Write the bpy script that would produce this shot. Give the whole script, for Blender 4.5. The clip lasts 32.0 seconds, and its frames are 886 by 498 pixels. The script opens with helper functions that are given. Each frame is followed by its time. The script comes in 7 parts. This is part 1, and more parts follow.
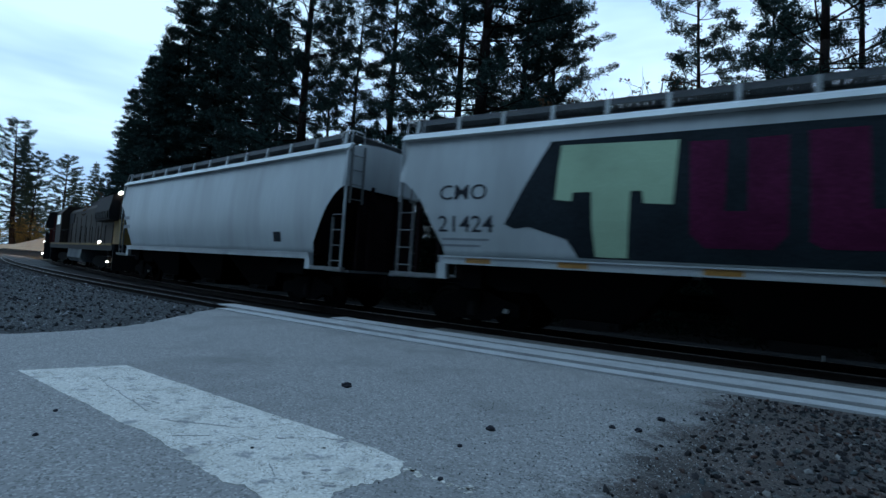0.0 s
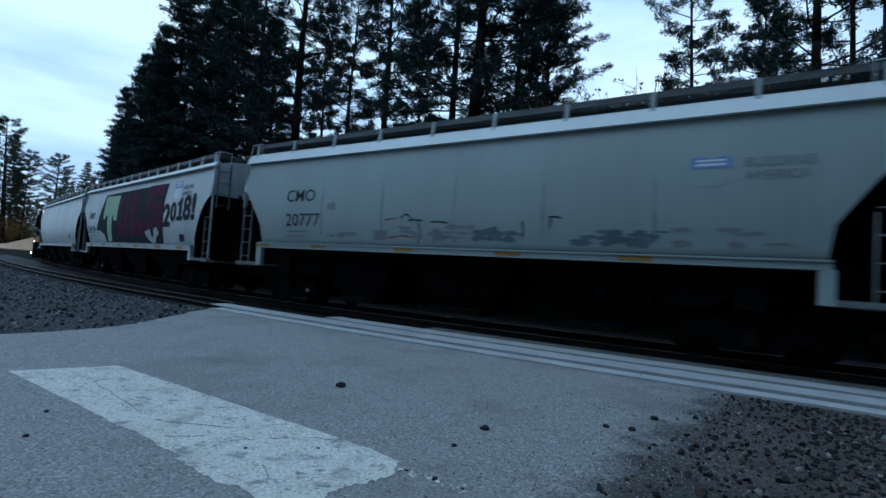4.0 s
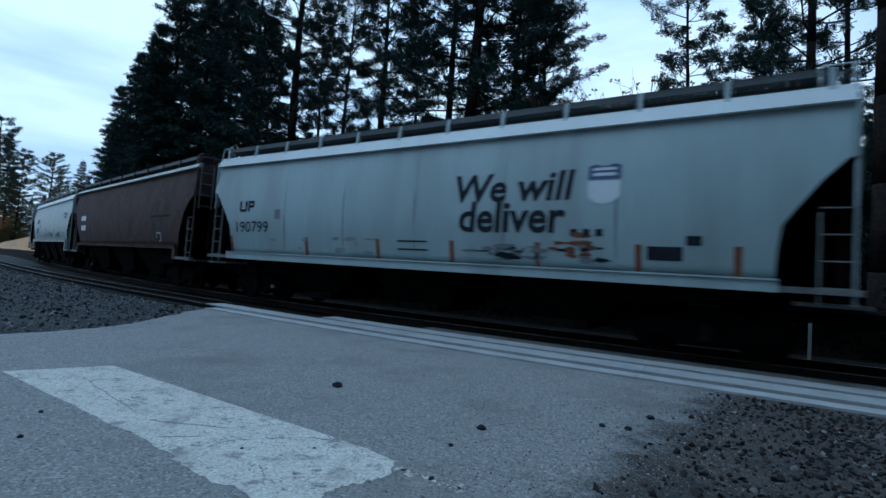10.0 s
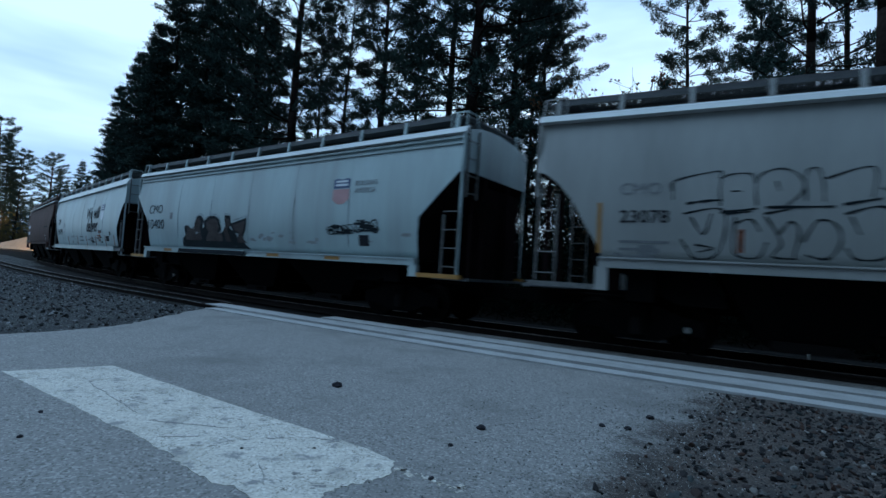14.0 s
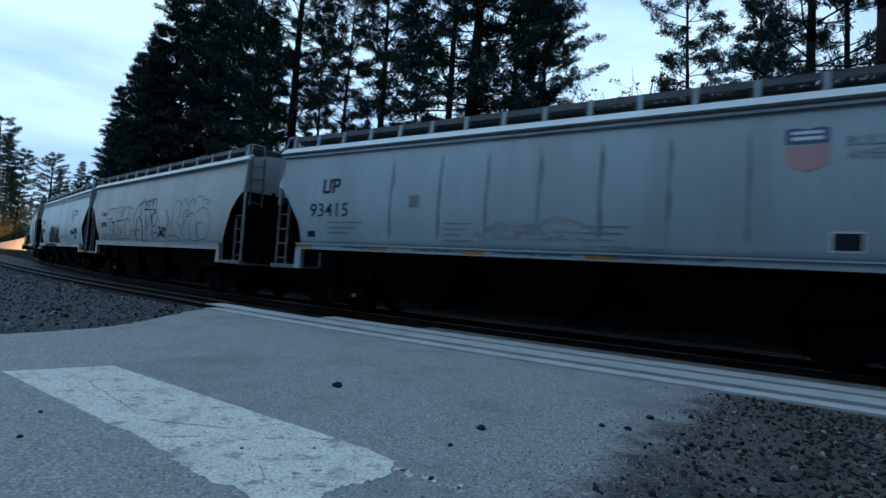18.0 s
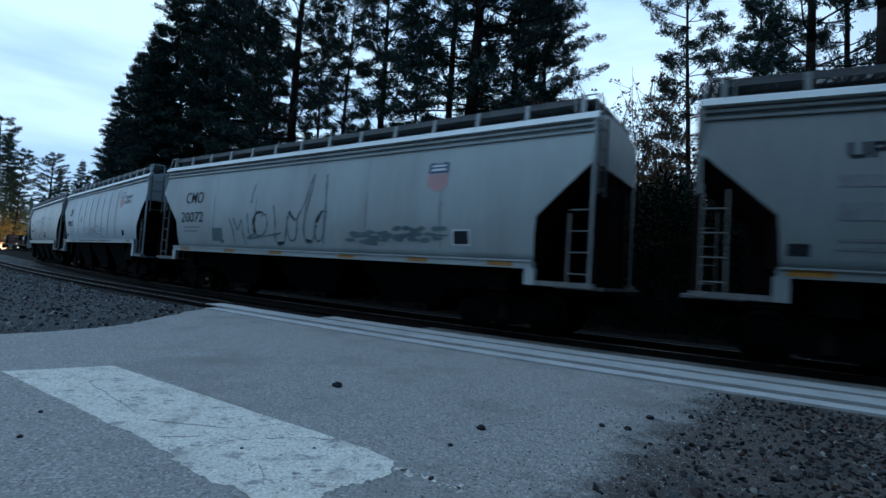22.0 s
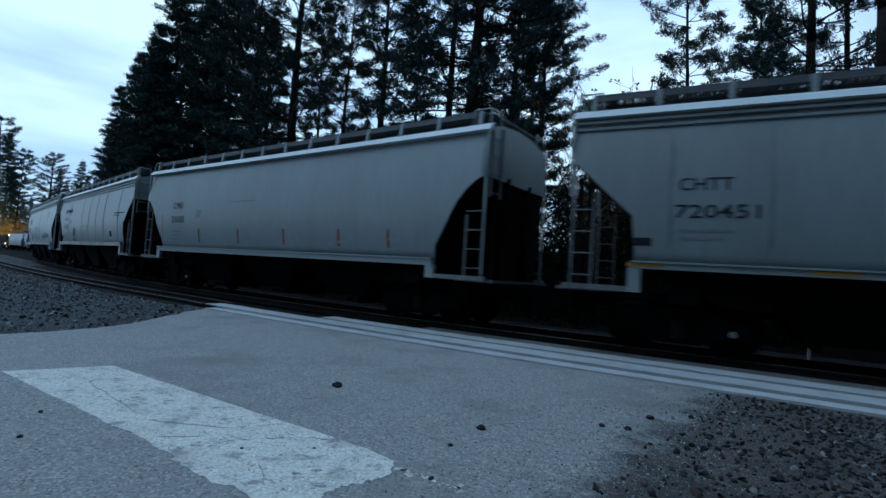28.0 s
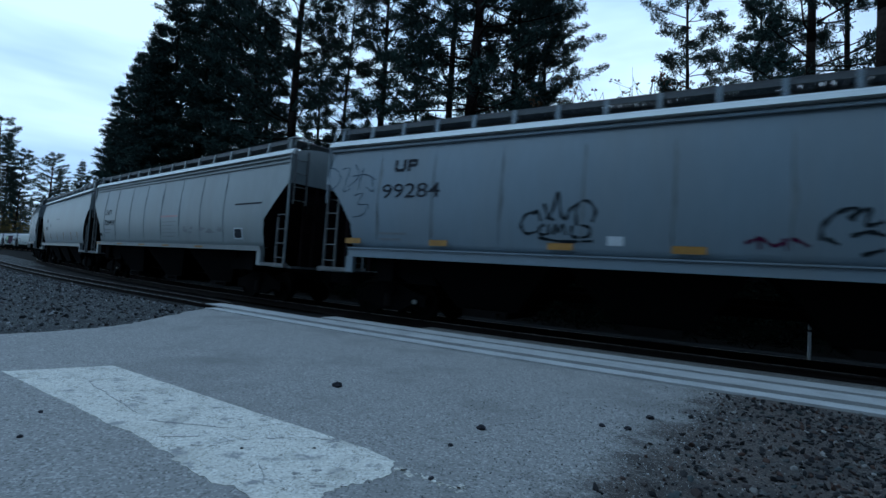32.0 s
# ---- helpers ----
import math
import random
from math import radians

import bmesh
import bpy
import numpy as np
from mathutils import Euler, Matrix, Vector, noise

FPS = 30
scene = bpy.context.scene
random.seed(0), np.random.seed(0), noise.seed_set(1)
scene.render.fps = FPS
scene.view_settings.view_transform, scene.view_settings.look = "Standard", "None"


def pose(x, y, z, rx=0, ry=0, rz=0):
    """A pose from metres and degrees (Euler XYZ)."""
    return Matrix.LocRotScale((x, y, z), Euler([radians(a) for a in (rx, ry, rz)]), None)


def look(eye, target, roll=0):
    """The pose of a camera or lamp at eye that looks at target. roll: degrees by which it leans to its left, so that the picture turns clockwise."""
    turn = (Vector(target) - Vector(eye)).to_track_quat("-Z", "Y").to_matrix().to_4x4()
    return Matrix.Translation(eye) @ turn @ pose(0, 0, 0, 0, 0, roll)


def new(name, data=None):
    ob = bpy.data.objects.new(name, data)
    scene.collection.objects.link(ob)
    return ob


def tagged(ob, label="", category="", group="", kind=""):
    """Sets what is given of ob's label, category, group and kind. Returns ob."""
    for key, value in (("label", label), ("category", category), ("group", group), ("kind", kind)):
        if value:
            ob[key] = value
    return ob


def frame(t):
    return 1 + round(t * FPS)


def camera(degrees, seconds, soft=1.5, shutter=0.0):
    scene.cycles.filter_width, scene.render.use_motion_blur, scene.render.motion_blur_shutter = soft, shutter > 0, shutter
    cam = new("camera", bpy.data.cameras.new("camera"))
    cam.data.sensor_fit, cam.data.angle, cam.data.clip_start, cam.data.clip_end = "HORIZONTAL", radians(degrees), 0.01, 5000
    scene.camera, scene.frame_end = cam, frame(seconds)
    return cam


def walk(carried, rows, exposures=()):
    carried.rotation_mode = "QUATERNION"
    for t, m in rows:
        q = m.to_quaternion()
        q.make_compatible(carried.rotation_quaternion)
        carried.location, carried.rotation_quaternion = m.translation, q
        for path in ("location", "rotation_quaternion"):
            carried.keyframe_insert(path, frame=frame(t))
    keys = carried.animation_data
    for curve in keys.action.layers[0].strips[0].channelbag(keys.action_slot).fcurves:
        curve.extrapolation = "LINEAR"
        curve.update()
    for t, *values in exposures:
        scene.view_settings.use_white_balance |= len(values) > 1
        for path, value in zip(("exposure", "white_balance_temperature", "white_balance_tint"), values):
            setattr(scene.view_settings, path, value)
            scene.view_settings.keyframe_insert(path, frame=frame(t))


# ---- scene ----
import mathutils  # noqa
FOV = 84.05
cam = camera(FOV, 32.0, 1.5, 0.5)
EYE = (0.0, 0.0, 1.351)


def gaze(left):
    """The fixed camera, turned to the left by so many degrees."""
    a, up = radians(left), math.tan(0.04992)
    return look(EYE, (EYE[0] - math.sin(a), EYE[1] + math.cos(a), EYE[2] + up), 3.766)


walk(cam, [(0.0, gaze(1.054)), (0.5, gaze(0.98)), (1.0, gaze(0.85)), (1.5, gaze(0.70)), (2.0, gaze(0.60)), (2.5, gaze(0.56)),
           (3.0, gaze(0.53)), (3.5, gaze(0.48)), (4.5, gaze(0.32)), (5.5, gaze(0.17)), (6.5, gaze(0.14)), (7.5, gaze(0.06)),
           (9.0, gaze(0.03)), (13.0, gaze(0.0)), (22.0, gaze(0.0)), (32.0, gaze(0.0))])
scene.view_settings.exposure = 0.0

# ---- sky and light: an overcast dusk ----
world = bpy.data.worlds.new("dusk_sky")
scene.world = world
world.use_nodes = True
wt = world.node_tree
wt.nodes.clear()
w_out = wt.nodes.new("ShaderNodeOutputWorld")
w_bg = wt.nodes.new("ShaderNodeBackground")
w_sky = wt.nodes.new("ShaderNodeTexSky")
w_sky.sky_type, w_sky.sun_disc = "NISHITA", False
w_sky.sun_elevation, w_sky.sun_rotation = radians(6), radians(40)
w_sky.dust_density, w_sky.ozone_density = 1.0, 2.0
w_co = wt.nodes.new("ShaderNodeTexCoord")
w_map = wt.nodes.new("ShaderNodeMapping")
w_map.inputs["Scale"].default_value = (1.6, 1.6, 7.0)
w_map.inputs["Location"].default_value = (0.35, 0.1, 0.55)
w_noise = wt.nodes.new("ShaderNodeTexNoise")
w_noise.inputs["Scale"].default_value, w_noise.inputs["Detail"].default_value = 1.3, 4.0
w_noise.inputs["Roughness"].default_value = 0.5
w_ramp = wt.nodes.new("ShaderNodeValToRGB")
w_ramp.color_ramp.elements[0].position, w_ramp.color_ramp.elements[0].color = 0.36, (0.34, 0.56, 0.88, 1)
w_ramp.color_ramp.elements[1].position, w_ramp.color_ramp.elements[1].color = 0.60, (0.56, 0.83, 1.08, 1)
w_gain = wt.nodes.new("ShaderNodeMix")
w_gain.data_type, w_gain.blend_type = "RGBA", "MIX"
w_gain.inputs[0].default_value = 0.88
w_soft = wt.nodes.new("ShaderNodeVectorMath")
w_soft.operation = "SCALE"
w_soft.inputs["Scale"].default_value = 0.10
wt.links.new(w_co.outputs["Generated"], w_map.inputs["Vector"])
wt.links.new(w_map.outputs["Vector"], w_noise.inputs["Vector"])
wt.links.new(w_noise.outputs["Fac"], w_ramp.inputs["Fac"])
wt.links.new(w_sky.outputs["Color"], w_soft.inputs[0])
wt.links.new(w_soft.outputs["Vector"], w_gain.inputs[6])
wt.links.new(w_ramp.outputs["Color"], w_gain.inputs[7])
w_sep = wt.nodes.new("ShaderNodeSeparateXYZ")
w_glow = wt.nodes.new("ShaderNodeMapRange")
w_glow.inputs["From Min"].default_value, w_glow.inputs["From Max"].default_value = -0.8, 0.7
w_glow.inputs["To Min"].default_value, w_glow.inputs["To Max"].default_value = 0.45, 1.0
w_mul = wt.nodes.new("ShaderNodeVectorMath")
w_mul.operation = "SCALE"
w_high = wt.nodes.new("ShaderNodeMapRange")
w_high.inputs["From Min"].default_value, w_high.inputs["From Max"].default_value = 0.45, 0.95
w_high.inputs["To Min"].default_value, w_high.inputs["To Max"].default_value = 1.0, 0.85
w_both = wt.nodes.new("ShaderNodeMath")
w_both.operation = "MULTIPLY"
wt.links.new(w_co.outputs["Generated"], w_sep.inputs[0])
wt.links.new(w_sep.outputs["Y"], w_glow.inputs["Value"])
wt.links.new(w_gain.outputs[2], w_mul.inputs[0])
wt.links.new(w_sep.outputs["Z"], w_high.inputs["Value"])
wt.links.new(w_glow.outputs["Result"], w_both.inputs[0])
wt.links.new(w_high.outputs["Result"], w_both.inputs[1])
wt.links.new(w_both.outputs[0], w_mul.inputs["Scale"])
w_side = wt.nodes.new("ShaderNodeMapRange")
w_side.inputs["From Min"].default_value, w_side.inputs["From Max"].default_value = 0.3, -0.5
w_top = wt.nodes.new("ShaderNodeMapRange")
w_top.inputs["From Min"].default_value, w_top.inputs["From Max"].default_value = 0.42, 0.85
w_sum = wt.nodes.new("ShaderNodeMath")
w_sum.operation, w_sum.use_clamp = "ADD", True
w_tint = wt.nodes.new("ShaderNodeMix")
w_tint.data_type = "RGBA"
w_tint.inputs[6].default_value, w_tint.inputs[7].default_value = (1.03, 1.01, 0.98, 1), (0.87, 0.975, 1.14, 1)
w_cool = wt.nodes.new("ShaderNodeVectorMath")
w_cool.operation = "MULTIPLY"
wt.links.new(w_sep.outputs["Y"], w_side.inputs["Value"])
wt.links.new(w_sep.outputs["Z"], w_top.inputs["Value"])
wt.links.new(w_side.outputs["Result"], w_sum.inputs[0])
wt.links.new(w_top.outputs["Result"], w_sum.inputs[1])
wt.links.new(w_sum.outputs[0], w_tint.inputs[0])
wt.links.new(w_mul.outputs["Vector"], w_cool.inputs[0])
wt.links.new(w_tint.outputs[2], w_cool.inputs[1])
wt.links.new(w_cool.outputs["Vector"], w_bg.inputs["Color"])
w_bg.inputs["Strength"].default_value = 1.43
wt.links.new(w_bg.outputs["Background"], w_out.inputs["Surface"])

sun = new("sun", bpy.data.lights.new("sun", "SUN"))
sun.data.energy, sun.data.angle, sun.data.color = 1.62, radians(50), (0.46, 0.73, 1.0)
sun.matrix_world = look((0, 0, 0), (0.46, 0.14, -0.87))


# ---- materials ----
def mat(name, colour, rough=0.7, metal=0.0, spots=0.25, scale=8.0, fine=60.0, dirt=None, streak=0.0, bump=0.15, vary=0.0, emit=0.0, coords="Object", grainy=1.0):
    """A worn surface: two scales of noise over the base colour, optional dirt colour and downward streaks."""
    m = bpy.data.materials.new(name)
    m.use_nodes = True
    n, l = m.node_tree.nodes, m.node_tree.links
    b = n["Principled BSDF"]
    b.inputs["Roughness"].default_value, b.inputs["Metallic"].default_value = rough, metal
    b.inputs["Specular IOR Level"].default_value = 0.03 if max(colour) < 0.04 and rough > 0.3 else 0.4
    co = n.new("ShaderNodeTexCoord")
    if emit:
        b.inputs["Emission Color"].default_value = (*colour, 1)
        b.inputs["Emission Strength"].default_value = emit
        b.inputs["Base Color"].default_value = (*colour, 1)
        return m
    big = n.new("ShaderNodeTexNoise")
    big.inputs["Scale"].default_value, big.inputs["Detail"].default_value = scale / 8, 6.0
    small = n.new("ShaderNodeTexNoise")
    small.inputs["Scale"].default_value, small.inputs["Detail"].default_value = fine, 3.0
    src = co.outputs[coords]
    if streak:
        mp = n.new("ShaderNodeMapping")
        mp.inputs["Scale"].default_value = (1.0, 1.0, streak)
        l.new(src, mp.inputs["Vector"])
        l.new(mp.outputs["Vector"], big.inputs["Vector"])
    else:
        l.new(src, big.inputs["Vector"])
    l.new(mp.outputs["Vector"] if streak else src, small.inputs["Vector"])
    ramp = n.new("ShaderNodeMapRange")
    ramp.inputs["From Min"].default_value, ramp.inputs["From Max"].default_value = 0.42, 0.72
    l.new(big.outputs["Fac"], ramp.inputs["Value"])
    mul = n.new("ShaderNodeMath")
    mul.operation = "MULTIPLY"
    mul.inputs[1].default_value = spots * 2
    l.new(ramp.outputs["Result"], mul.inputs[0])
    mix = n.new("ShaderNodeMix")
    mix.data_type = "RGBA"
    mix.inputs[6].default_value = (*colour, 1)
    mix.inputs[7].default_value = (*(dirt or [c * 0.45 for c in colour]), 1)
    l.new(mul.outputs[0], mix.inputs[0])
    grain = n.new("ShaderNodeMapRange")
    grain.inputs["To Min"].default_value, grain.inputs["To Max"].default_value = 1 - spots * grainy, 1 + spots * grainy
    grain.inputs["From Min"].default_value, grain.inputs["From Max"].default_value = 0.3, 0.7
    l.new(small.outputs["Fac"], grain.inputs["Value"])
    fin = n.new("ShaderNodeMix")
    fin.data_type, fin.blend_type = "RGBA", "MULTIPLY"
    fin.inputs[0].default_value = 1.0
    l.new(mix.outputs[2], fin.inputs[6])
    l.new(grain.outputs["Result"], fin.inputs[7])
    out = fin.outputs[2]
    if vary:
        info = n.new("ShaderNodeObjectInfo")
        v = n.new("ShaderNodeMapRange")
        v.inputs["To Min"].default_value, v.inputs["To Max"].default_value = 1 - vary, 1 + vary
        l.new(info.outputs["Random"], v.inputs["Value"])
        f2 = n.new("ShaderNodeMix")
        f2.data_type, f2.blend_type = "RGBA", "MULTIPLY"
        f2.inputs[0].default_value = 1.0
        l.new(out, f2.inputs[6])
        l.new(v.outputs["Result"], f2.inputs[7])
        out = f2.outputs[2]
    l.new(out, b.inputs["Base Color"])
    if bump:
        bp = n.new("ShaderNodeBump")
        bp.inputs["Strength"].default_value, bp.inputs["Distance"].default_value = bump, 0.01
        l.new(small.outputs["Fac"], bp.inputs["Height"])
        l.new(bp.outputs["Normal"], b.inputs["Normal"])
    return m


def island_mat(name, dark, light, rough=0.9):
    """Small joined pieces, each of its own shade."""
    m = bpy.data.materials.new(name)
    m.use_nodes = True
    n, l = m.node_tree.nodes, m.node_tree.links
    b = n["Principled BSDF"]
    b.inputs["Roughness"].default_value, b.inputs["Specular IOR Level"].default_value = rough, 0.15
    g = n.new("ShaderNodeNewGeometry")
    r = n.new("ShaderNodeValToRGB")
    r.color_ramp.elements[0].color, r.color_ramp.elements[1].color = (*dark, 1), (*light, 1)
    l.new(g.outputs["Random Per Island"], r.inputs["Fac"])
    l.new(r.outputs["Color"], b.inputs["Base Color"])
    return m


def speckled(name, colour, dark, light, grain=70.0, patch=0.7, cracks=0.0, worn=None, dirt=False):
    """Aggregate: stone-sized flecks of two tones in a binder, with larger stains, and cracks or worn-through spots."""
    m = bpy.data.materials.new(name)
    m.use_nodes = True
    n, l = m.node_tree.nodes, m.node_tree.links
    b = n["Principled BSDF"]
    b.inputs["Roughness"].default_value, b.inputs["Specular IOR Level"].default_value = 0.92, 0.5 if max(colour) > 0.15 else 0.08
    co = n.new("ShaderNodeTexCoord")

    def tex(kind, scale, **more):
        t = n.new(kind)
        t.inputs["Scale"].default_value = scale
        for k, v in more.items():
            t.inputs[k].default_value = v
        l.new(co.outputs["Object"], t.inputs["Vector"])
        return t

    def blend(fac, a, c):
        x = n.new("ShaderNodeMix")
        x.data_type = "RGBA"
        l.new(fac, x.inputs[0])
        for slot, v in ((6, a), (7, c)):
            if isinstance(v, tuple):
                x.inputs[slot].default_value = (*v, 1)
            else:
                l.new(v, x.inputs[slot])
        return x.outputs[2]

    def step(src, lo, hi):
        r = n.new("ShaderNodeMapRange")
        r.inputs["From Min"].default_value, r.inputs["From Max"].default_value = lo, hi
        l.new(src, r.inputs["Value"])
        return r.outputs["Result"]

    fleck = tex("ShaderNodeTexVoronoi", grain)
    tone = n.new("ShaderNodeSeparateColor")
    l.new(fleck.outputs["Color"], tone.inputs[0])
    stain = tex("ShaderNodeTexNoise", patch, Detail=7.0, Roughness=0.62)
    grit = tex("ShaderNodeTexNoise", grain * 2.2, Detail=2.0)
    c = blend(step(tone.outputs[0], 0.62, 0.95), colour, light)
    c = blend(step(tone.outputs[1], 0.70, 0.98), c, dark)
    dim = tuple(v * 0.62 for v in colour)
    c = blend(step(stain.outputs["Fac"], 0.50, 0.72), c, dim)
    if worn:
        rub = tex("ShaderNodeTexNoise", 5.0, Detail=9.0, Roughness=0.72)
        c = blend(step(rub.outputs["Fac"], 0.565, 0.62), c, worn)
        fine = tex("ShaderNodeTexNoise", 38.0, Detail=4.0, Roughness=0.7)
        c = blend(step(fine.outputs["Fac"], 0.60, 0.66), c, worn)
    if cracks:
        v = tex("ShaderNodeTexVoronoi", cracks)
        v.feature = "DISTANCE_TO_EDGE"
        w = n.new("ShaderNodeVectorMath")
        w.operation = "ADD"
        wob = tex("ShaderNodeTexNoise", 6.0, Detail=4.0)
        l.new(co.outputs["Object"], w.inputs[0])
        l.new(wob.outputs["Color"], w.inputs[1])
        l.new(w.outputs["Vector"], v.inputs["Vector"])
        c = blend(step(v.outputs["Distance"], 0.010, 0.004), c, tuple(x * 0.25 for x in colour))
    if dirt:
        # bare earth that takes over from the asphalt beyond a slanting, uneven line
        def math_node(op, p, q):
            x = n.new("ShaderNodeMath")
            x.operation = op
            for slot, val in ((0, p), (1, q)):
                if isinstance(val, (int, float)):
                    x.inputs[slot].default_value = val
                else:
                    l.new(val, x.inputs[slot])
            return x.outputs[0]

        xyz = n.new("ShaderNodeSeparateXYZ")
        l.new(co.outputs["Object"], xyz.inputs[0])
        edge = math_node("ADD", math_node("MULTIPLY", math_node("MAXIMUM", math_node("SUBTRACT", xyz.outputs[1], 3.1), 0.0), 0.78), 0.78)
        past = math_node("SUBTRACT", xyz.outputs[0], edge)
        broad = tex("ShaderNodeTexNoise", 1.6, Detail=6.0, Roughness=0.65)
        crumb = tex("ShaderNodeTexNoise", 24.0, Detail=4.0, Roughness=0.6)
        past = math_node("ADD", past, math_node("MULTIPLY", math_node("SUBTRACT", broad.outputs["Fac"], 0.5), 2.2))
        past = math_node("ADD", past, math_node("MULTIPLY", math_node("SUBTRACT", crumb.outputs["Fac"], 0.5), 1.1))
        soil = blend(step(tone.outputs[0], 0.55, 0.9), (0.044, 0.032, 0.026), (0.10, 0.082, 0.071))
        soil = blend(step(tone.outputs[1], 0.55, 0.9), soil, (0.014, 0.012, 0.011))
        damp = tex("ShaderNodeTexNoise", 1.4, Detail=6.0, Roughness=0.6)
        soil = blend(step(damp.outputs["Fac"], 0.45, 0.65), soil, (0.020, 0.016, 0.014))
        c = blend(step(past, -0.15, 0.35), c, soil)
    l.new(c, b.inputs["Base Color"])
    bp = n.new("ShaderNodeBump")
    bp.inputs["Strength"].default_value, bp.inputs["Distance"].default_value = 0.5, 0.006
    l.new(grit.outputs["Fac"], bp.inputs["Height"])
    l.new(bp.outputs["Normal"], b.inputs["Normal"])
    return m


M_ASPHALT = speckled("worn_asphalt", (0.186, 0.177, 0.168), (0.095, 0.091, 0.087), (0.30, 0.288, 0.272), 62.0, 0.55, dirt=True)
# soil kept near black: the wood's shade is part of its colour
M_GROUND = mat("shade_dark_forest_soil", (0.005, 0.0045, 0.004), 0.95, spots=0.3, scale=6, fine=30, bump=0.5)
M_BALLAST_BED = speckled("ballast_bed", (0.030, 0.032, 0.033), (0.007, 0.007, 0.007), (0.13, 0.132, 0.13), 34.0, 0.9)
# near-black stone; under the main track it stands in for the train's shadow
M_DARKBED = speckled("dark_ballast", (0.008, 0.0075, 0.0075), (0.004, 0.004, 0.004), (0.018, 0.017, 0.016), 24.0, 0.9)
# sand colour with the headlamps' orange glow mixed into it
M_SAND = mat("headlamp_warm_sand", (0.38, 0.24, 0.14), 0.95, spots=0.2, scale=3, fine=20, bump=0.5)
M_PAINT_LINE = speckled("worn_road_paint", (0.48, 0.445, 0.39), (0.33, 0.31, 0.28), (0.60, 0.57, 0.52), 60.0, 2.5, 1.6, worn=(0.22, 0.215, 0.21))
M_PLANK = mat("weathered_crossing_panel", (0.30, 0.30, 0.295), 0.85, spots=0.2, scale=14, fine=80, bump=0.3, vary=0.08)
M_FILL = speckled("dull_asphalt_fill", (0.11, 0.106, 0.10), (0.05, 0.05, 0.05), (0.20, 0.19, 0.18), 40.0, 1.5)
M_RAIL = mat("rusty_rail", (0.013, 0.010, 0.009), 0.8, 0.0, spots=0.3, scale=20, fine=90)
M_RAILTOP = mat("polished_rail_head", (0.45, 0.42, 0.40), 0.35, 0.9, spots=0.1, scale=20, fine=90, bump=0.05)
M_LIGHTGRIT = island_mat("pale_grit", (0.05, 0.05, 0.05), (0.36, 0.36, 0.35))
M_STONES = island_mat("ballast_stones", (0.008, 0.008, 0.010), (0.27, 0.265, 0.27))
_ramp = next(x for x in M_STONES.node_tree.nodes if x.type == "VALTORGB").color_ramp
for _at, _tone in ((0.45, (0.030, 0.032, 0.034, 1)), (0.60, (0.060, 0.044, 0.040, 1)), (0.80, (0.085, 0.092, 0.095, 1))):
    _ramp.elements.new(_at).color = _tone
M_PEBBLE = island_mat("mixed_pebbles", (0.008, 0.008, 0.009), (0.22, 0.21, 0.20))
_ramp = next(x for x in M_PEBBLE.node_tree.nodes if x.type == "VALTORGB").color_ramp
for _at, _tone in ((0.50, (0.022, 0.021, 0.022, 1)), (0.66, (0.055, 0.030, 0.023, 1)), (0.82, (0.040, 0.050, 0.052, 1)), (0.93, (0.095, 0.09, 0.085, 1))):
    _ramp.elements.new(_at).color = _tone
M_BARK = mat("pine_bark", (0.020, 0.015, 0.013), 0.95, spots=0.35, scale=20, fine=14, bump=0.8)
# underframe steels are below any real steel: the shade under the cars is coloured in
M_BLACK = mat("shade_black_steel", (0.0022, 0.0022, 0.0024), 0.9, 0.0, spots=0.3, scale=10, fine=40)
M_STEEL = mat("shade_dark_worn_steel", (0.006, 0.0055, 0.0055), 0.85, 0.0, spots=0.3, scale=12, fine=50)


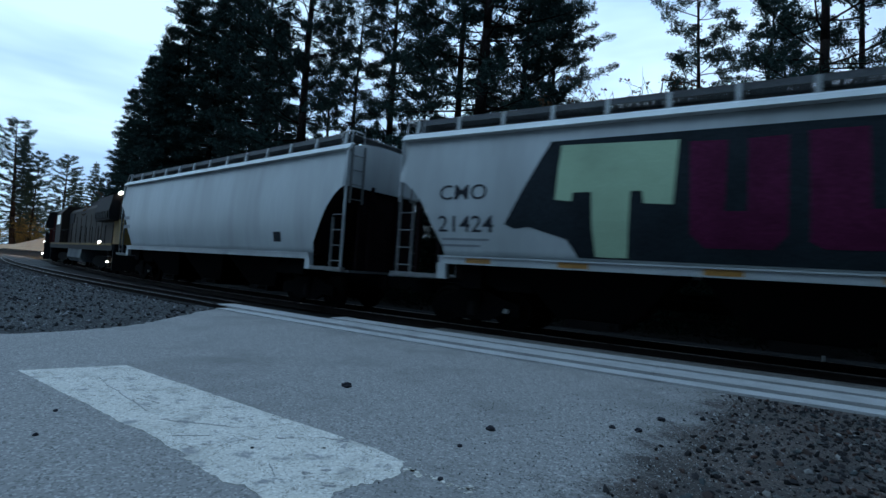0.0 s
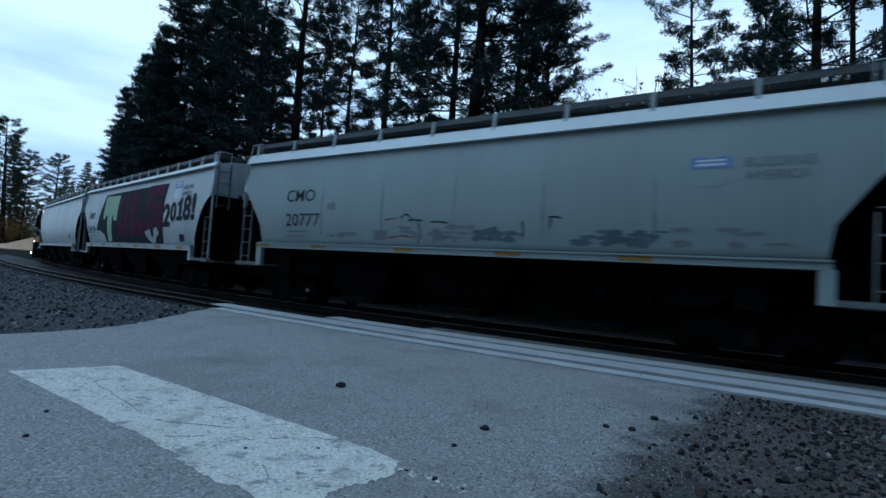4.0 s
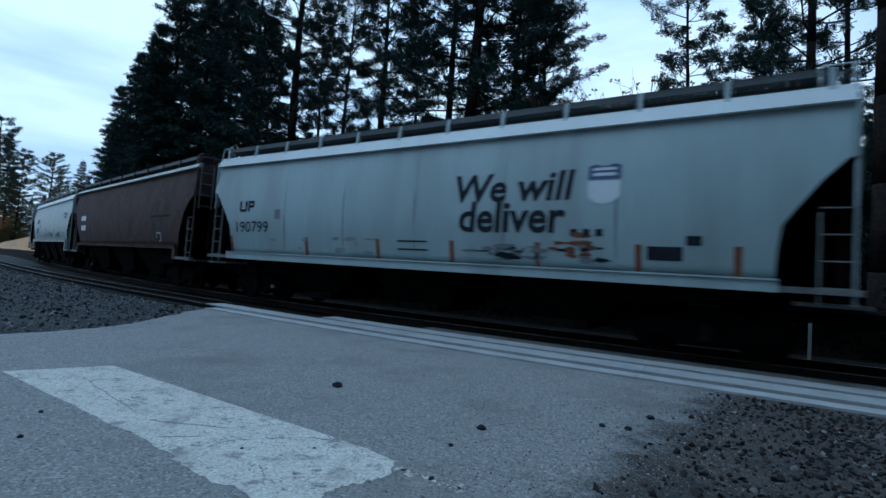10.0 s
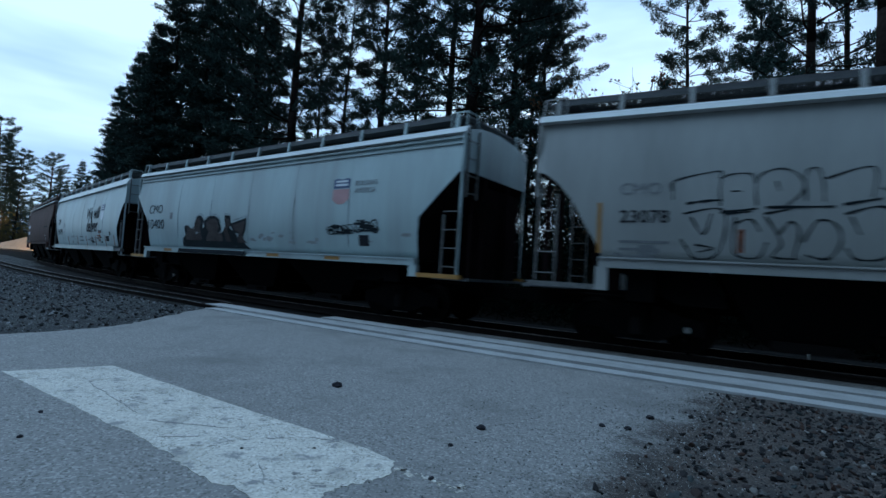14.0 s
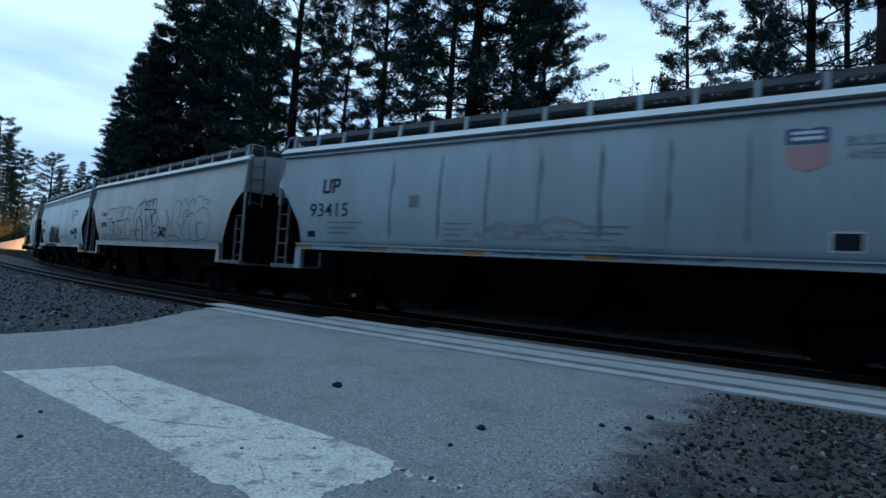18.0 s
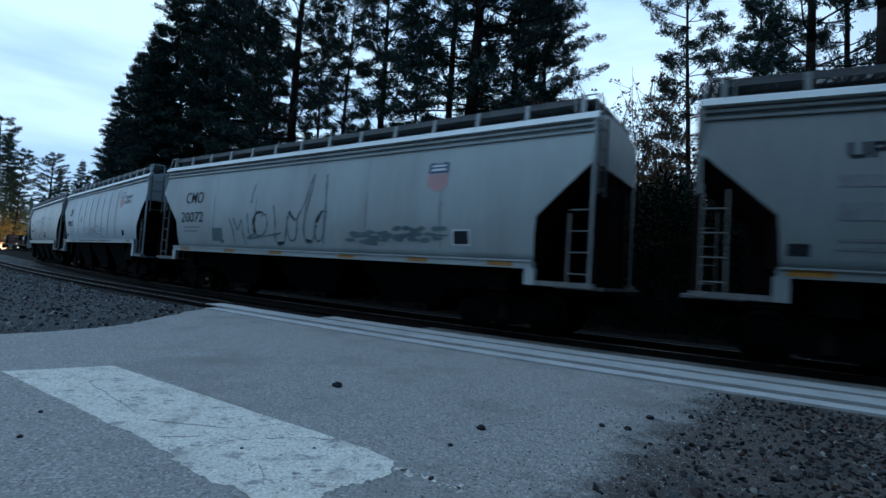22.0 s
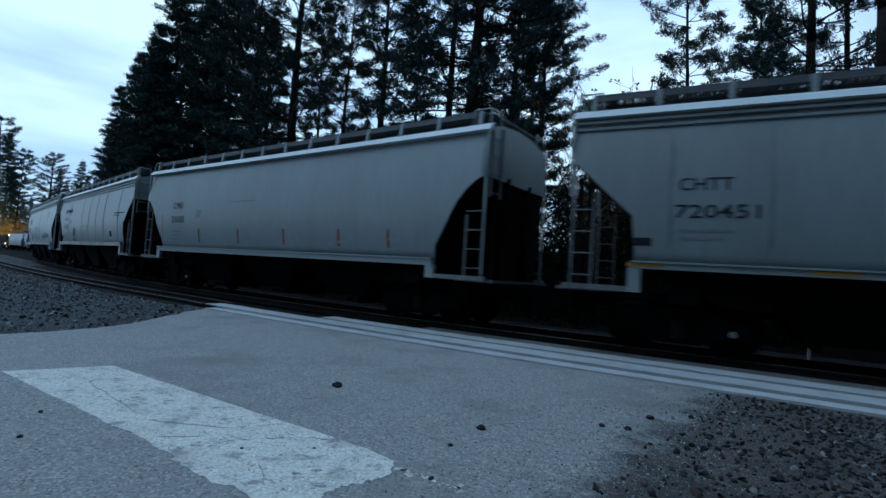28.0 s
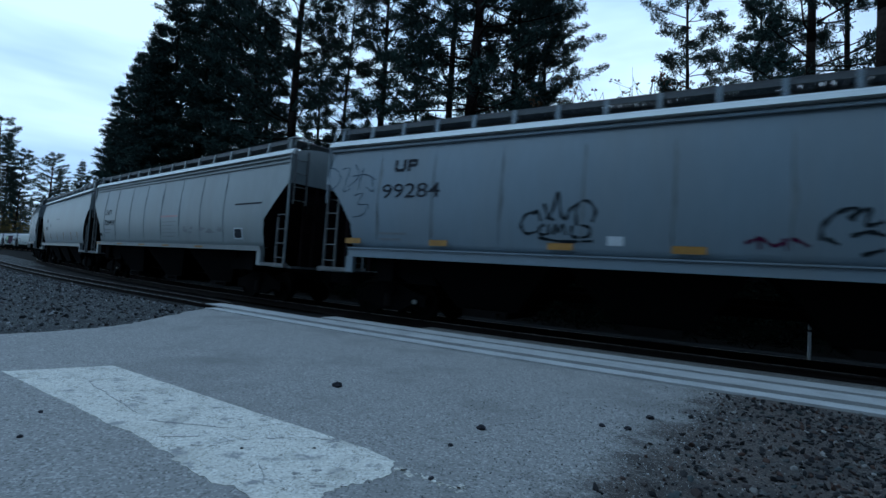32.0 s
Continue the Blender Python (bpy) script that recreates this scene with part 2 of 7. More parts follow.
# ---- mesh building ----
class Shape:
    """Vertices and faces gathered from simple solids, then linked as one mesh."""

    def __init__(self):
        self.v, self.f, self.k = [], [], []
        self.slot = 0

    def add(self, verts, faces):
        o = len(self.v)
        self.v += [tuple(p) for p in verts]
        self.f += [tuple(i + o for i in q) for q in faces]
        self.k += [self.slot] * len(faces)
        return self

    def box(self, x0, x1, y0, y1, z0, z1, bevel=0.0):
        if bevel:
            b = min(bevel, (x1 - x0) / 2.2, (y1 - y0) / 2.2)
            ring = [(x0 + b, y0), (x1 - b, y0), (x1, y0 + b), (x1, y1 - b), (x1 - b, y1), (x0 + b, y1), (x0, y1 - b), (x0, y0 + b)]
            return self.prism(ring, z0, z1)
        vs = [(x, y, z) for z in (z0, z1) for x, y in ((x0, y0), (x1, y0), (x1, y1), (x0, y1))]
        return self.add(vs, [(3, 2, 1, 0), (4, 5, 6, 7), (0, 1, 5, 4), (1, 2, 6, 5), (2, 3, 7, 6), (3, 0, 4, 7)])

    def prism(self, ring, z0, z1, axis="z"):
        """A polygon (anticlockwise, in the plane across the axis) drawn out along the axis."""
        n = len(ring)
        put = {"z": lambda a, b, c: (a, b, c), "y": lambda a, b, c: (a, c, b), "x": lambda a, b, c: (c, a, b)}[axis]
        vs = [put(a, b, z0) for a, b in ring] + [put(a, b, z1) for a, b in ring]
        fs = [tuple(range(n))[::-1], tuple(range(n, 2 * n))] + [(i, (i + 1) % n, (i + 1) % n + n, i + n) for i in range(n)]
        if axis == "y":
            fs = [q[::-1] for q in fs]
        return self.add(vs, fs)

    def tube(self, a, b, r, n=6, r2=None):
        a, b = Vector(a), Vector(b)
        q = (b - a).to_track_quat("Z", "Y")
        r2 = r if r2 is None else r2
        vs = [a + q @ Vector((r * math.cos(i * math.tau / n), r * math.sin(i * math.tau / n), 0)) for i in range(n)]
        vs += [b + q @ Vector((r2 * math.cos(i * math.tau / n), r2 * math.sin(i * math.tau / n), 0)) for i in range(n)]
        return self.add(vs, [tuple(range(n))[::-1], tuple(range(n, 2 * n))] + [(i, (i + 1) % n, (i + 1) % n + n, i + n) for i in range(n)])

    def mesh(self, name, *mats, smooth=False):
        me = bpy.data.meshes.new(name)
        me.from_pydata(self.v, [], self.f)
        for m in mats:
            me.materials.append(m)
        if len(mats) > 1:
            me.polygons.foreach_set("material_index", self.k)
        if smooth:
            me.polygons.foreach_set("use_smooth", [True] * len(self.f))
        me.update()
        return me


def part(name, shape, material, parent, label="", smooth=False, at=None):
    """One mesh object under a thing or under a part."""
    me = shape if isinstance(shape, bpy.types.Mesh) else shape.mesh(name, *(material if isinstance(material, tuple) else (material,)), smooth=smooth)
    ob = new(name, me)
    ob.parent = parent
    if at is not None:
        ob.matrix_basis = at
    return tagged(ob, label)


def setting(name, shape, material, label, category="ground"):
    ob = new(name, shape.mesh(name, *(material if isinstance(material, tuple) else (material,))))
    return tagged(ob, label, category, kind="structure")


def thing(name, label, category, group="", at=None):
    ob = new(name)
    ob.empty_display_size = 0.3
    if at is not None:
        ob.matrix_basis = at
    return tagged(ob, label, category, group)


# ---- the line of the track: a right-hand curve, then a left-hand one far off ----
STEP = 0.5
S0, S1 = -260.0, 330.0
R_CURVE = 118.67
_s = np.arange(0, S1 + STEP, STEP)


def _bend(s):
    if s < -26 or 23.9 < s < 41.5 or s > 154.6:
        return 0.0
    return -1 / R_CURVE if s < 42 else -0.0091 if s < 76.3 else 0.0053


def _run(sign, length):
    x, y, h, out = 1.0591, 12.4037, 2.57616, []
    for i in range(int(length / STEP) + 1):
        out.append((sign * i * STEP, x, y, h))
        k = _bend(sign * (i + 0.5) * STEP)
        hm = h + sign * k * STEP / 2
        x, y, h = x + sign * math.cos(hm) * STEP, y + sign * math.sin(hm) * STEP, h + sign * k * STEP
    return out


LINE = np.array(_run(-1, -S0)[:0:-1] + _run(1, S1))


def along(s, off=0.0):
    """Place and heading at s metres along the track, off metres to the left of the way the train goes."""
    x, y, h = (float(np.interp(s, LINE[:, 0], LINE[:, i])) for i in (1, 2, 3))
    return x - math.sin(h) * off, y + math.cos(h) * off, h


def strip(shape, o0, o1, z0, z1, sa, sb, step=1.0):
    """A long bar that follows the track, between two offsets and two heights."""
    n = max(1, int(abs(sb - sa) / step))
    ring = []
    for i in range(n + 1):
        s = sa + (sb - sa) * i / n
        a, b = along(s, o0), along(s, o1)
        ring.append([(a[0], a[1], z0), (b[0], b[1], z0), (b[0], b[1], z1), (a[0], a[1], z1)])
    vs = [p for r in ring for p in r]
    fs = [(3, 2, 1, 0), (4 * n, 4 * n + 1, 4 * n + 2, 4 * n + 3)]
    for i in range(n):
        a = 4 * i
        fs += [(a + j, a + (j + 1) % 4, a + 4 + (j + 1) % 4, a + 4 + j) for j in range(4)]
    return shape.add(vs, fs)


# ---- the train's progress ----
RAIL_TOP = 0.15


def gone(t):
    """Metres that the train has gone at t seconds."""
    return 6.2338 * t + 0.00647 * (t - 16) ** 2 / 2 - 0.00011 * (t - 16) ** 3 / 6
# ---- ground, road, tracks ----
def sheet():
    g = Shape()
    xs = [-2500, -900, -400, -200, -120, -60, -30, -12, 0, 12, 30, 60, 120, 200, 400, 900, 2500]
    vs = [(x, y, -0.16) for y in xs for x in xs]
    n = len(xs)
    return g.add(vs, [(j * n + i, j * n + i + 1, (j + 1) * n + i + 1, (j + 1) * n + i) for j in range(n - 1) for i in range(n - 1)])


setting("ground", sheet(), M_GROUND, "forest soil with needle litter, coloured dark as under trees")


def road_slab():
    """Asphalt apron before the crossing, with ragged edges towards the gravel."""
    rnd = random.Random(4)
    left = [(-6.3, 13.2), (-5.95, 10.1), (-5.9, 9.0), (-6.2, 8.2), (-6.6, 7.5), (-9.0, 6.4), (-16, 4.0), (-30, -6)]
    right = [(20.0, -0.4), (22.0, -4.0), (20.0, -10.0)]
    far = [along(s, 3.44)[:2] for s in np.linspace(6.4, -19.0, 30)]
    ring = []
    for pts in (left[::-1], far, right):
        for a, b in zip(pts, pts[1:]):
            n = 6
            ring += [(a[0] + (b[0] - a[0]) * i / n + (rnd.uniform(-0.05, 0.05) if i and pts is not far else 0),
                      a[1] + (b[1] - a[1]) * i / n + (rnd.uniform(-0.05, 0.05) if i and pts is not far else 0)) for i in range(n)]
    ring += [(20.0, -14), (-30, -14)]
    return Shape().prism(ring[::-1], -0.2, 0.0)


setting("road", road_slab(), M_ASPHALT, "worn grey asphalt road apron before the rail crossing", "road")
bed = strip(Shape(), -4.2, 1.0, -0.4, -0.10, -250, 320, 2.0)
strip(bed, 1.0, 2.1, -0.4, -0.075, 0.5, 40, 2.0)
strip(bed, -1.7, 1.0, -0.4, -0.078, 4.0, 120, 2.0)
setting("ballast_bed", bed, M_DARKBED, "crushed stone bed coloured dark for the shade under the train", "ballast")
shoulder = Shape().prism([(-60, 3.0), (-16, 4.05), (-9.0, 6.45), (-6.4, 7.4), (-5.9, 9.0), (-5.7, 10.1), (-6.1, 13.4), (-8.0, 15.9), (-13, 20.9), (-19, 26.8), (-32, 40.5), (-62, 70), (-140, 120)], -0.3, -0.085)
setting("gravel_left", shoulder, M_BALLAST_BED, "grey gravel shoulder beside the road", "gravel")
M_RUSTTOP = mat("rusted_rail_head", (0.13, 0.12, 0.115), 0.5, 0.4, spots=0.3, scale=20, fine=60, bump=0.1)


def rail(off, sa, sb, top, name, label):
    """Foot, web and head; the running surface is bright."""
    g = Shape()
    strip(g, off - 0.07, off + 0.07, top - 0.17, top - 0.15, sa, sb)
    strip(g, off - 0.01, off + 0.01, top - 0.15, top - 0.04, sa, sb)
    strip(g, off - 0.036, off + 0.036, top - 0.04, top - 0.003, sa, sb)
    g.slot = 1
    strip(g, off - 0.028, off + 0.028, top - 0.002, top, sa, sb)
    return setting(name, g, (M_RAIL, M_RAILTOP), label, "rail")


rail(0.75, -250, 320, RAIL_TOP, "rail_near", "steel rail under the moving train")
rail(-0.75, -250, 320, RAIL_TOP, "rail_far", "steel rail under the moving train")


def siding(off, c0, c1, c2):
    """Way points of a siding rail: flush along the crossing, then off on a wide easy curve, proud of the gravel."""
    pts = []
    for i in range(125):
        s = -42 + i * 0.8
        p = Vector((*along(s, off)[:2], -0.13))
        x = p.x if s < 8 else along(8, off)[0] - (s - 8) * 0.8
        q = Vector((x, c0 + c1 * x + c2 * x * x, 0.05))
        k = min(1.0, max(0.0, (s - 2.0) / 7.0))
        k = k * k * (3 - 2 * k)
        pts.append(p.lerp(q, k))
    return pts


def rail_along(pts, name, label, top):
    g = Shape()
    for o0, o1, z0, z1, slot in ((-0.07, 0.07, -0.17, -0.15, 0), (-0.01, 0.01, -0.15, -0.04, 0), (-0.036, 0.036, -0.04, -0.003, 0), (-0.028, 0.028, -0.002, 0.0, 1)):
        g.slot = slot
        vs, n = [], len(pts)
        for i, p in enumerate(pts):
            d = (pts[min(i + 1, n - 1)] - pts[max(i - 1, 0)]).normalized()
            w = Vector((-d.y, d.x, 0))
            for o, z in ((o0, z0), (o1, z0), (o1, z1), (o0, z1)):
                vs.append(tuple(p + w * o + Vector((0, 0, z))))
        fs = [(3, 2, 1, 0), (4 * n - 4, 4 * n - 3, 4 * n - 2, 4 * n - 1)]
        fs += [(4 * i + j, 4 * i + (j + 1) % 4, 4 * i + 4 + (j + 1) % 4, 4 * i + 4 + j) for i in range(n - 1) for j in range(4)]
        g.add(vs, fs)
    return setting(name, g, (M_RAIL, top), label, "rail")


def siding_bed():
    """Dark stone between the rails of the siding, beyond the crossing."""
    a, b = siding(3.2, 9.3, -0.6489, 0.00476), siding(1.7, 11.25, -0.66145, 0.00421)
    pick = [i for i, p in enumerate(a) if -42 + i * 0.8 > 7.8]
    vs = [(p.x, p.y, z) for i in pick for p, z in ((a[i], -0.3), (b[i], -0.3), (b[i], -0.07), (a[i], -0.07))]
    n = len(pick)
    fs = [(4 * i + j, 4 * i + (j + 1) % 4, 4 * i + 4 + (j + 1) % 4, 4 * i + 4 + j) for i in range(n - 1) for j in range(4)]
    setting("siding_bed", Shape().add(vs, fs + [(3, 2, 1, 0), (4 * n - 4, 4 * n - 3, 4 * n - 2, 4 * n - 1)]), M_DARKBED, "dark stone under the siding rails", "ballast")


siding_bed()
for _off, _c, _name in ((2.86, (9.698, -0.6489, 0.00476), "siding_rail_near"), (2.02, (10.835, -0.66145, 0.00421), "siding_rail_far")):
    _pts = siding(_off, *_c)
    rail_along(_pts[:63], _name, "dark rusty rail set deep in a groove of the road crossing", M_RAIL)
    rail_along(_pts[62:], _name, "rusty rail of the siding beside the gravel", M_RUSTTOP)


def crossing():
    """Long weathered panels between and beside the rails of the crossing."""
    road = new("crossing", None)
    tagged(road, "weathered grey crossing panels laid along the rails", "crossing", kind="structure")
    joints = [8.3, 4.6, 0.4, -4.2, -8.6, -13.0, -17.4]
    for o0, o1, z in ((0.84, 1.385, 0.02), (1.40, 1.92, 0.024), (2.16, 2.74, 0.026), (3.07, 3.42, 0.03)):
        ends = {0.84: [0.9], 1.40: [3.6], 2.16: [7.6, 4.6, 0.4]}.get(o0, [6.4, 4.6, 0.4]) + joints[3:]
        for a, b in zip(ends, ends[1:]):
            g = strip(Shape(), o0, o1, z - 0.15, z, a - 0.003, b + 0.003)
            part("panel", g, M_PLANK if o0 > 1 else M_FILL, road, "" if o0 > 1 else "dull asphalt fill beside the rail")


crossing()


def ragged(pts, rough, seed, step=0.02):
    """A line through points, cut up finely and frayed like worn paint."""
    out = []
    for i in range(len(pts) - 1):
        a, b = Vector(pts[i]), Vector(pts[i + 1])
        n, d = max(1, int((b - a).length / step)), (b - a).normalized()
        for k in range(n):
            p = a.lerp(b, k / n)
            q = Vector((p.x, p.y, seed))
            w = noise.noise(q * 3.1) * 0.6 + noise.noise(q * 9) * 0.35 + noise.noise(q * 31) * 0.3
            out.append(p + Vector((-d.y, d.x)) * rough[i] * w)
    return out


def stop_line():
    """A painted bar, its far end crisp, its near end worn away to flakes, with cracks through the paint."""
    rnd = random.Random(7)
    edge = [(-4.61, 5.32), (-3.0, 4.26), (-1.79, 3.45), (-1.70, 3.33), (-1.01, 2.88), (-0.82, 2.70), (-0.61, 2.90), (-0.54, 3.10), (-0.33, 3.19), (-0.25, 3.38), (-0.235, 3.55), (-0.47, 3.765), (-3.82, 5.92), (-4.61, 5.32)]
    rough = (0.025, 0.06, 0.09, 0.08, 0.08, 0.10, 0.13, 0.11, 0.09, 0.08, 0.05, 0.02, 0.012)
    g = Shape().prism([(p.x, p.y) for p in ragged(edge, rough, 2.0)], -0.01, 0.004)
    bar = setting("stop_line", g, M_PAINT_LINE, "worn white stop line painted on the asphalt", "road marking")
    for i in range(34):
        u = rnd.random()
        x, y, r = -0.22 + 0.46 * u + rnd.gauss(0, 0.03), 3.44 - 0.29 * u + rnd.gauss(0, 0.022), rnd.uniform(0.006, 0.026)
        part("flake", Shape().prism([(x + r * rnd.uniform(0.5, 1.5) * math.cos(a), y + r * rnd.uniform(0.5, 1.2) * math.sin(a)) for a in np.arange(0, 6.2, 0.7)], -0.01, 0.0035), M_PAINT_LINE, bar, "leftover flake of white paint")
    cracks = ([(-3.72, 5.30), (-3.35, 4.95), (-3.02, 4.68), (-2.70, 4.40), (-2.48, 4.22)], [(-2.85, 4.62), (-2.55, 4.52)], [(-2.30, 4.08), (-2.12, 4.05), (-1.60, 4.02)],
              [(-2.0, 3.72), (-1.72, 3.80)], [(-0.95, 3.92), (-0.66, 3.86)], [(-1.15, 3.40), (-1.0, 3.12)])
    for i, pts in enumerate(cracks):
        way = ragged(pts, [0.03] * len(pts), 4.0 + i)
        n = len(way)
        wide = [0.006 * (0.35 + abs(noise.noise(Vector((k * 0.23, i, 1)))) * 2.2) * min(1, k / 3, (n - 1 - k) / 3 + 0.1) for k in range(n)]
        part("crack", Shape().prism([(p.x, p.y - w) for p, w in zip(way, wide)] + [(p.x, p.y + w) for p, w in zip(way[::-1], wide[::-1])], 0.0, 0.0065), M_CRACK, bar, "dirt-filled crack")
    for i in range(44):
        x = rnd.uniform(-3.9, -0.5)
        y = 5.75 - (x + 3.9) * 0.655 + rnd.uniform(-0.62, 0.05)
        r = rnd.uniform(0.004, 0.016) * (1 + 0.8 * (x > -1.6))
        part("chip", Shape().prism([(x + r * rnd.uniform(0.6, 2.2) * math.cos(a), y + r * rnd.uniform(0.3, 0.9) * math.sin(a)) for a in np.arange(0, 6.2, 0.8)], 0.0, 0.006), M_CRACK, bar)


M_CRACK = speckled("bare_asphalt_in_worn_paint", (0.20, 0.192, 0.185), (0.09, 0.09, 0.09), (0.34, 0.33, 0.31), 120.0, 6.0)
stop_line()


def stones(name, count, place, smin, smax, label, seed, material=None):
    """Loose stones as one piece of stuff."""
    rnd = random.Random(seed)
    if name == "rubble":
        ball = bmesh.new()
        bmesh.ops.create_icosphere(ball, subdivisions=1, radius=1.0)
        base, tri = [v.co.copy() for v in ball.verts], [tuple(v.index for v in f.verts) for f in ball.faces]
        ball.free()
    else:
        base = [Vector(p) for p in ((1, 0, 0), (-1, 0, 0), (0, 1, 0), (0, -1, 0), (0, 0, 1), (0, 0, -1))]
        tri = [(0, 2, 4), (2, 1, 4), (1, 3, 4), (3, 0, 4), (2, 0, 5), (1, 2, 5), (3, 1, 5), (0, 3, 5)]
    g = Shape()
    for _ in range(count):
        x, y, z = place(rnd)
        s = smin + (smax - smin) * rnd.random() ** (5.5 if name == "rubble" else 2.5)
        q = Euler((rnd.uniform(0, 6), rnd.uniform(0, 6), rnd.uniform(0, 6))).to_matrix()
        k = Vector((s * rnd.uniform(0.5, 1.3), s * rnd.uniform(0.6, 1.2), s * rnd.uniform(0.3, 0.75)))
        vs = []
        for p in base:
            w = q @ Vector((p.x * k.x, p.y * k.y, p.z * k.z)) * rnd.uniform(0.55, 1.25)
            vs.append((x + w.x, y + w.y, z + w.z * 0.8 + s * 0.25))
        g.add(vs, tri)
    ob = new(name, g.mesh(name, material or M_STONES))
    return tagged(ob, label, "gravel", kind="stuff")


def on_left(rnd):
    while True:
        s, o = rnd.uniform(3, 46) , rnd.uniform(3.1, 12)
        x, y, h = along(s, o)
        if x < -5.95 and y > 7.2 - (x + 6) * -0.35 and y > 3:
            return x, y, -0.085


def on_right(rnd):
    while True:
        x, y = rnd.uniform(0.5, 9), rnd.uniform(1.6, 6.9)
        edge = 0.85 + max(0, y - 3.1) * 0.78
        if x > edge + abs(rnd.gauss(0.0, 0.9)) and y < 6.85 - (x - 3.2) * 0.50:
            return x, y, 0.0


stones("gravel", 17000, on_left, 0.016, 0.066, "loose grey gravel beside the rails", 1)
stones("rubble", 27000, on_right, 0.004, 0.042, "loose stones on bare dirt", 2, M_PEBBLE)


def on_edge(rnd):
    y = rnd.uniform(2.2, 7.0)
    return 0.75 + max(0, y - 3.1) * 0.78 + rnd.gauss(0.1, 0.55), y, 0.0


stones("pea_gravel", 6500, on_edge, 0.004, 0.014, "fine gravel washed over the asphalt edge", 5, M_LIGHTGRIT)


stones("grit", 4200, lambda r: (r.gauss(1.3, 1.0), r.gauss(4.7, 1.0), 0.0), 0.003, 0.011, "fine grit scattered over asphalt", 3, M_LIGHTGRIT)


def stone(x, y, z, s, seed):
    rnd = random.Random(seed)
    bm = bmesh.new()
    bmesh.ops.create_icosphere(bm, subdivisions=2, radius=s)
    for v in bm.verts:
        v.co *= 1 + 0.5 * noise.noise(v.co / s * 1.3 + Vector((seed, 0, 0)))
        v.co.z *= 0.6
    me = bpy.data.meshes.new("stone")
    bm.to_mesh(me)
    bm.free()
    me.materials.append(M_DARKSTONE)
    ob = new("stone", me)
    ob.matrix_basis = pose(x, y, z + s * 0.4, 0, 0, rnd.uniform(0, 360))
    return tagged(ob, "dark loose stone lying on the asphalt", "stone", "stones on the road")


M_DARKSTONE = mat("dark_stone", (0.03, 0.03, 0.035), 0.9, spots=0.3, scale=40, fine=120)
for i, (x, y, s) in enumerate(((-1.09, 5.62, 0.055), (0.44, 4.43, 0.04), (2.24, 5.13, 0.04), (1.62, 4.75, 0.03), (1.85, 4.7, 0.035), (-3.2, 4.1, 0.018), (-2.9, 3.55, 0.02), (0.16, 3.95, 0.02), (-1.35, 3.6, 0.014), (0.02, 3.3, 0.02), (-0.85, 3.7, 0.012))):
    stone(x, y, 0.0, s, i + 1)


def marker_post():
    p = thing("marker_post", "thin white marker post between the rails and the trees", "post", at=pose(*along(-6.98, -2.4)[:2], -0.16))
    part("post", Shape().box(-0.035, 0.035, -0.02, 0.02, 0, 1.17, 0.01), M_POST, p)
    part("cap", Shape().box(-0.10, 0.10, -0.025, 0.025, 1.17, 1.20), M_POST, p)


M_POST = mat("white_post_paint", (0.58, 0.58, 0.57), 0.7, spots=0.2, scale=30, fine=60)
marker_post()
# ---- covered hopper cars ----
def paint(name, colour, dirt=(0.15, 0.155, 0.15), amount=0.24):
    m = mat(name, [c * 0.78 for c in colour], 0.42, spots=amount, scale=9, fine=9, dirt=dirt, streak=0.16, bump=0.0, grainy=0.22)
    m.node_tree.nodes["Principled BSDF"].inputs["Specular IOR Level"].default_value = 0.5
    return m


M_LETTER = mat("black_lettering", (0.02, 0.022, 0.028), 0.6, spots=0.2, scale=16, fine=30)
M_BAR = mat("grey_lettering", (0.16, 0.17, 0.18), 0.6, spots=0.2, scale=16, fine=30)
M_REFLECT = mat("amber_reflector", (0.32, 0.15, 0.03), 0.5, spots=0.25, scale=20, fine=40)
# wheels likewise, near black for the shade they run in
M_WHEEL = mat("shade_dark_wheel_steel", (0.004, 0.0037, 0.0035), 0.85, 0.0, spots=0.3, scale=14, fine=40)
# darker than the body paints; for ladders and end sills
M_LADDER = mat("dull_ladder_paint", (0.13, 0.132, 0.13), 0.75, spots=0.35, scale=12, fine=30)
M_GRATE = mat("running_board_steel", (0.09, 0.095, 0.10), 0.6, 0.3, spots=0.25, scale=10, fine=30)

# maroon-black steel; the shade under the car ends is put into this colour
M_ENDSHADE = mat("shade_dark_maroon_steel", (0.011, 0.007, 0.0075), 0.9, spots=0.3, scale=10, fine=30)

ROOF = [(1.30, 4.54), (0.9, 4.65), (0.45, 4.70), (0.0, 4.72)]


def swell(z):
    """How far a bellied side stands back from its widest line."""
    return -0.16 * ((2.75 - z) / 1.2) ** 2 if z < 2.75 else -0.10 * ((z - 2.75) / 1.25) ** 2


def side_profile(low):
    pts = [(1.50, low), (1.56, low + 0.14), (1.575, low + 0.3)] + [(1.575, low + 0.3 + (3.9 - low - 0.3) * i / 10) for i in range(1, 11)] + [(1.55, 4.12), (1.50, 4.32), (1.42, 4.45)]
    return [(max(1.36, y + swell(z)) if 3.9 >= z > low + 0.2 else min(y, 1.575 + swell(z)), z) for y, z in pts]


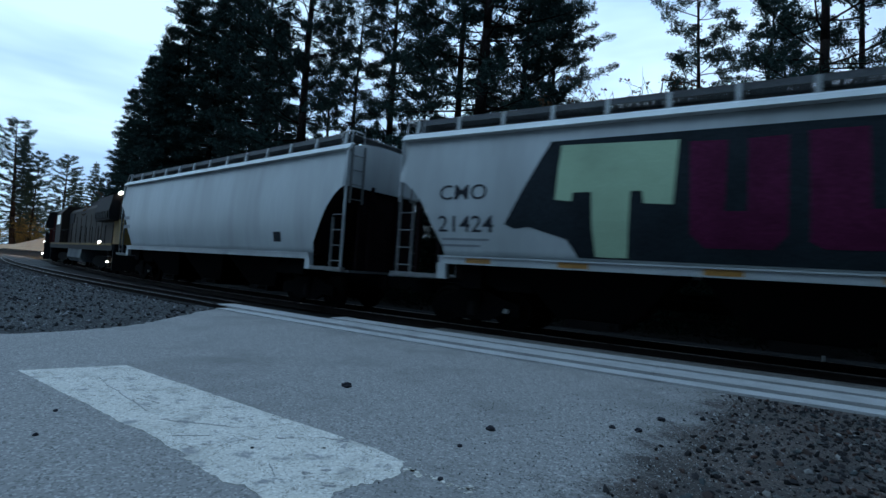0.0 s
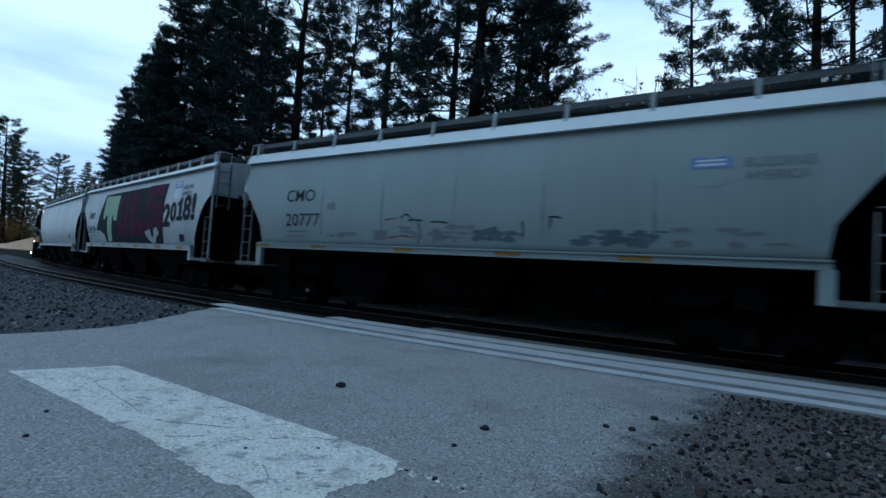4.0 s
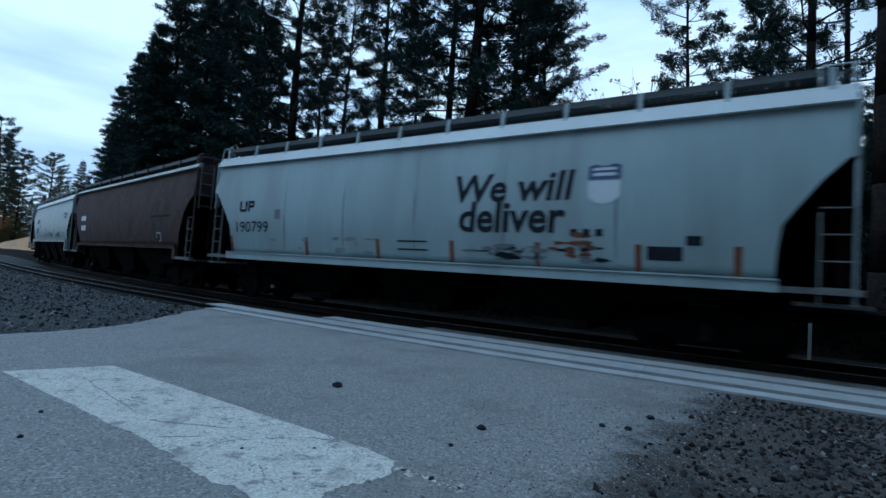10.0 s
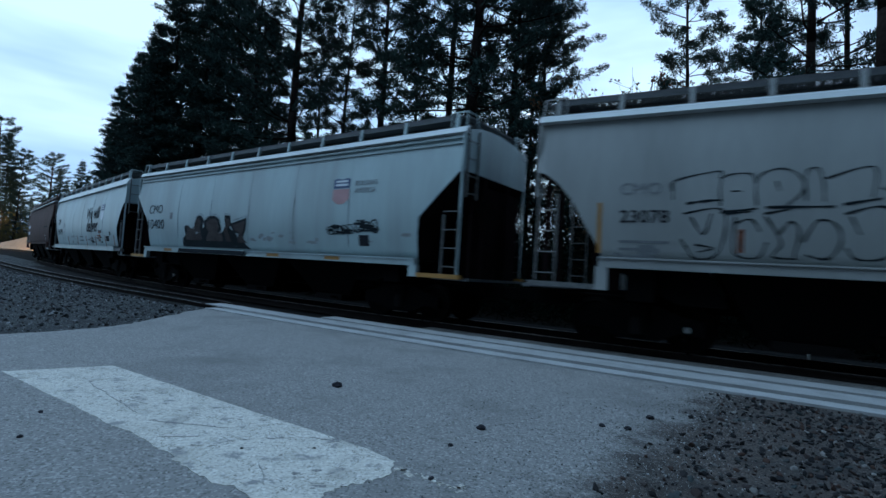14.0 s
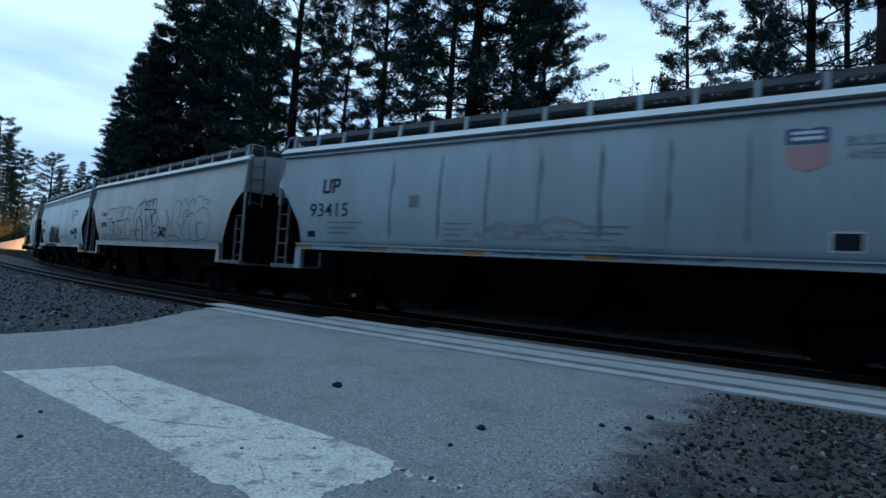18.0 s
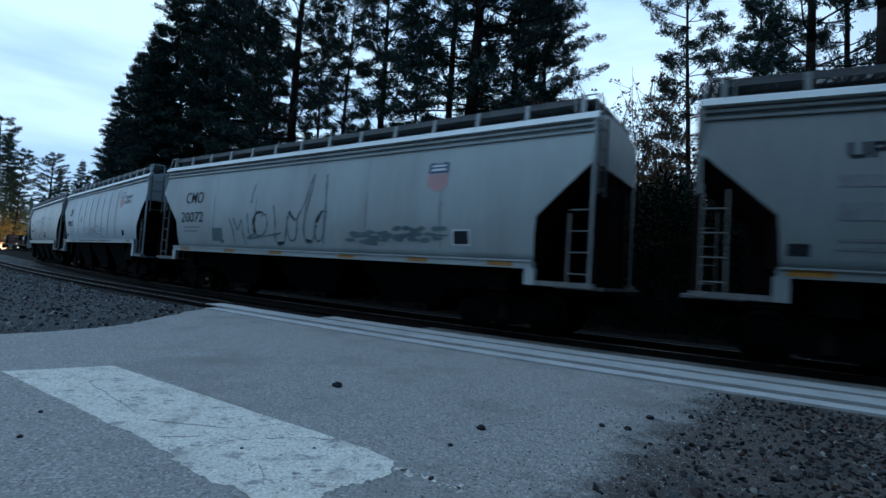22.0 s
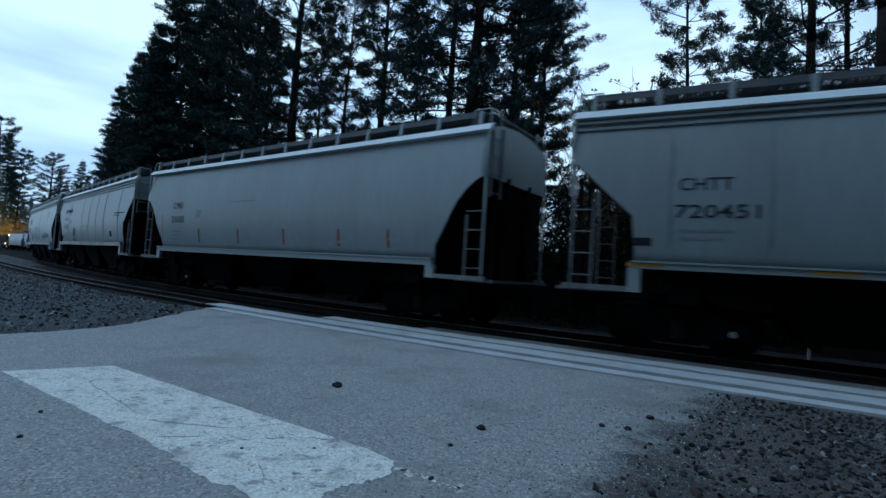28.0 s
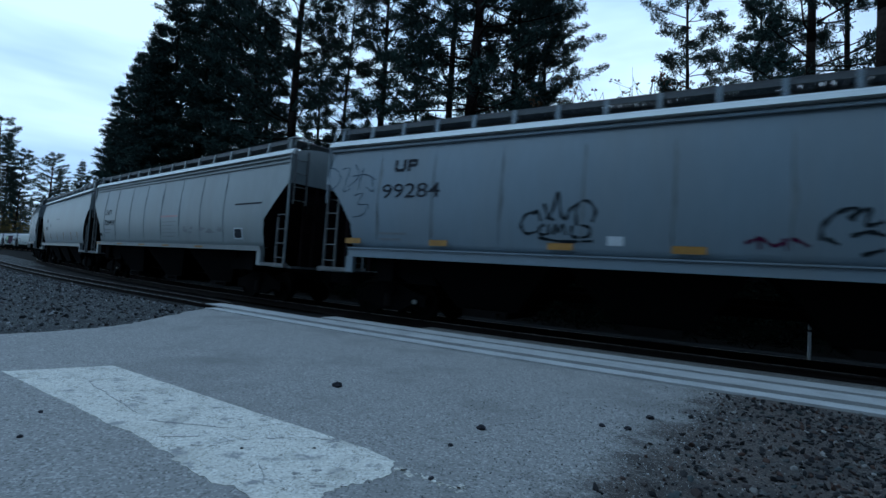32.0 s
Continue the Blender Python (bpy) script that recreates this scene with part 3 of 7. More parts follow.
def bend_onto_side(car, half):
    """Lays the painted marks on the bellied side."""
    for ob in car.children:
        if ob.name.split(".")[0] not in MARK_NAMES or ob.type != "MESH":
            continue
        bm, m = bmesh.new(), ob.matrix_basis.copy()
        bm.from_mesh(ob.data)
        bm.transform(m)
        zs = [v.co.z for v in bm.verts]
        z = math.ceil(min(zs) / 0.22 + 1e-3) * 0.22
        while z < max(zs):
            bmesh.ops.bisect_plane(bm, geom=bm.verts[:] + bm.edges[:] + bm.faces[:], plane_co=(0, 0, z), plane_no=(0, 0, 1))
            z += 0.22
        for v in bm.verts:
            v.co.y += swell(v.co.z)
        bm.to_mesh(ob.data)
        bm.free()
        ob.matrix_basis = Matrix.Identity(4)


MARK_NAMES = ("lettering", "graffiti", "stencil", "placard", "emblem", "rust_mark", "deliver", "smear", "stain", "seam", "letter", "tag", "streak", "grab_iron")


def cut_line(kind, half, low):
    """How high the body's underside is along the car: slope sheets at both ends."""
    if kind == "round":
        pts = [(0, 3.40), (0.2, 3.34), (0.45, 3.15), (0.75, 2.8), (0.97, 2.4), (1.15, 2.1), (1.30, 1.85), (1.36, low)]
    elif kind == "wide":
        pts = [(0, 3.56), (0.1, 3.5), (0.6, 3.02), (1.15, 2.5), (1.19, 2.1), (1.22, low)]
    else:
        pts = [(0, 3.42), (0.14, 3.38), (0.45, 3.05), (0.95, 2.35), (1.0, 2.0), (1.03, low)]
    return [(half - d, z) for d, z in pts]


def hopper_body(kind, half, low):
    """The closed body shell, and apart from it the two slope sheets below its ends."""
    cut, side = cut_line(kind, half, low), side_profile(low)
    zz, yy = [p[1] for p in side], [p[0] for p in side]
    cols = [(x, z) for x, z in cut] + [(x, low) for x in np.linspace(half - 1.9, -half + 1.9, 9)] + [(-x, z) for x, z in cut[::-1]]
    g, slopes, n = Shape(), [Shape(), Shape()], 0
    for x, zb in cols:
        zs = [zb + (4.45 - zb) * k / 14 for k in range(15)]
        ring = [(float(np.interp(z, zz, yy)), z) for z in zs]
        ring += ROOF + [(-y, z) for y, z in ROOF[-2::-1]] + [(-y, z) for y, z in ring[14::-1]]
        n = len(ring)
        g.add([(x, y, z) for y, z in ring], [])
    f = [tuple(range(n)), tuple(range(len(cols) * n - n, len(cols) * n))[::-1]]
    for c in range(len(cols) - 1):
        a, b = c * n, (c + 1) * n
        f += [(a + i, b + i, b + i + 1, a + i + 1) for i in range(n - 1)]
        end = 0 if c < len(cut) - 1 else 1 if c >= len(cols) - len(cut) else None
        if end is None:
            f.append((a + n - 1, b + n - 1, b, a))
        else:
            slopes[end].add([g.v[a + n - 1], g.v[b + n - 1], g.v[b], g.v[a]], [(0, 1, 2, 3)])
    g.f, g.k = f, [0] * len(f)
    return g, slopes


def wheelset():
    g = Shape()
    for y in (0.75, -0.75):
        n, s = 20, 1 if y > 0 else -1
        prof = [(0.46, -0.07), (0.46, 0.05), (0.40, 0.06), (0.37, 0.03), (0.14, 0.02), (0.13, 0.06), (0.0, 0.06), (0.0, -0.07), (0.40, -0.07), (0.485, -0.10), (0.485, -0.075)]
        vs, fs = [], []
        for i in range(n):
            a = i * math.tau / n
            vs += [(r * math.cos(a), y + s * w, r * math.sin(a)) for r, w in prof]
        m = len(prof)
        for i in range(n):
            for j in range(m):
                fs.append((i * m + j, i * m + (j + 1) % m, ((i + 1) % n) * m + (j + 1) % m, ((i + 1) % n) * m + j))
        g.add(vs, fs)
    g.tube((0, -1.05, 0), (0, 1.05, 0), 0.075, 10)
    for k in range(3):
        a = k * math.tau / 3
        g.box(0.2 * math.cos(a) - 0.025, 0.2 * math.cos(a) + 0.025, 1.0, 1.06, 0.03 * math.sin(a) - 0.02, 0.03 * math.sin(a) + 0.02)
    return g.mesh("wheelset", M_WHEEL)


WHEELSET = wheelset()


def side_frame(sgn):
    g = Shape()
    ring = [(-1.15, 0.34), (-1.15, 0.62), (-0.75, 0.70), (-0.35, 0.86), (0.35, 0.86), (0.75, 0.70), (1.15, 0.62), (1.15, 0.34), (0.75, 0.38), (0.38, 0.20), (-0.38, 0.20), (-0.75, 0.38)]
    g.prism(ring, sgn * 1.0 - 0.07, sgn * 1.0 + 0.07, "y")
    return g


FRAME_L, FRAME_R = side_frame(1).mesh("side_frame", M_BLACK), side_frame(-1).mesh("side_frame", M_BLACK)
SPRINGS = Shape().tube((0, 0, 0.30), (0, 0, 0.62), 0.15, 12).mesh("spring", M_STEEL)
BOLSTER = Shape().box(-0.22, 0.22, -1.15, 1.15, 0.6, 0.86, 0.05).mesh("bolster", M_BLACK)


BEARING = Shape().tube((0, 0, 0), (0, 0.05, 0), 0.055, 10).mesh("bearing_cap", mat("pale_bearing_cap", (0.12, 0.12, 0.115), 0.5, spots=0.1))


def truck(parent, x):
    """A two-axle truck; it and its wheelsets turn as the car goes."""
    t = part("truck", BOLSTER, None, parent, "black cast steel truck")
    t.matrix_basis = pose(x, 0, 0)
    part("side_frame", FRAME_L, None, t)
    part("side_frame", FRAME_R, None, t)
    for y in (1.02, -1.02):
        part("spring", SPRINGS, None, t, at=pose(0, y, 0))
    for dx in (-0.865, 0.865):
        part("wheelset", WHEELSET, None, t, at=pose(dx, 0, 0.46))
    if x > 0:
        part("bearing_cap", BEARING, None, t, "pale bearing cap", at=pose(-0.865, 1.09, 0.46))
    return t


def words(text, size, parent, x, z, material, label="", bold=0.0, lean=0.0, y=1.578, name="lettering", squeeze=1.0):
    """Flat lettering on the side that faces the road; x is where it begins."""
    cu = bpy.data.curves.new(name, "FONT")
    cu.body, cu.size, cu.offset, cu.shear, cu.extrude = text, size, bold, lean, 0.002
    cu.resolution_u = 3
    tmp = bpy.data.objects.new(name, cu)
    me = bpy.data.meshes.new_from_object(tmp)
    bpy.data.objects.remove(tmp)
    me.materials.clear()
    me.materials.append(material)
    ob = part(name, me, None, parent, label)
    ob.matrix_basis = Matrix.Translation((x, y + 0.004, z)) @ Matrix(((-squeeze, 0, 0, 0), (0, 0, 1, 0), (0, 1, 0, 0), (0, 0, 0, 1)))
    return ob


def patch(parent, name, ring, material, label="", y=1.578, thick=0.003):
    """A flat shape on the side that faces the road: corner points (x, z)."""
    return part(name, Shape().prism(ring, y, y + thick, "y"), material, parent, label)


def rect(x0, x1, z0, z1):
    return [(x0, z0), (x1, z0), (x1, z1), (x0, z1)]


def hopper(spec):
    """A covered hopper car. Forward is +x, the side that faces the road is +y, and z counts from the rail's top."""
    u0, u1, kind, colour, ribs = spec["front"], spec["rear"], spec["kind"], spec["paint"], spec.get("ribs", 0)
    half = (u0 - u1) / 2
    car = thing("hopper_car", spec["label"], "rail car", "cars of the train")
    low, sill = spec["sill"][1] - 0.04, spec["sill"]
    shell, slopes = hopper_body(kind, half, low)
    body = part("body", shell, colour, car)
    for p in body.data.polygons:
        p.use_smooth = abs(p.normal.y) > 0.86
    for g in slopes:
        part("slope_sheet", g, M_ENDSHADE, car, "grime-blackened slope sheet")
    trim = spec.get("trim", colour)
    # eaves
    deep = spec.get("eave", 0.12)
    for sy in (1, -1):
        g = Shape()
        ring = [(1.34, 4.40), (1.46, 4.535 - deep), (1.535, 4.55 - deep), (1.52 - 0.42 * deep, 4.54), (1.39, 4.60), (1.33, 4.57)]
        ring = [(sy * a, b) for a, b in ring]
        g.prism(ring if sy > 0 else ring[::-1], -half - 0.02, half + 0.02, "x")
        # eaves are paler than the body, as if lit by the sky above
        part("eave_rail", g, spec.get("eave_paint", M_EAVELIT), car)
    if kind == "wide" or spec.get("bands"):
        for z in spec.get("bands", (4.34, 4.21)):
            for sy in (1, -1):
                part("side_band", Shape().box(-half, half, *sorted((sy * 1.36, sy * 1.485)), z - 0.03, z + 0.02), trim, car)
    # side sills, with the lower end sills and their steps
    cutx = {"round": 1.36, "wide": 1.22, "plain": 1.03}[kind]
    step_z = spec.get("step_z", 1.14)
    for sy in (1, -1):
        g = Shape()
        g.box(-half + cutx - 0.05, half - cutx + 0.05, *sorted((sy * 1.44, sy * 1.6)), sill[0], sill[1] - 0.03)
        g.box(-half + cutx - 0.05, half - cutx + 0.05, *sorted((sy * 1.5, sy * 1.64)), sill[1] - 0.03, sill[1])
        part("side_sill", g, trim, car)
        for e in (1, -1):
            g = Shape()
            x0, x1 = sorted((e * (half - cutx), e * (half + 0.08)))
            g.box(x0, x1, *sorted((sy * 1.42, sy * 1.58)), step_z - 0.05, step_z + 0.05)
            part("end_sill", g, spec.get("step", M_LADDER), car)
            xa, xb = sorted((e * (half - cutx - 0.12), e * (half - cutx + 0.1)))
            part("sill_gusset", Shape().box(xa, xb, *sorted((sy * 1.46, sy * 1.595)), step_z - 0.05, sill[0] + 0.01), trim, car)
    # ends: platform, posts, ladders, handrails, coupler
    for e in (1, -1):
        x0, x1 = sorted((e * (half - 0.75), e * (half + 0.22)))
        part("end_platform", Shape().box(x0, x1, -1.42, 1.42, 1.06, 1.12), M_GRATE, car)
        g = Shape()
        for y in (0.55, -0.55):
            g.box(e * half - 0.05, e * half + 0.05, y - 0.05, y + 0.05, 1.1, 3.5)
        part("end_frame", g, M_ENDSHADE, car)
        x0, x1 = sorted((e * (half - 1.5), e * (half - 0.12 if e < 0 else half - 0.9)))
        part("end_web", Shape().box(x0, x1, -0.05, 0.05, 1.1, 3.3 if e < 0 else 2.6), M_ENDSHADE, car, "stiffening web coloured dark for its shade")
        # added panel: closes the rear end so no sky shows through it
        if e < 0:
            part("end_panel", Shape().box(-half + 0.10, -half + 0.16, -1.35, 0.9, 1.12, 3.36), M_ENDSHADE, car, "added dark end panel that closes the view through")
        for sy in (1, -1):
            y0, y1 = sorted((sy * 1.47, sy * 1.525))
            x0, x1 = sorted((e * (half - 0.042), e * half))
            part("corner_post", Shape().box(x0, x1, y0, y1, 1.1 if e < 0 else 2.9, 4.42), trim, car)
            g = Shape()
            inner, outer, top = (0.46, 0.03, 2.55) if e < 0 else (0.45, 0.06, 2.95)
            for d, up in ((inner, top), (outer, top + 0.1)):
                g.box(*sorted((e * (half - d - 0.016), e * (half - d + 0.016))), y0, y1, 1.1, up)
            for k in range(4):
                z = 1.36 + k * 0.42
                g.tube((e * (half - inner), sy * 1.52, z), (e * (half - outer), sy * 1.52, z), 0.013, 5)
            part("ladder", g, M_LADDER, car, "dull dark-painted ladder")
            # grab irons on the roof's corner
            g = Shape()
            for a, b in (((0.02, 1.45, 4.4), (0.06, 1.36, 4.95)), ((0.06, 1.36, 4.95), (0.5, 1.36, 4.95)), ((0.5, 1.36, 4.95), (0.5, 1.36, 4.6)), ((0.06, 1.36, 4.95), (0.06, 0.95, 4.95)), ((0.06, 0.95, 4.95), (0.02, 0.95, 4.55))):
                g.tube((e * (half - a[0]), sy * a[1], a[2]), (e * (half - b[0]), sy * b[1], b[2]), 0.017, 5)
            part("roof_grab", g, trim, car)
        part("end_ladder", ladder_end(e, half), M_LADDER, car, "dull dark-painted ladder")
        board = Shape()
        for k in range(5):
            x0, x1 = sorted((e * (half - 0.08 - k * 0.13), e * (half - 0.185 - k * 0.13)))
            board.box(x0, x1, -1.3, 1.3, 4.85, 4.885)
        part("end_walkway", board, M_GRATE, car)
        g = Shape().box(*sorted((e * (half - 0.3), e * (half + 0.45))), -0.18, 0.18, 0.68, 1.0)
        g.box(*sorted((e * (half + 0.4), e * (half + 0.86))), -0.13, 0.13, 0.72, 0.98, 0.05)
        part("coupler", g, M_BLACK, car)
        g = Shape()
        g.tube((e * (half + 0.25), 0.35, 0.8), (e * (half + 0.72), 0.2, 0.42), 0.025, 6)
        part("air_hose", g, M_BLACK, car)
    g, n, m = Shape(), 20, 6
    rim = [(-half - 0.2 + 0.018 * math.sin(b), 0.75 + (0.26 + 0.018 * math.cos(b)) * math.cos(a), 2.75 + (0.26 + 0.018 * math.cos(b)) * math.sin(a))
           for a in np.linspace(0, math.tau, n, endpoint=False) for b in np.linspace(0, math.tau, m, endpoint=False)]
    g.add(rim, [(i * m + k, i * m + (k + 1) % m, (i + 1) % n * m + (k + 1) % m, (i + 1) % n * m + k) for i in range(n) for k in range(m)])
    for i in range(4):
        a = i * math.tau / 4
        g.tube((-half - 0.2, 0.75, 2.75), (-half - 0.2, 0.75 + 0.26 * math.cos(a), 2.75 + 0.26 * math.sin(a)), 0.012, 5)
    g.tube((-half - 0.2, 0.75, 2.75), (-half + 0.1, 0.75, 2.75), 0.03, 6)
    part("brake_wheel", g, M_STEEL, car)
    # roof: hatch trough and two running boards on brackets
    part("roof_hatch", Shape().box(-half + 0.9, half - 0.9, -0.32, 0.32, 4.66, 4.78, 0.08), M_GRATE, car, "dark roof hatch trough")
    board = Shape()
    for sy in (1, -1):
        ya, yb = sorted((sy * 0.72, sy * 1.34))
        board.box(-half + 0.3, half - 0.3, ya, ya + 0.03, 4.80, 4.93)
        board.box(-half + 0.3, half - 0.3, yb - 0.03, yb, 4.80, 4.93)
        for x in np.arange(-half + 0.3, half - 0.44, 0.16):
            board.box(x, x + 0.16 * max(0.84, spec.get("plank", 0.84)), ya, yb, 4.89, 4.92)
    part("running_board", board, M_GRATE, car)
    gap = spec.get("bracket", 1.2)
    for x in np.linspace(-half + 0.34, half - 0.34, int(2 * half / gap) + 1):
        for sy in (1, -1):
            g = Shape()
            ring = [(1.34, 4.54), (1.42, 4.53), (1.36, 4.92), (1.28, 4.92)]
            ring = [(sy * a, b) for a, b in ring]
            g.prism(ring if sy > 0 else ring[::-1], x - 0.04, x + 0.04, "x")
            part("board_bracket", g, spec.get("brackets", trim), car)
    seams = [half - d for d in ribs] if ribs else list(np.linspace(half - 3.6, -half + 3.6, 5)) if kind != "round" else []
    for i, x in enumerate(seams):
        part("seam", Shape().box(x - 0.018, x + 0.018, 1.572, 1.584 if ribs else 1.579, low + 0.1, 4.12), colour, car)
        run_down(car, x - 0.03, low + 0.25, 4.05 if ribs else 3.3, 0.055 if ribs else 0.018, i + half)
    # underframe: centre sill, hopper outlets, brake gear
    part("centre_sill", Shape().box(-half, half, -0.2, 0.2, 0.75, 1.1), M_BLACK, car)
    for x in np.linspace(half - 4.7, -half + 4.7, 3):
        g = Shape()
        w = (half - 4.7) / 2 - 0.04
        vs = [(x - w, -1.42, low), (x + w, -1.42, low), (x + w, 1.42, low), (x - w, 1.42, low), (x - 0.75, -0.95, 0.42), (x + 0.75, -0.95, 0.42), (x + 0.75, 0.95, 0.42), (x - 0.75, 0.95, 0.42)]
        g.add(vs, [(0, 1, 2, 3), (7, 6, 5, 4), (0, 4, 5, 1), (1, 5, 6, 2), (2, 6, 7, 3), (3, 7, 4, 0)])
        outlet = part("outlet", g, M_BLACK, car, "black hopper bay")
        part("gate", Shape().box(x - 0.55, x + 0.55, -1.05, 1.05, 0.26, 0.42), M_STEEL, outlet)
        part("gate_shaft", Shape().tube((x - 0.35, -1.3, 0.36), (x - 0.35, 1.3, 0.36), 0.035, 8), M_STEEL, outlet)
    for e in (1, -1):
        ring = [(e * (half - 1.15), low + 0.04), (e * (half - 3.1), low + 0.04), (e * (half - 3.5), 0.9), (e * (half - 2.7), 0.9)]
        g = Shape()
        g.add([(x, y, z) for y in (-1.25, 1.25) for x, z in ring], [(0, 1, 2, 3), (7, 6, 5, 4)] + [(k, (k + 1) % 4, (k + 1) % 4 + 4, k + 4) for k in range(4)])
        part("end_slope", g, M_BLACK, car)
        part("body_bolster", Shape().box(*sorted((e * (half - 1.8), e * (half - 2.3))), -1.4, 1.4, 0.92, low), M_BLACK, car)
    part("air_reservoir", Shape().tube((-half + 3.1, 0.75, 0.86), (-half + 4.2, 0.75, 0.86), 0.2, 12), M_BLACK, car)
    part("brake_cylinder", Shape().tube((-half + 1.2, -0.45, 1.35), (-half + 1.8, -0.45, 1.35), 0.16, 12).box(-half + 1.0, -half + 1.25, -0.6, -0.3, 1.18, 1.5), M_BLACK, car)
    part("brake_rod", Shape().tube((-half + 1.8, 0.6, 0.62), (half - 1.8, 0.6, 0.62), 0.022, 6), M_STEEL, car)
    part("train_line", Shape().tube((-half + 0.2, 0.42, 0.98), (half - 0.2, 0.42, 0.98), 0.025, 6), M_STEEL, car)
    # amber reflectors on the sill
    for x in [half - d for d in spec.get("amber", ())]:
        patch(car, "reflector", rect(x - 0.3, x + 0.3, sill[0] + 0.03, sill[1] - 0.04), M_REFLECT, y=1.602)
    trucks = [truck(car, half - 2.05), truck(car, -half + 2.05)]
    spec["marks"](car, half)
    bend_onto_side(car, half)
    TRAIN.append((car, trucks, (u0 + u1) / 2, half - 2.05))
    return car


def run_down(car, x, z0, z1, wide, seed, material=None, label="grime streak beside the seam"):
    """A streak of grime that has run down beside a seam, broken and uneven."""
    left, right = [], []
    for k in range(26):
        z = z0 + (z1 - z0) * k / 25
        w = wide * (0.25 + max(0.0, 0.6 + 1.3 * noise.noise(Vector((seed * 3.1, z * 1.6, 0)))) + 0.35 * noise.noise(Vector((seed, z * 7, 5)))) * min(1, k / 2, (25 - k) / 4)
        left.append((x - w, z))
        right.append((x + 0.6 * w, z))
    patch(car, "stain", left + right[::-1], material or M_SEAM, label, y=1.5755, thick=0.0025)


def ladder_end(e, half):
    g = Shape()
    for dy in (0.95, 1.38):
        g.box(e * (half + 0.03) - 0.02, e * (half + 0.03) + 0.02, dy - 0.018, dy + 0.018, 2.95, 4.55)
    for i in range(4):
        z = 3.05 + i * 0.4
        g.tube((e * (half + 0.05), 0.95, z), (e * (half + 0.05), 1.38, z), 0.014, 5)
    return g


TRAIN = []
M_SEAM = mat("grimy_seam", (0.13, 0.15, 0.16), 0.7, spots=0.35, scale=12, fine=8, streak=0.2, bump=0.0)
M_GREY = paint("light_grey_paint", (0.325, 0.37, 0.375))
M_WHITE = paint("grey_white_paint", (0.41, 0.44, 0.44))
M_GREEN = paint("pale_green_grey_paint", (0.29, 0.345, 0.335), amount=0.14)
M_BROWN = mat("rusty_brown_paint", (0.068, 0.033, 0.028), 0.75, spots=0.42, scale=17, fine=11, dirt=(0.030, 0.013, 0.012), streak=0.6, bump=0.0, grainy=0.6)
M_BROWN.node_tree.nodes["Principled BSDF"].inputs["Specular IOR Level"].default_value = 0.2
M_BEIGE = paint("dusty_beige_paint", (0.345, 0.36, 0.35))
M_BLUE = paint("blue_grey_paint", (0.175, 0.232, 0.272), amount=0.18)
# pale eave colour that holds the light falling on the roof edge
M_EAVELIT = paint("sky_lit_eave_paint", (0.60, 0.63, 0.63), amount=0.1)
M_TEAL = paint("pale_teal_grey_paint", (0.37, 0.47, 0.475))
M_SLATE = paint("pale_slate_paint", (0.32, 0.39, 0.425))
M_DULL = paint("dull_grey_paint", (0.225, 0.258, 0.262), amount=0.28)
M_NAVY = mat("navy_logo_paint", (0.05, 0.08, 0.16), 0.6, spots=0.2)
M_LOGOBLUE = mat("faded_blue_logo_paint", (0.12, 0.22, 0.42), 0.6, spots=0.2)
M_PINK = mat("faded_red_logo_paint", (0.40, 0.22, 0.22), 0.6, spots=0.2)
M_PALE = mat("pale_logo_paint", (0.55, 0.58, 0.6), 0.6, spots=0.15)
M_TAGDARK = mat("dark_spray_paint", (0.012, 0.017, 0.021), 0.5, spots=0.3, scale=12, fine=20)
M_TAGMINT = mat("mint_green_spray_paint", (0.29, 0.40, 0.27), 0.5, spots=0.15)
M_TAGPLUM = mat("plum_spray_paint", (0.062, 0.008, 0.030), 0.5, spots=0.3, scale=14, fine=20)
M_RUSTLINE = mat("rust_streak", (0.20, 0.06, 0.03), 0.85, spots=0.4, scale=30, fine=30)


def scrawl(car, pts, width, material, label="spray-painted scrawl", closed=False):
    """A sprayed line through (x, z) points, as a chain of flat pieces."""
    g = Shape()
    pts = [Vector(p) for p in pts]
    fine = []
    for i in range(len(pts) - 1):
        p0, p1, p2, p3 = pts[max(0, i - 1)], pts[i], pts[i + 1], pts[min(len(pts) - 1, i + 2)]
        for k in range(5):
            t = k / 5
            fine.append(0.5 * ((2 * p1) + (p2 - p0) * t + (2 * p0 - 5 * p1 + 4 * p2 - p3) * t * t + (3 * p1 - p0 - 3 * p2 + p3) * t ** 3))
    fine.append(pts[-1])
    left, right = [], []
    for i, p in enumerate(fine):
        d = (fine[min(i + 1, len(fine) - 1)] - fine[max(i - 1, 0)])
        d = d.normalized() if d.length else Vector((1, 0))
        w = width * (0.75 + 0.25 * math.sin(i * 1.3))
        left.append(p + Vector((-d.y, d.x)) * w / 2)
        right.append(p - Vector((-d.y, d.x)) * w / 2)
    vs = [(p.x, 1.581, p.y) for p in left] + [(p.x, 1.581, p.y) for p in right]
    n = len(left)
    g.add(vs, [(i, i + 1, n + i + 1, n + i) for i in range(n - 1)])
    return part("graffiti", g, material, car, label)


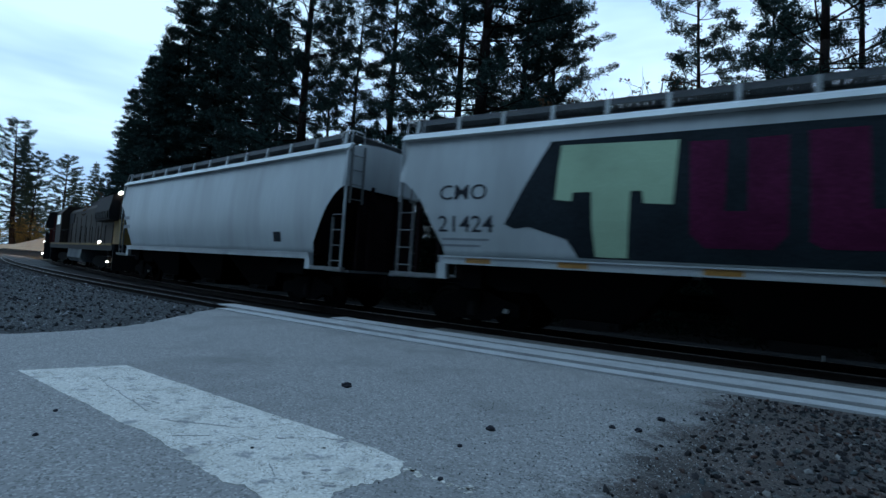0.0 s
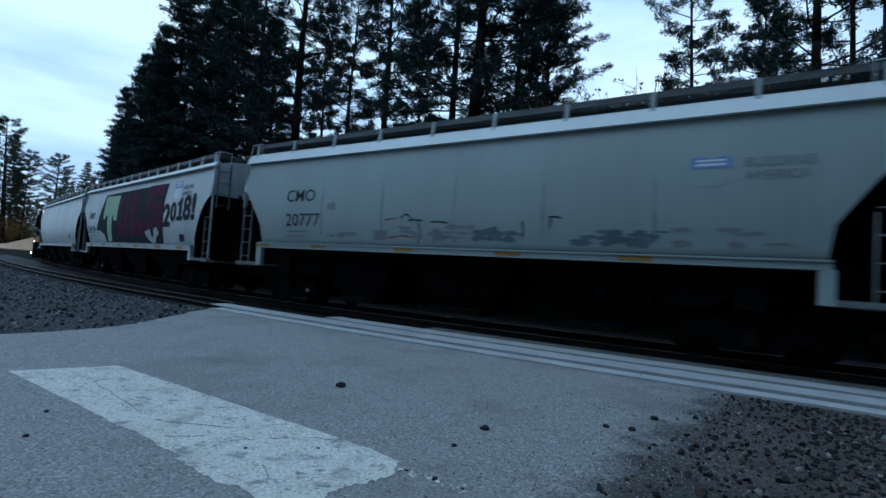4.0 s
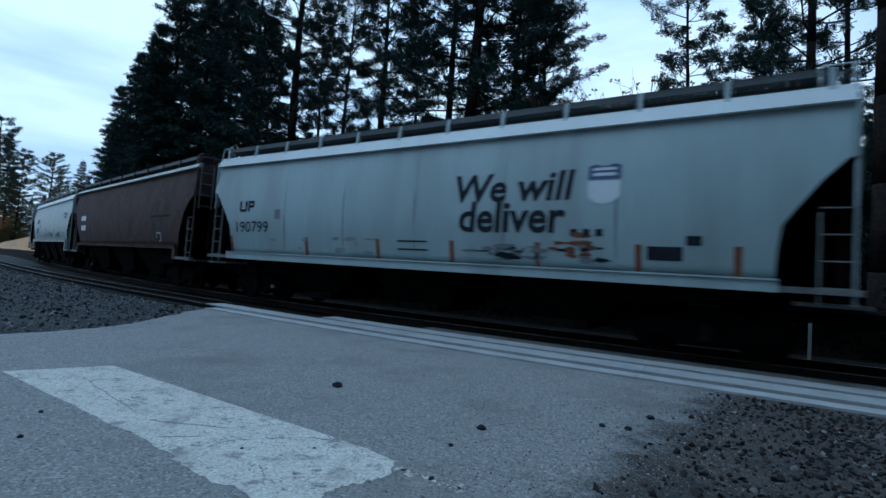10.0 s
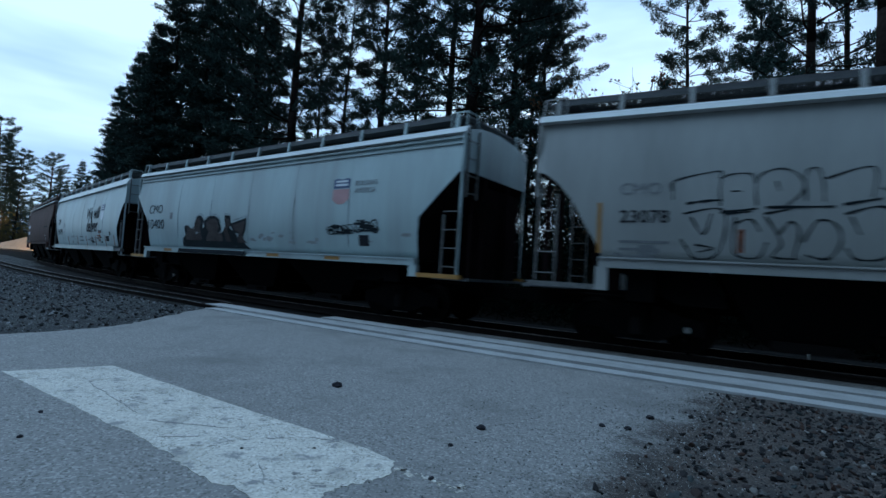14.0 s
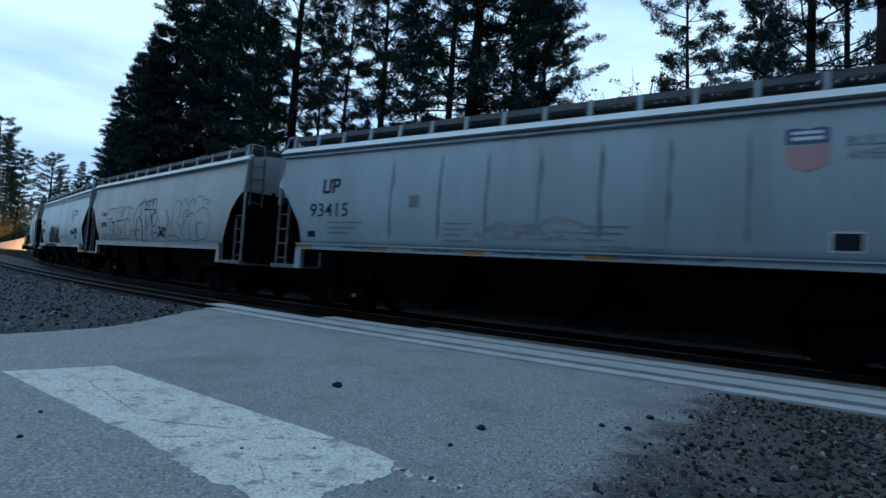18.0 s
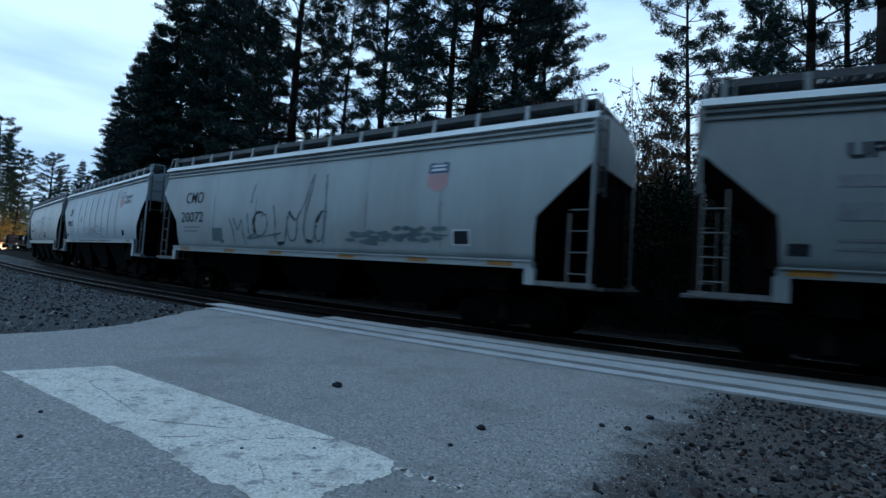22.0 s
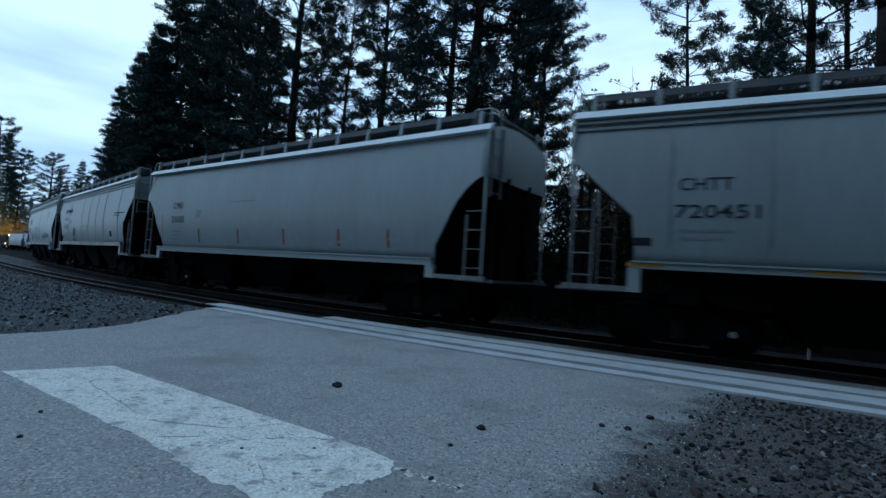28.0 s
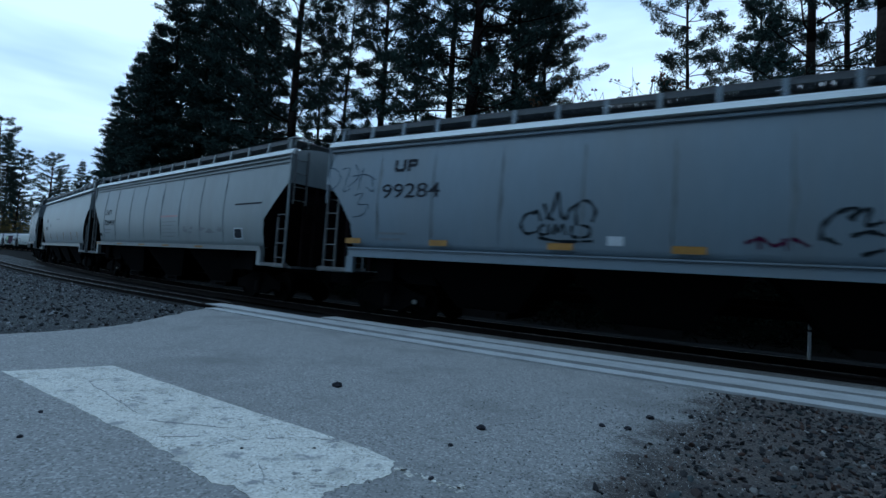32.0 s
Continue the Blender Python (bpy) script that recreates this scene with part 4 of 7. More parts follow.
def fit(car, half, text, d0, d1, z0, z1, material, label="", bold=0.003, lean=0.0, name="lettering", y=1.578):
    """Lettering that fills a field: from d0 to d1 metres behind the front end, z0 to z1 above the rail."""
    ob = words(text, 1.0, car, 0, 0, material, label, bold, lean, y, name)
    xs, ys = [v.co.x for v in ob.data.vertices], [v.co.y for v in ob.data.vertices]
    sx, sz = (d1 - d0) / (max(xs) - min(xs)), (z1 - z0) / (max(ys) - min(ys))
    for v in ob.data.vertices:
        v.co.x, v.co.y = (v.co.x - min(xs)) * sx, (v.co.y - min(ys)) * sz
    ob.location = (half - d0, y + 0.004, z0)
    return ob


def flat(car, half, name, pts, material, label="", y=1.578):
    """A flat patch through points given as (metres behind the front end, height)."""
    ring = [(half - d, z) for d, z in pts]
    area = sum(a[0] * b[1] - b[0] * a[1] for a, b in zip(ring, ring[1:] + ring[:1]))
    return patch(car, name, ring if area > 0 else ring[::-1], material, label, y)


def block(car, half, d0, d1, z0, z1, material=None, name="stencil", label="", y=1.578):
    return flat(car, half, name, [(d0, z0), (d1, z0), (d1, z1), (d0, z1)], material or M_BAR, label, y)


def line(car, half, pts, width, material, label="sprayed scrawl"):
    return scrawl(car, [(half - d, z) for d, z in pts], width, material, label)


def two_letters(car, half, d0, d1, z0, z1, material=None):
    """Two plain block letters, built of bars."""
    m, w, s = material or M_LETTER, d1 - d0, (d1 - d0) * 0.13
    block(car, half, d0, d0 + s, z0 + s * 0.6, z1, m)
    block(car, half, d0 + w * 0.38, d0 + w * 0.38 + s, z0 + s * 0.6, z1, m)
    block(car, half, d0 + s * 0.4, d0 + w * 0.38 + s * 0.6, z0, z0 + s * 0.9, m)
    block(car, half, d0 + w * 0.58, d0 + w * 0.58 + s, z0, z1, m)
    block(car, half, d0 + w * 0.58 + s, d1 - s * 0.3, z1 - s * 0.9, z1, m)
    block(car, half, d0 + w * 0.58 + s, d1 - s * 0.3, (z0 + z1) / 2 - s * 0.5, (z0 + z1) / 2 + s * 0.4, m)
    block(car, half, d1 - s, d1, (z0 + z1) / 2 - s * 0.2, z1 - s * 0.3, m)


def bubbles(car, half, d0, d1, z0, z1, count, seed, width, material, label="outlined bubble graffiti letters", fill=None):
    """Rounded letters that cannot be read: closed outlines with an inner stroke."""
    rnd = random.Random(seed)
    w = (d1 - d0) / count
    for i in range(count):
        c, top, low = d0 + w * (i + 0.5), z1 - (z1 - z0) * 0.18 * rnd.random(), z0 + (z1 - z0) * 0.12 * rnd.random()
        mid, hh, ww = (top + low) / 2, (top - low) / 2, w * rnd.uniform(0.5, 0.7)
        ring = []
        for k in range(11):
            a = k / 10 * math.tau + 0.6
            r = 1 + 0.16 * math.sin(3 * a + seed + i) + rnd.uniform(-0.06, 0.06)
            p = 0.75
            cx, sx = math.cos(a), math.sin(a)
            ring.append((c + ww * r * math.copysign(abs(cx) ** p, cx), mid + hh * r * math.copysign(abs(sx) ** p, sx)))
        if fill:
            flat(car, half, "graffiti", ring[:-1], fill, "sprayed letter fill", y=1.5775 + 0.0006 * i)
        line(car, half, ring[:-1] + ring[:1], width, material, label)
        turns = [(c + ww * rnd.uniform(-0.5, 0.5), mid + hh * v + hh * rnd.uniform(-0.12, 0.12)) for v in (0.6, 0.25, -0.05, -0.35, -0.65)]
        line(car, half, turns[rnd.randrange(2):], width * 0.7, material, label)


def emblem(car, half, d0, d1, z0, z1, top, low):
    """A plain shield-shaped emblem."""
    w, h = d1 - d0, z1 - z0
    flat(car, half, "emblem", [(d0, z0 + h * 0.62), (d0, z1 - h * 0.05), (d0 + w * 0.2, z1), (d0 + w * 0.5, z1 - h * 0.06), (d1 - w * 0.2, z1), (d1, z1 - h * 0.05), (d1, z0 + h * 0.62)], top, "faded emblem")
    flat(car, half, "emblem", [(d0, z0 + h * 0.58), (d0, z0 + h * 0.2), (d0 + w * 0.25, z0 + h * 0.05), (d0 + w * 0.5, z0), (d1 - w * 0.25, z0 + h * 0.05), (d1, z0 + h * 0.2), (d1, z0 + h * 0.58)], low, "faded emblem")
    block(car, half, d0 + w * 0.14, d1 - w * 0.14, z0 + h * 0.84, z0 + h * 0.91, M_PALE, "emblem", y=1.582)
    block(car, half, d0 + w * 0.14, d1 - w * 0.14, z0 + h * 0.70, z0 + h * 0.78, M_PALE, "emblem", y=1.582)


def smears(car, half, d0, d1, z0, z1, count, seed, material, label="faded sprayed smear", large=False):
    """Blotches with ragged outlines."""
    rnd = random.Random(seed)
    for _ in range(count):
        d, z, ln, hh = rnd.uniform(d0, d1), rnd.uniform(z0, z1), *((rnd.uniform(0.05, 0.28), rnd.uniform(0.02, 0.08)) if not large else (rnd.uniform(0.2, 0.9), rnd.uniform(0.08, 0.3)))
        pts = []
        n = 30 if large else 18
        for k in range(n):
            a, r = k / n * math.tau, rnd.uniform(0.6, 1.1)
            pts.append((d + ln * r * math.cos(a), z + hh * r * math.sin(a)))
        flat(car, half, "stain", pts, material, label, y=1.5775 + 0.0004 * (_ % 7))


def stencils(car, half, d0, d1, z, rows, gap=0.14, high=0.05):
    for i in range(rows):
        block(car, half, d0, d0 + (d1 - d0) * (1 - 0.18 * (i % 3)), z - i * gap, z - i * gap + high)


def marks_plain(car, half):
    block(car, half, 0.55, 1.25, 2.75, 2.9)
    block(car, half, 0.55, 1.35, 2.35, 2.5)
    block(car, half, 13.2, 13.6, 1.85, 2.15, M_LETTER)


def marks_tuls(car, half):
    fit(car, half, "CMO", 1.2, 2.4, 2.9, 3.25, M_LETTER, "black lettering")
    fit(car, half, "21424", 1.2, 2.6, 2.17, 2.54, M_LETTER, "black numerals")
    stencils(car, half, 1.3, 2.5, 1.98, 2)
    flat(car, half, "graffiti", [(3.78, 4.11), (3.3, 3.2), (2.86, 2.35), (3.1, 2.25), (3.4, 2.3), (4.22, 2.05), (4.46, 1.69), (12.22, 1.66), (12.25, 2.4), (12.2, 3.2), (12.3, 4.12)], M_TAGDARK, "dark sprayed background")
    flat(car, half, "graffiti", [(4.01, 4.01), (3.95, 2.86), (4.3, 2.82), (4.32, 3.0), (4.68, 3.0), (4.72, 2.3), (4.80, 1.72), (5.40, 1.72), (5.42, 3.0), (5.62, 3.0), (5.66, 2.76), (6.16, 2.73), (6.22, 3.95)], M_TAGMINT, "pale green sprayed letter", y=1.583)
    flat(car, half, "graffiti", [(6.4, 3.9), (6.45, 2.2), (6.7, 1.95), (7.7, 1.95), (7.9, 2.2), (7.88, 3.9), (7.3, 3.88), (7.32, 2.6), (6.98, 2.6), (7.0, 3.88)], M_TAGPLUM, "plum sprayed letter", y=1.583)
    flat(car, half, "graffiti", [(8.15, 3.95), (8.2, 2.1), (8.4, 1.98), (10.0, 1.98), (10.0, 2.65), (8.95, 2.62), (8.92, 3.95)], M_TAGPLUM, "plum sprayed letter", y=1.583)
    flat(car, half, "graffiti", [(12.12, 4.12), (10.08, 4.15), (10.1, 2.95), (10.5, 2.85), (11.35, 2.85), (11.35, 2.68), (10.1, 2.65), (10.12, 2.2), (12.1, 2.22), (12.12, 3.3), (11.9, 3.42), (10.75, 3.42), (10.75, 3.62), (12.12, 3.62)], M_TAGPLUM, "plum sprayed letter", y=1.583)
    flat(car, half, "graffiti", [(10.18, 2.12), (10.3, 2.2), (10.55, 2.2), (10.72, 2.28), (10.84, 2.18), (10.9, 1.98), (11.05, 1.9), (11.2, 2.0), (11.22, 2.22), (11.4, 2.33), (11.62, 2.3), (11.65, 2.18), (11.8, 2.15), (11.76, 2.02), (11.55, 1.96), (11.4, 1.86), (11.38, 1.72), (11.1, 1.66), (10.8, 1.74), (10.4, 1.9)], M_WHITE, "bare patch in the graffiti", y=1.585)
    emblem(car, half, 13.05, 13.72, 3.40, 4.12, M_LOGOBLUE, M_PALE)
    fit(car, half, "BUILDING", 13.9, 14.85, 3.74, 3.92, M_BAR, "small dark lettering", 0.0)
    fit(car, half, "AMERICA", 13.9, 14.8, 3.50, 3.66, M_BAR, "small dark lettering", 0.0)
    for text, d0, d1, z0, z1 in (("2", 12.26, 12.98, 2.33, 3.26), ("0", 13.0, 13.56, 2.52, 3.3), ("8", 14.23, 14.92, 2.53, 3.5), ("!", 15.0, 15.3, 2.52, 3.54)):
        fit(car, half, text, d0, d1, z0, z1, M_LETTER, "black sprayed numeral", 0.035, name="graffiti", y=1.586)
    flat(car, half, "graffiti", [(13.64, 3.24), (13.8, 3.3), (13.98, 3.45), (14.08, 3.45), (14.06, 2.72), (14.22, 2.7), (14.22, 2.55), (13.62, 2.55), (13.62, 2.7), (13.84, 2.72), (13.84, 3.14), (13.66, 3.1)], M_LETTER, "black sprayed numeral", y=1.586)
    block(car, half, 13.88, 14.35, 1.76, 2.03, M_LETTER)


def marks_20777(car, half):
    fit(car, half, "CMO", 2.13, 3.31, 3.01, 3.36, M_LETTER, "black lettering")
    fit(car, half, "20777", 2.15, 3.56, 2.3, 2.66, M_LETTER, "black numerals")
    stencils(car, half, 2.2, 3.1, 2.12, 2)
    block(car, half, 3.85, 4.15, 2.75, 2.95)
    block(car, half, 5.55, 6.0, 1.95, 2.2)
    line(car, half, [(6.67, 2.45), (6.9, 2.46), (7.11, 2.44)], 0.05, M_TAGDARK, "dark sprayed dash")
    line(car, half, [(7.35, 2.41), (7.6, 2.41), (7.83, 2.38)], 0.05, M_TAGDARK, "dark sprayed dash")
    line(car, half, [(6.43, 2.5), (6.58, 2.6), (6.78, 2.49)], 0.05, M_TAGDARK, "dark sprayed dash")
    line(car, half, [(6.98, 2.42), (7.02, 2.1), (6.96, 1.9)], 0.05, M_TAGDARK, "dark sprayed dash")
    line(car, half, [(8.98, 2.28), (9.1, 2.28)], 0.05, M_TAGDARK, "dark sprayed dash")
    line(car, half, [(9.69, 2.42), (9.71, 2.19), (9.68, 2.07)], 0.05, M_TAGDARK, "dark sprayed dash")
    line(car, half, [(10.27, 2.5), (10.4, 2.51), (10.55, 2.48)], 0.05, M_TAGDARK, "dark sprayed dash")
    line(car, half, [(10.32, 2.48), (10.3, 2.27)], 0.05, M_TAGDARK, "dark sprayed dash")
    line(car, half, [(5.93, 2.46), (6.31, 2.52)], 0.045, M_RUSTLINE, "rusty sprayed dash")
    line(car, half, [(6.04, 2.01), (6.49, 2.07), (6.81, 2.03)], 0.045, M_RUSTLINE, "rusty sprayed dash")
    line(car, half, [(7.37, 1.99), (7.76, 2.05), (8.03, 2.03)], 0.045, M_RUSTLINE, "rusty sprayed dash")
    smears(car, half, 8.55, 9.55, 2.0, 2.22, 30, 31, M_TAGTEAL, "faded dark lettering")
    smears(car, half, 6.4, 8.4, 1.92, 2.3, 22, 34, M_BAR, "faded sprayed smear")
    smears(car, half, 10.9, 12.5, 1.96, 2.24, 34, 32, M_TAGTEAL, "faded dark lettering")
    smears(car, half, 4.0, 4.9, 2.0, 2.12, 8, 35, M_BAR, "faded sprayed smear")
    emblem(car, half, 12.86, 13.5, 3.0, 3.55, M_LOGOBLUE, M_GREEN)
    fit(car, half, "BUILDING", 13.7, 14.65, 3.34, 3.5, M_BAR, "small dark lettering", 0.0)
    fit(car, half, "AMERICA", 13.7, 14.6, 3.12, 3.27, M_BAR, "small dark lettering", 0.0)
    smears(car, half, 12.7, 14.6, 2.0, 2.3, 8, 33, M_BAR)


def marks_brown(car, half):
    block(car, half, 1.68, 2.62, 2.80, 3.07, M_PALE, "stencil", "pale grey painted-over block")
    block(car, half, 1.74, 2.67, 2.28, 2.55, M_PALE, "stencil", "pale grey painted-over block")
    block(car, half, 12.7, 14.8, 2.70, 2.78, M_TAGDARK)
    block(car, half, 13.38, 13.84, 1.74, 2.10, M_BEIGE, "placard", "pale placard frame")
    block(car, half, 13.44, 13.78, 1.80, 2.04, M_TAGDARK, "placard", y=1.583)
    smears(car, half, 2.0, 15.5, 1.72, 2.15, 34, 44, M_BROWNDARK, "dark stain")
    smears(car, half, 4.0, 15.5, 1.70, 2.1, 26, 45, M_BROWNRED, "rust bloom")
    for d in (6.2, 8.9, 10.3, 12.9, 15.3):
        run_down(car, half - d, 1.7, 2.35, 0.05, d, M_ORANGE, "orange rust run")


def marks_deliver(car, half):
    two_letters(car, half, 1.47, 2.2, 2.74, 3.09)
    fit(car, half, "190799", 1.34, 2.91, 2.10, 2.44, M_LETTER, "black numerals")
    fit(car, half, "We will", 9.55, 12.35, 2.84, 3.47, M_LETTER, "bold black slogan", 0.02, 0.14)
    fit(car, half, "deliver", 9.7, 12.2, 2.17, 2.86, M_LETTER, "bold black slogan", 0.022, 0.06)
    for d in (12.3, 12.55, 12.8):
        block(car, half, d, d + 0.14, 2.12, 2.26, M_LETTER)
    emblem(car, half, 12.62, 13.24, 2.74, 3.54, M_NAVY, M_PALE)
    for d in (1.05, 4.58, 7.25, 9.49, 11.6, 13.6, 15.2):
        block(car, half, d - 0.06, d + 0.06, 1.48, 1.98, M_RUSTLINE, "rust_mark", "rust-red stain on the post")
    block(car, half, 7.9, 8.8, 1.92, 1.96, M_LETTER)
    block(car, half, 7.9, 8.8, 1.72, 1.76, M_LETTER)
    block(car, half, 3.2, 3.45, 2.5, 2.8)
    smears(car, half, 9.8, 13.4, 1.6, 1.95, 20, 51, M_BAR, "dark stain")
    smears(car, half, 11.9, 13.0, 1.55, 2.2, 12, 53, M_RUSTLINE, "rust stain")
    smears(car, half, 10.0, 13.2, 1.62, 1.9, 14, 54, M_TAGDARK, "dark stain")
    smears(car, half, 2.0, 7.0, 1.6, 2.0, 10, 52, M_SMEAR, "faint stain")
    block(car, half, 13.75, 14.35, 1.70, 1.95, M_LETTER)
    block(car, half, 14.4, 14.65, 1.98, 2.15, M_LETTER)


def marks_10400(car, half):
    fit(car, half, "CMO", 1.24, 2.36, 2.83, 3.18, M_LETTER, "dark lettering", 0.0)
    fit(car, half, "10400", 1.22, 2.55, 2.22, 2.60, M_LETTER, "dark numerals", 0.0)
    block(car, half, 3.0, 3.2, 2.6, 2.85)
    flat(car, half, "graffiti", [(3.95, 1.58), (4.0, 1.85), (4.25, 1.95), (4.4, 2.15), (4.8, 2.1), (5.4, 2.2), (5.7, 2.4), (6.3, 2.3), (6.6, 2.05), (6.9, 2.2), (7.1, 2.3), (7.5, 2.1), (7.7, 1.9), (7.95, 1.75), (8.35, 1.58)], M_TAGDARK, "black graffiti shadow", y=1.5765)
    for pts in ([(4.95, 2.62), (5.3, 2.76), (5.55, 2.62)], [(5.6, 2.58), (6.2, 2.73), (6.55, 2.6)], [(6.85, 2.73), (7.22, 2.71)], [(7.4, 2.50), (8.18, 2.64)]):
        line(car, half, pts, 0.03, M_SEAM, "thin teal-grey edge")
    for i, pts in enumerate(([(4.28, 2.38), (4.16, 2.3), (4.2, 2.0), (3.98, 1.85), (4.05, 1.6), (5.5, 1.58), (5.56, 1.66), (5.44, 2.27), (5.52, 2.56), (5.3, 2.71), (5.05, 2.66), (4.92, 2.45), (4.86, 2.16), (4.5, 2.2)],
                             [(5.54, 2.5), (5.9, 2.66), (6.25, 2.68), (6.53, 2.56), (6.67, 2.2), (6.5, 2.06), (6.95, 1.9), (6.95, 1.58), (5.5, 1.58), (5.46, 1.7), (5.78, 2.04), (5.56, 2.2)],
                             [(6.86, 2.68), (7.22, 2.66), (7.27, 2.34), (7.04, 2.16), (7.3, 1.72), (7.3, 1.58), (6.92, 1.58), (6.72, 2.08), (6.92, 2.3)],
                             [(7.24, 2.4), (8.18, 2.58), (8.12, 2.2), (7.92, 1.92), (8.1, 1.7), (8.35, 1.58), (7.55, 1.58), (7.7, 2.06), (7.44, 2.1), (7.3, 2.28)])):
        flat(car, half, "graffiti", pts, M_TAGDARK, "black graffiti letter", y=1.579 + 0.0012 * i)
        c, h = sum(p[0] for p in pts) / len(pts), sum(p[1] for p in pts) / len(pts)
        flat(car, half, "graffiti", [(c + (a - c) * 0.72, h + 0.06 + (b - h) * 0.70) for a, b in pts], M_TAGBROWN, "grey-brown letter fill", y=1.581 + 0.0012 * i)
    for pts in ([(4.6, 1.86), (4.9, 2.02), (5.2, 1.9), (5.3, 1.7)], [(5.9, 1.95), (6.2, 2.2), (6.4, 2.4)], [(6.1, 1.78), (6.6, 1.8), (6.85, 1.74)], [(7.0, 2.5), (7.1, 2.3), (6.95, 2.05)], [(7.6, 2.3), (7.85, 2.3), (7.75, 1.9)], [(4.3, 1.78), (4.5, 1.7)]):
        line(car, half, pts, 0.06, M_TAGDARK, "black graffiti stroke")
    for pts in ([(4.1, 1.72), (4.4, 1.62), (5.2, 1.66)], [(5.6, 1.64), (6.3, 1.7), (7.0, 1.62)], [(7.4, 1.66), (7.9, 1.62), (8.2, 1.66)]):
        line(car, half, pts, 0.045, M_GREEN2, "teal graffiti edge")
    patch(car, "sill_graffiti", [(half - 8.3, 1.36), (half - 4.0, 1.36), (half - 4.05, 1.5), (half - 8.35, 1.5)], M_TAGDARK, "black graffiti carried onto the sill", y=1.641)
    smears(car, half, 4.2, 8.0, 1.6, 2.45, 14, 61, M_BAR, "grey graffiti highlight")
    smears(car, half, 8.4, 9.6, 1.85, 2.1, 8, 64, M_SMEAR, "faint stain")
    emblem(car, half, 12.21, 12.85, 2.87, 3.60, M_NAVY, M_PINK)
    fit(car, half, "BUILDING", 13.05, 13.85, 3.36, 3.50, M_BAR, "small dark lettering", 0.0)
    fit(car, half, "AMERICA", 13.05, 13.82, 3.16, 3.30, M_BAR, "small dark lettering", 0.0)
    bubbles(car, half, 12.1, 13.05, 2.08, 2.32, 5, 62, 0.045, M_TAGDARK, "dark graffiti tag")
    bubbles(car, half, 13.2, 13.95, 2.12, 2.44, 3, 65, 0.06, M_TAGDARK, "dark graffiti tag")
    smears(car, half, 12.1, 13.0, 2.1, 2.3, 10, 66, M_TAGDARK, "dark graffiti tag")
    smears(car, half, 13.2, 13.9, 2.15, 2.42, 10, 67, M_TAGDARK, "dark graffiti tag")
    block(car, half, 13.28, 13.64, 1.78, 2.06, M_LETTER)
    smears(car, half, 8.5, 15.0, 1.7, 2.2, 8, 63, M_SMEAR, "faint stain")


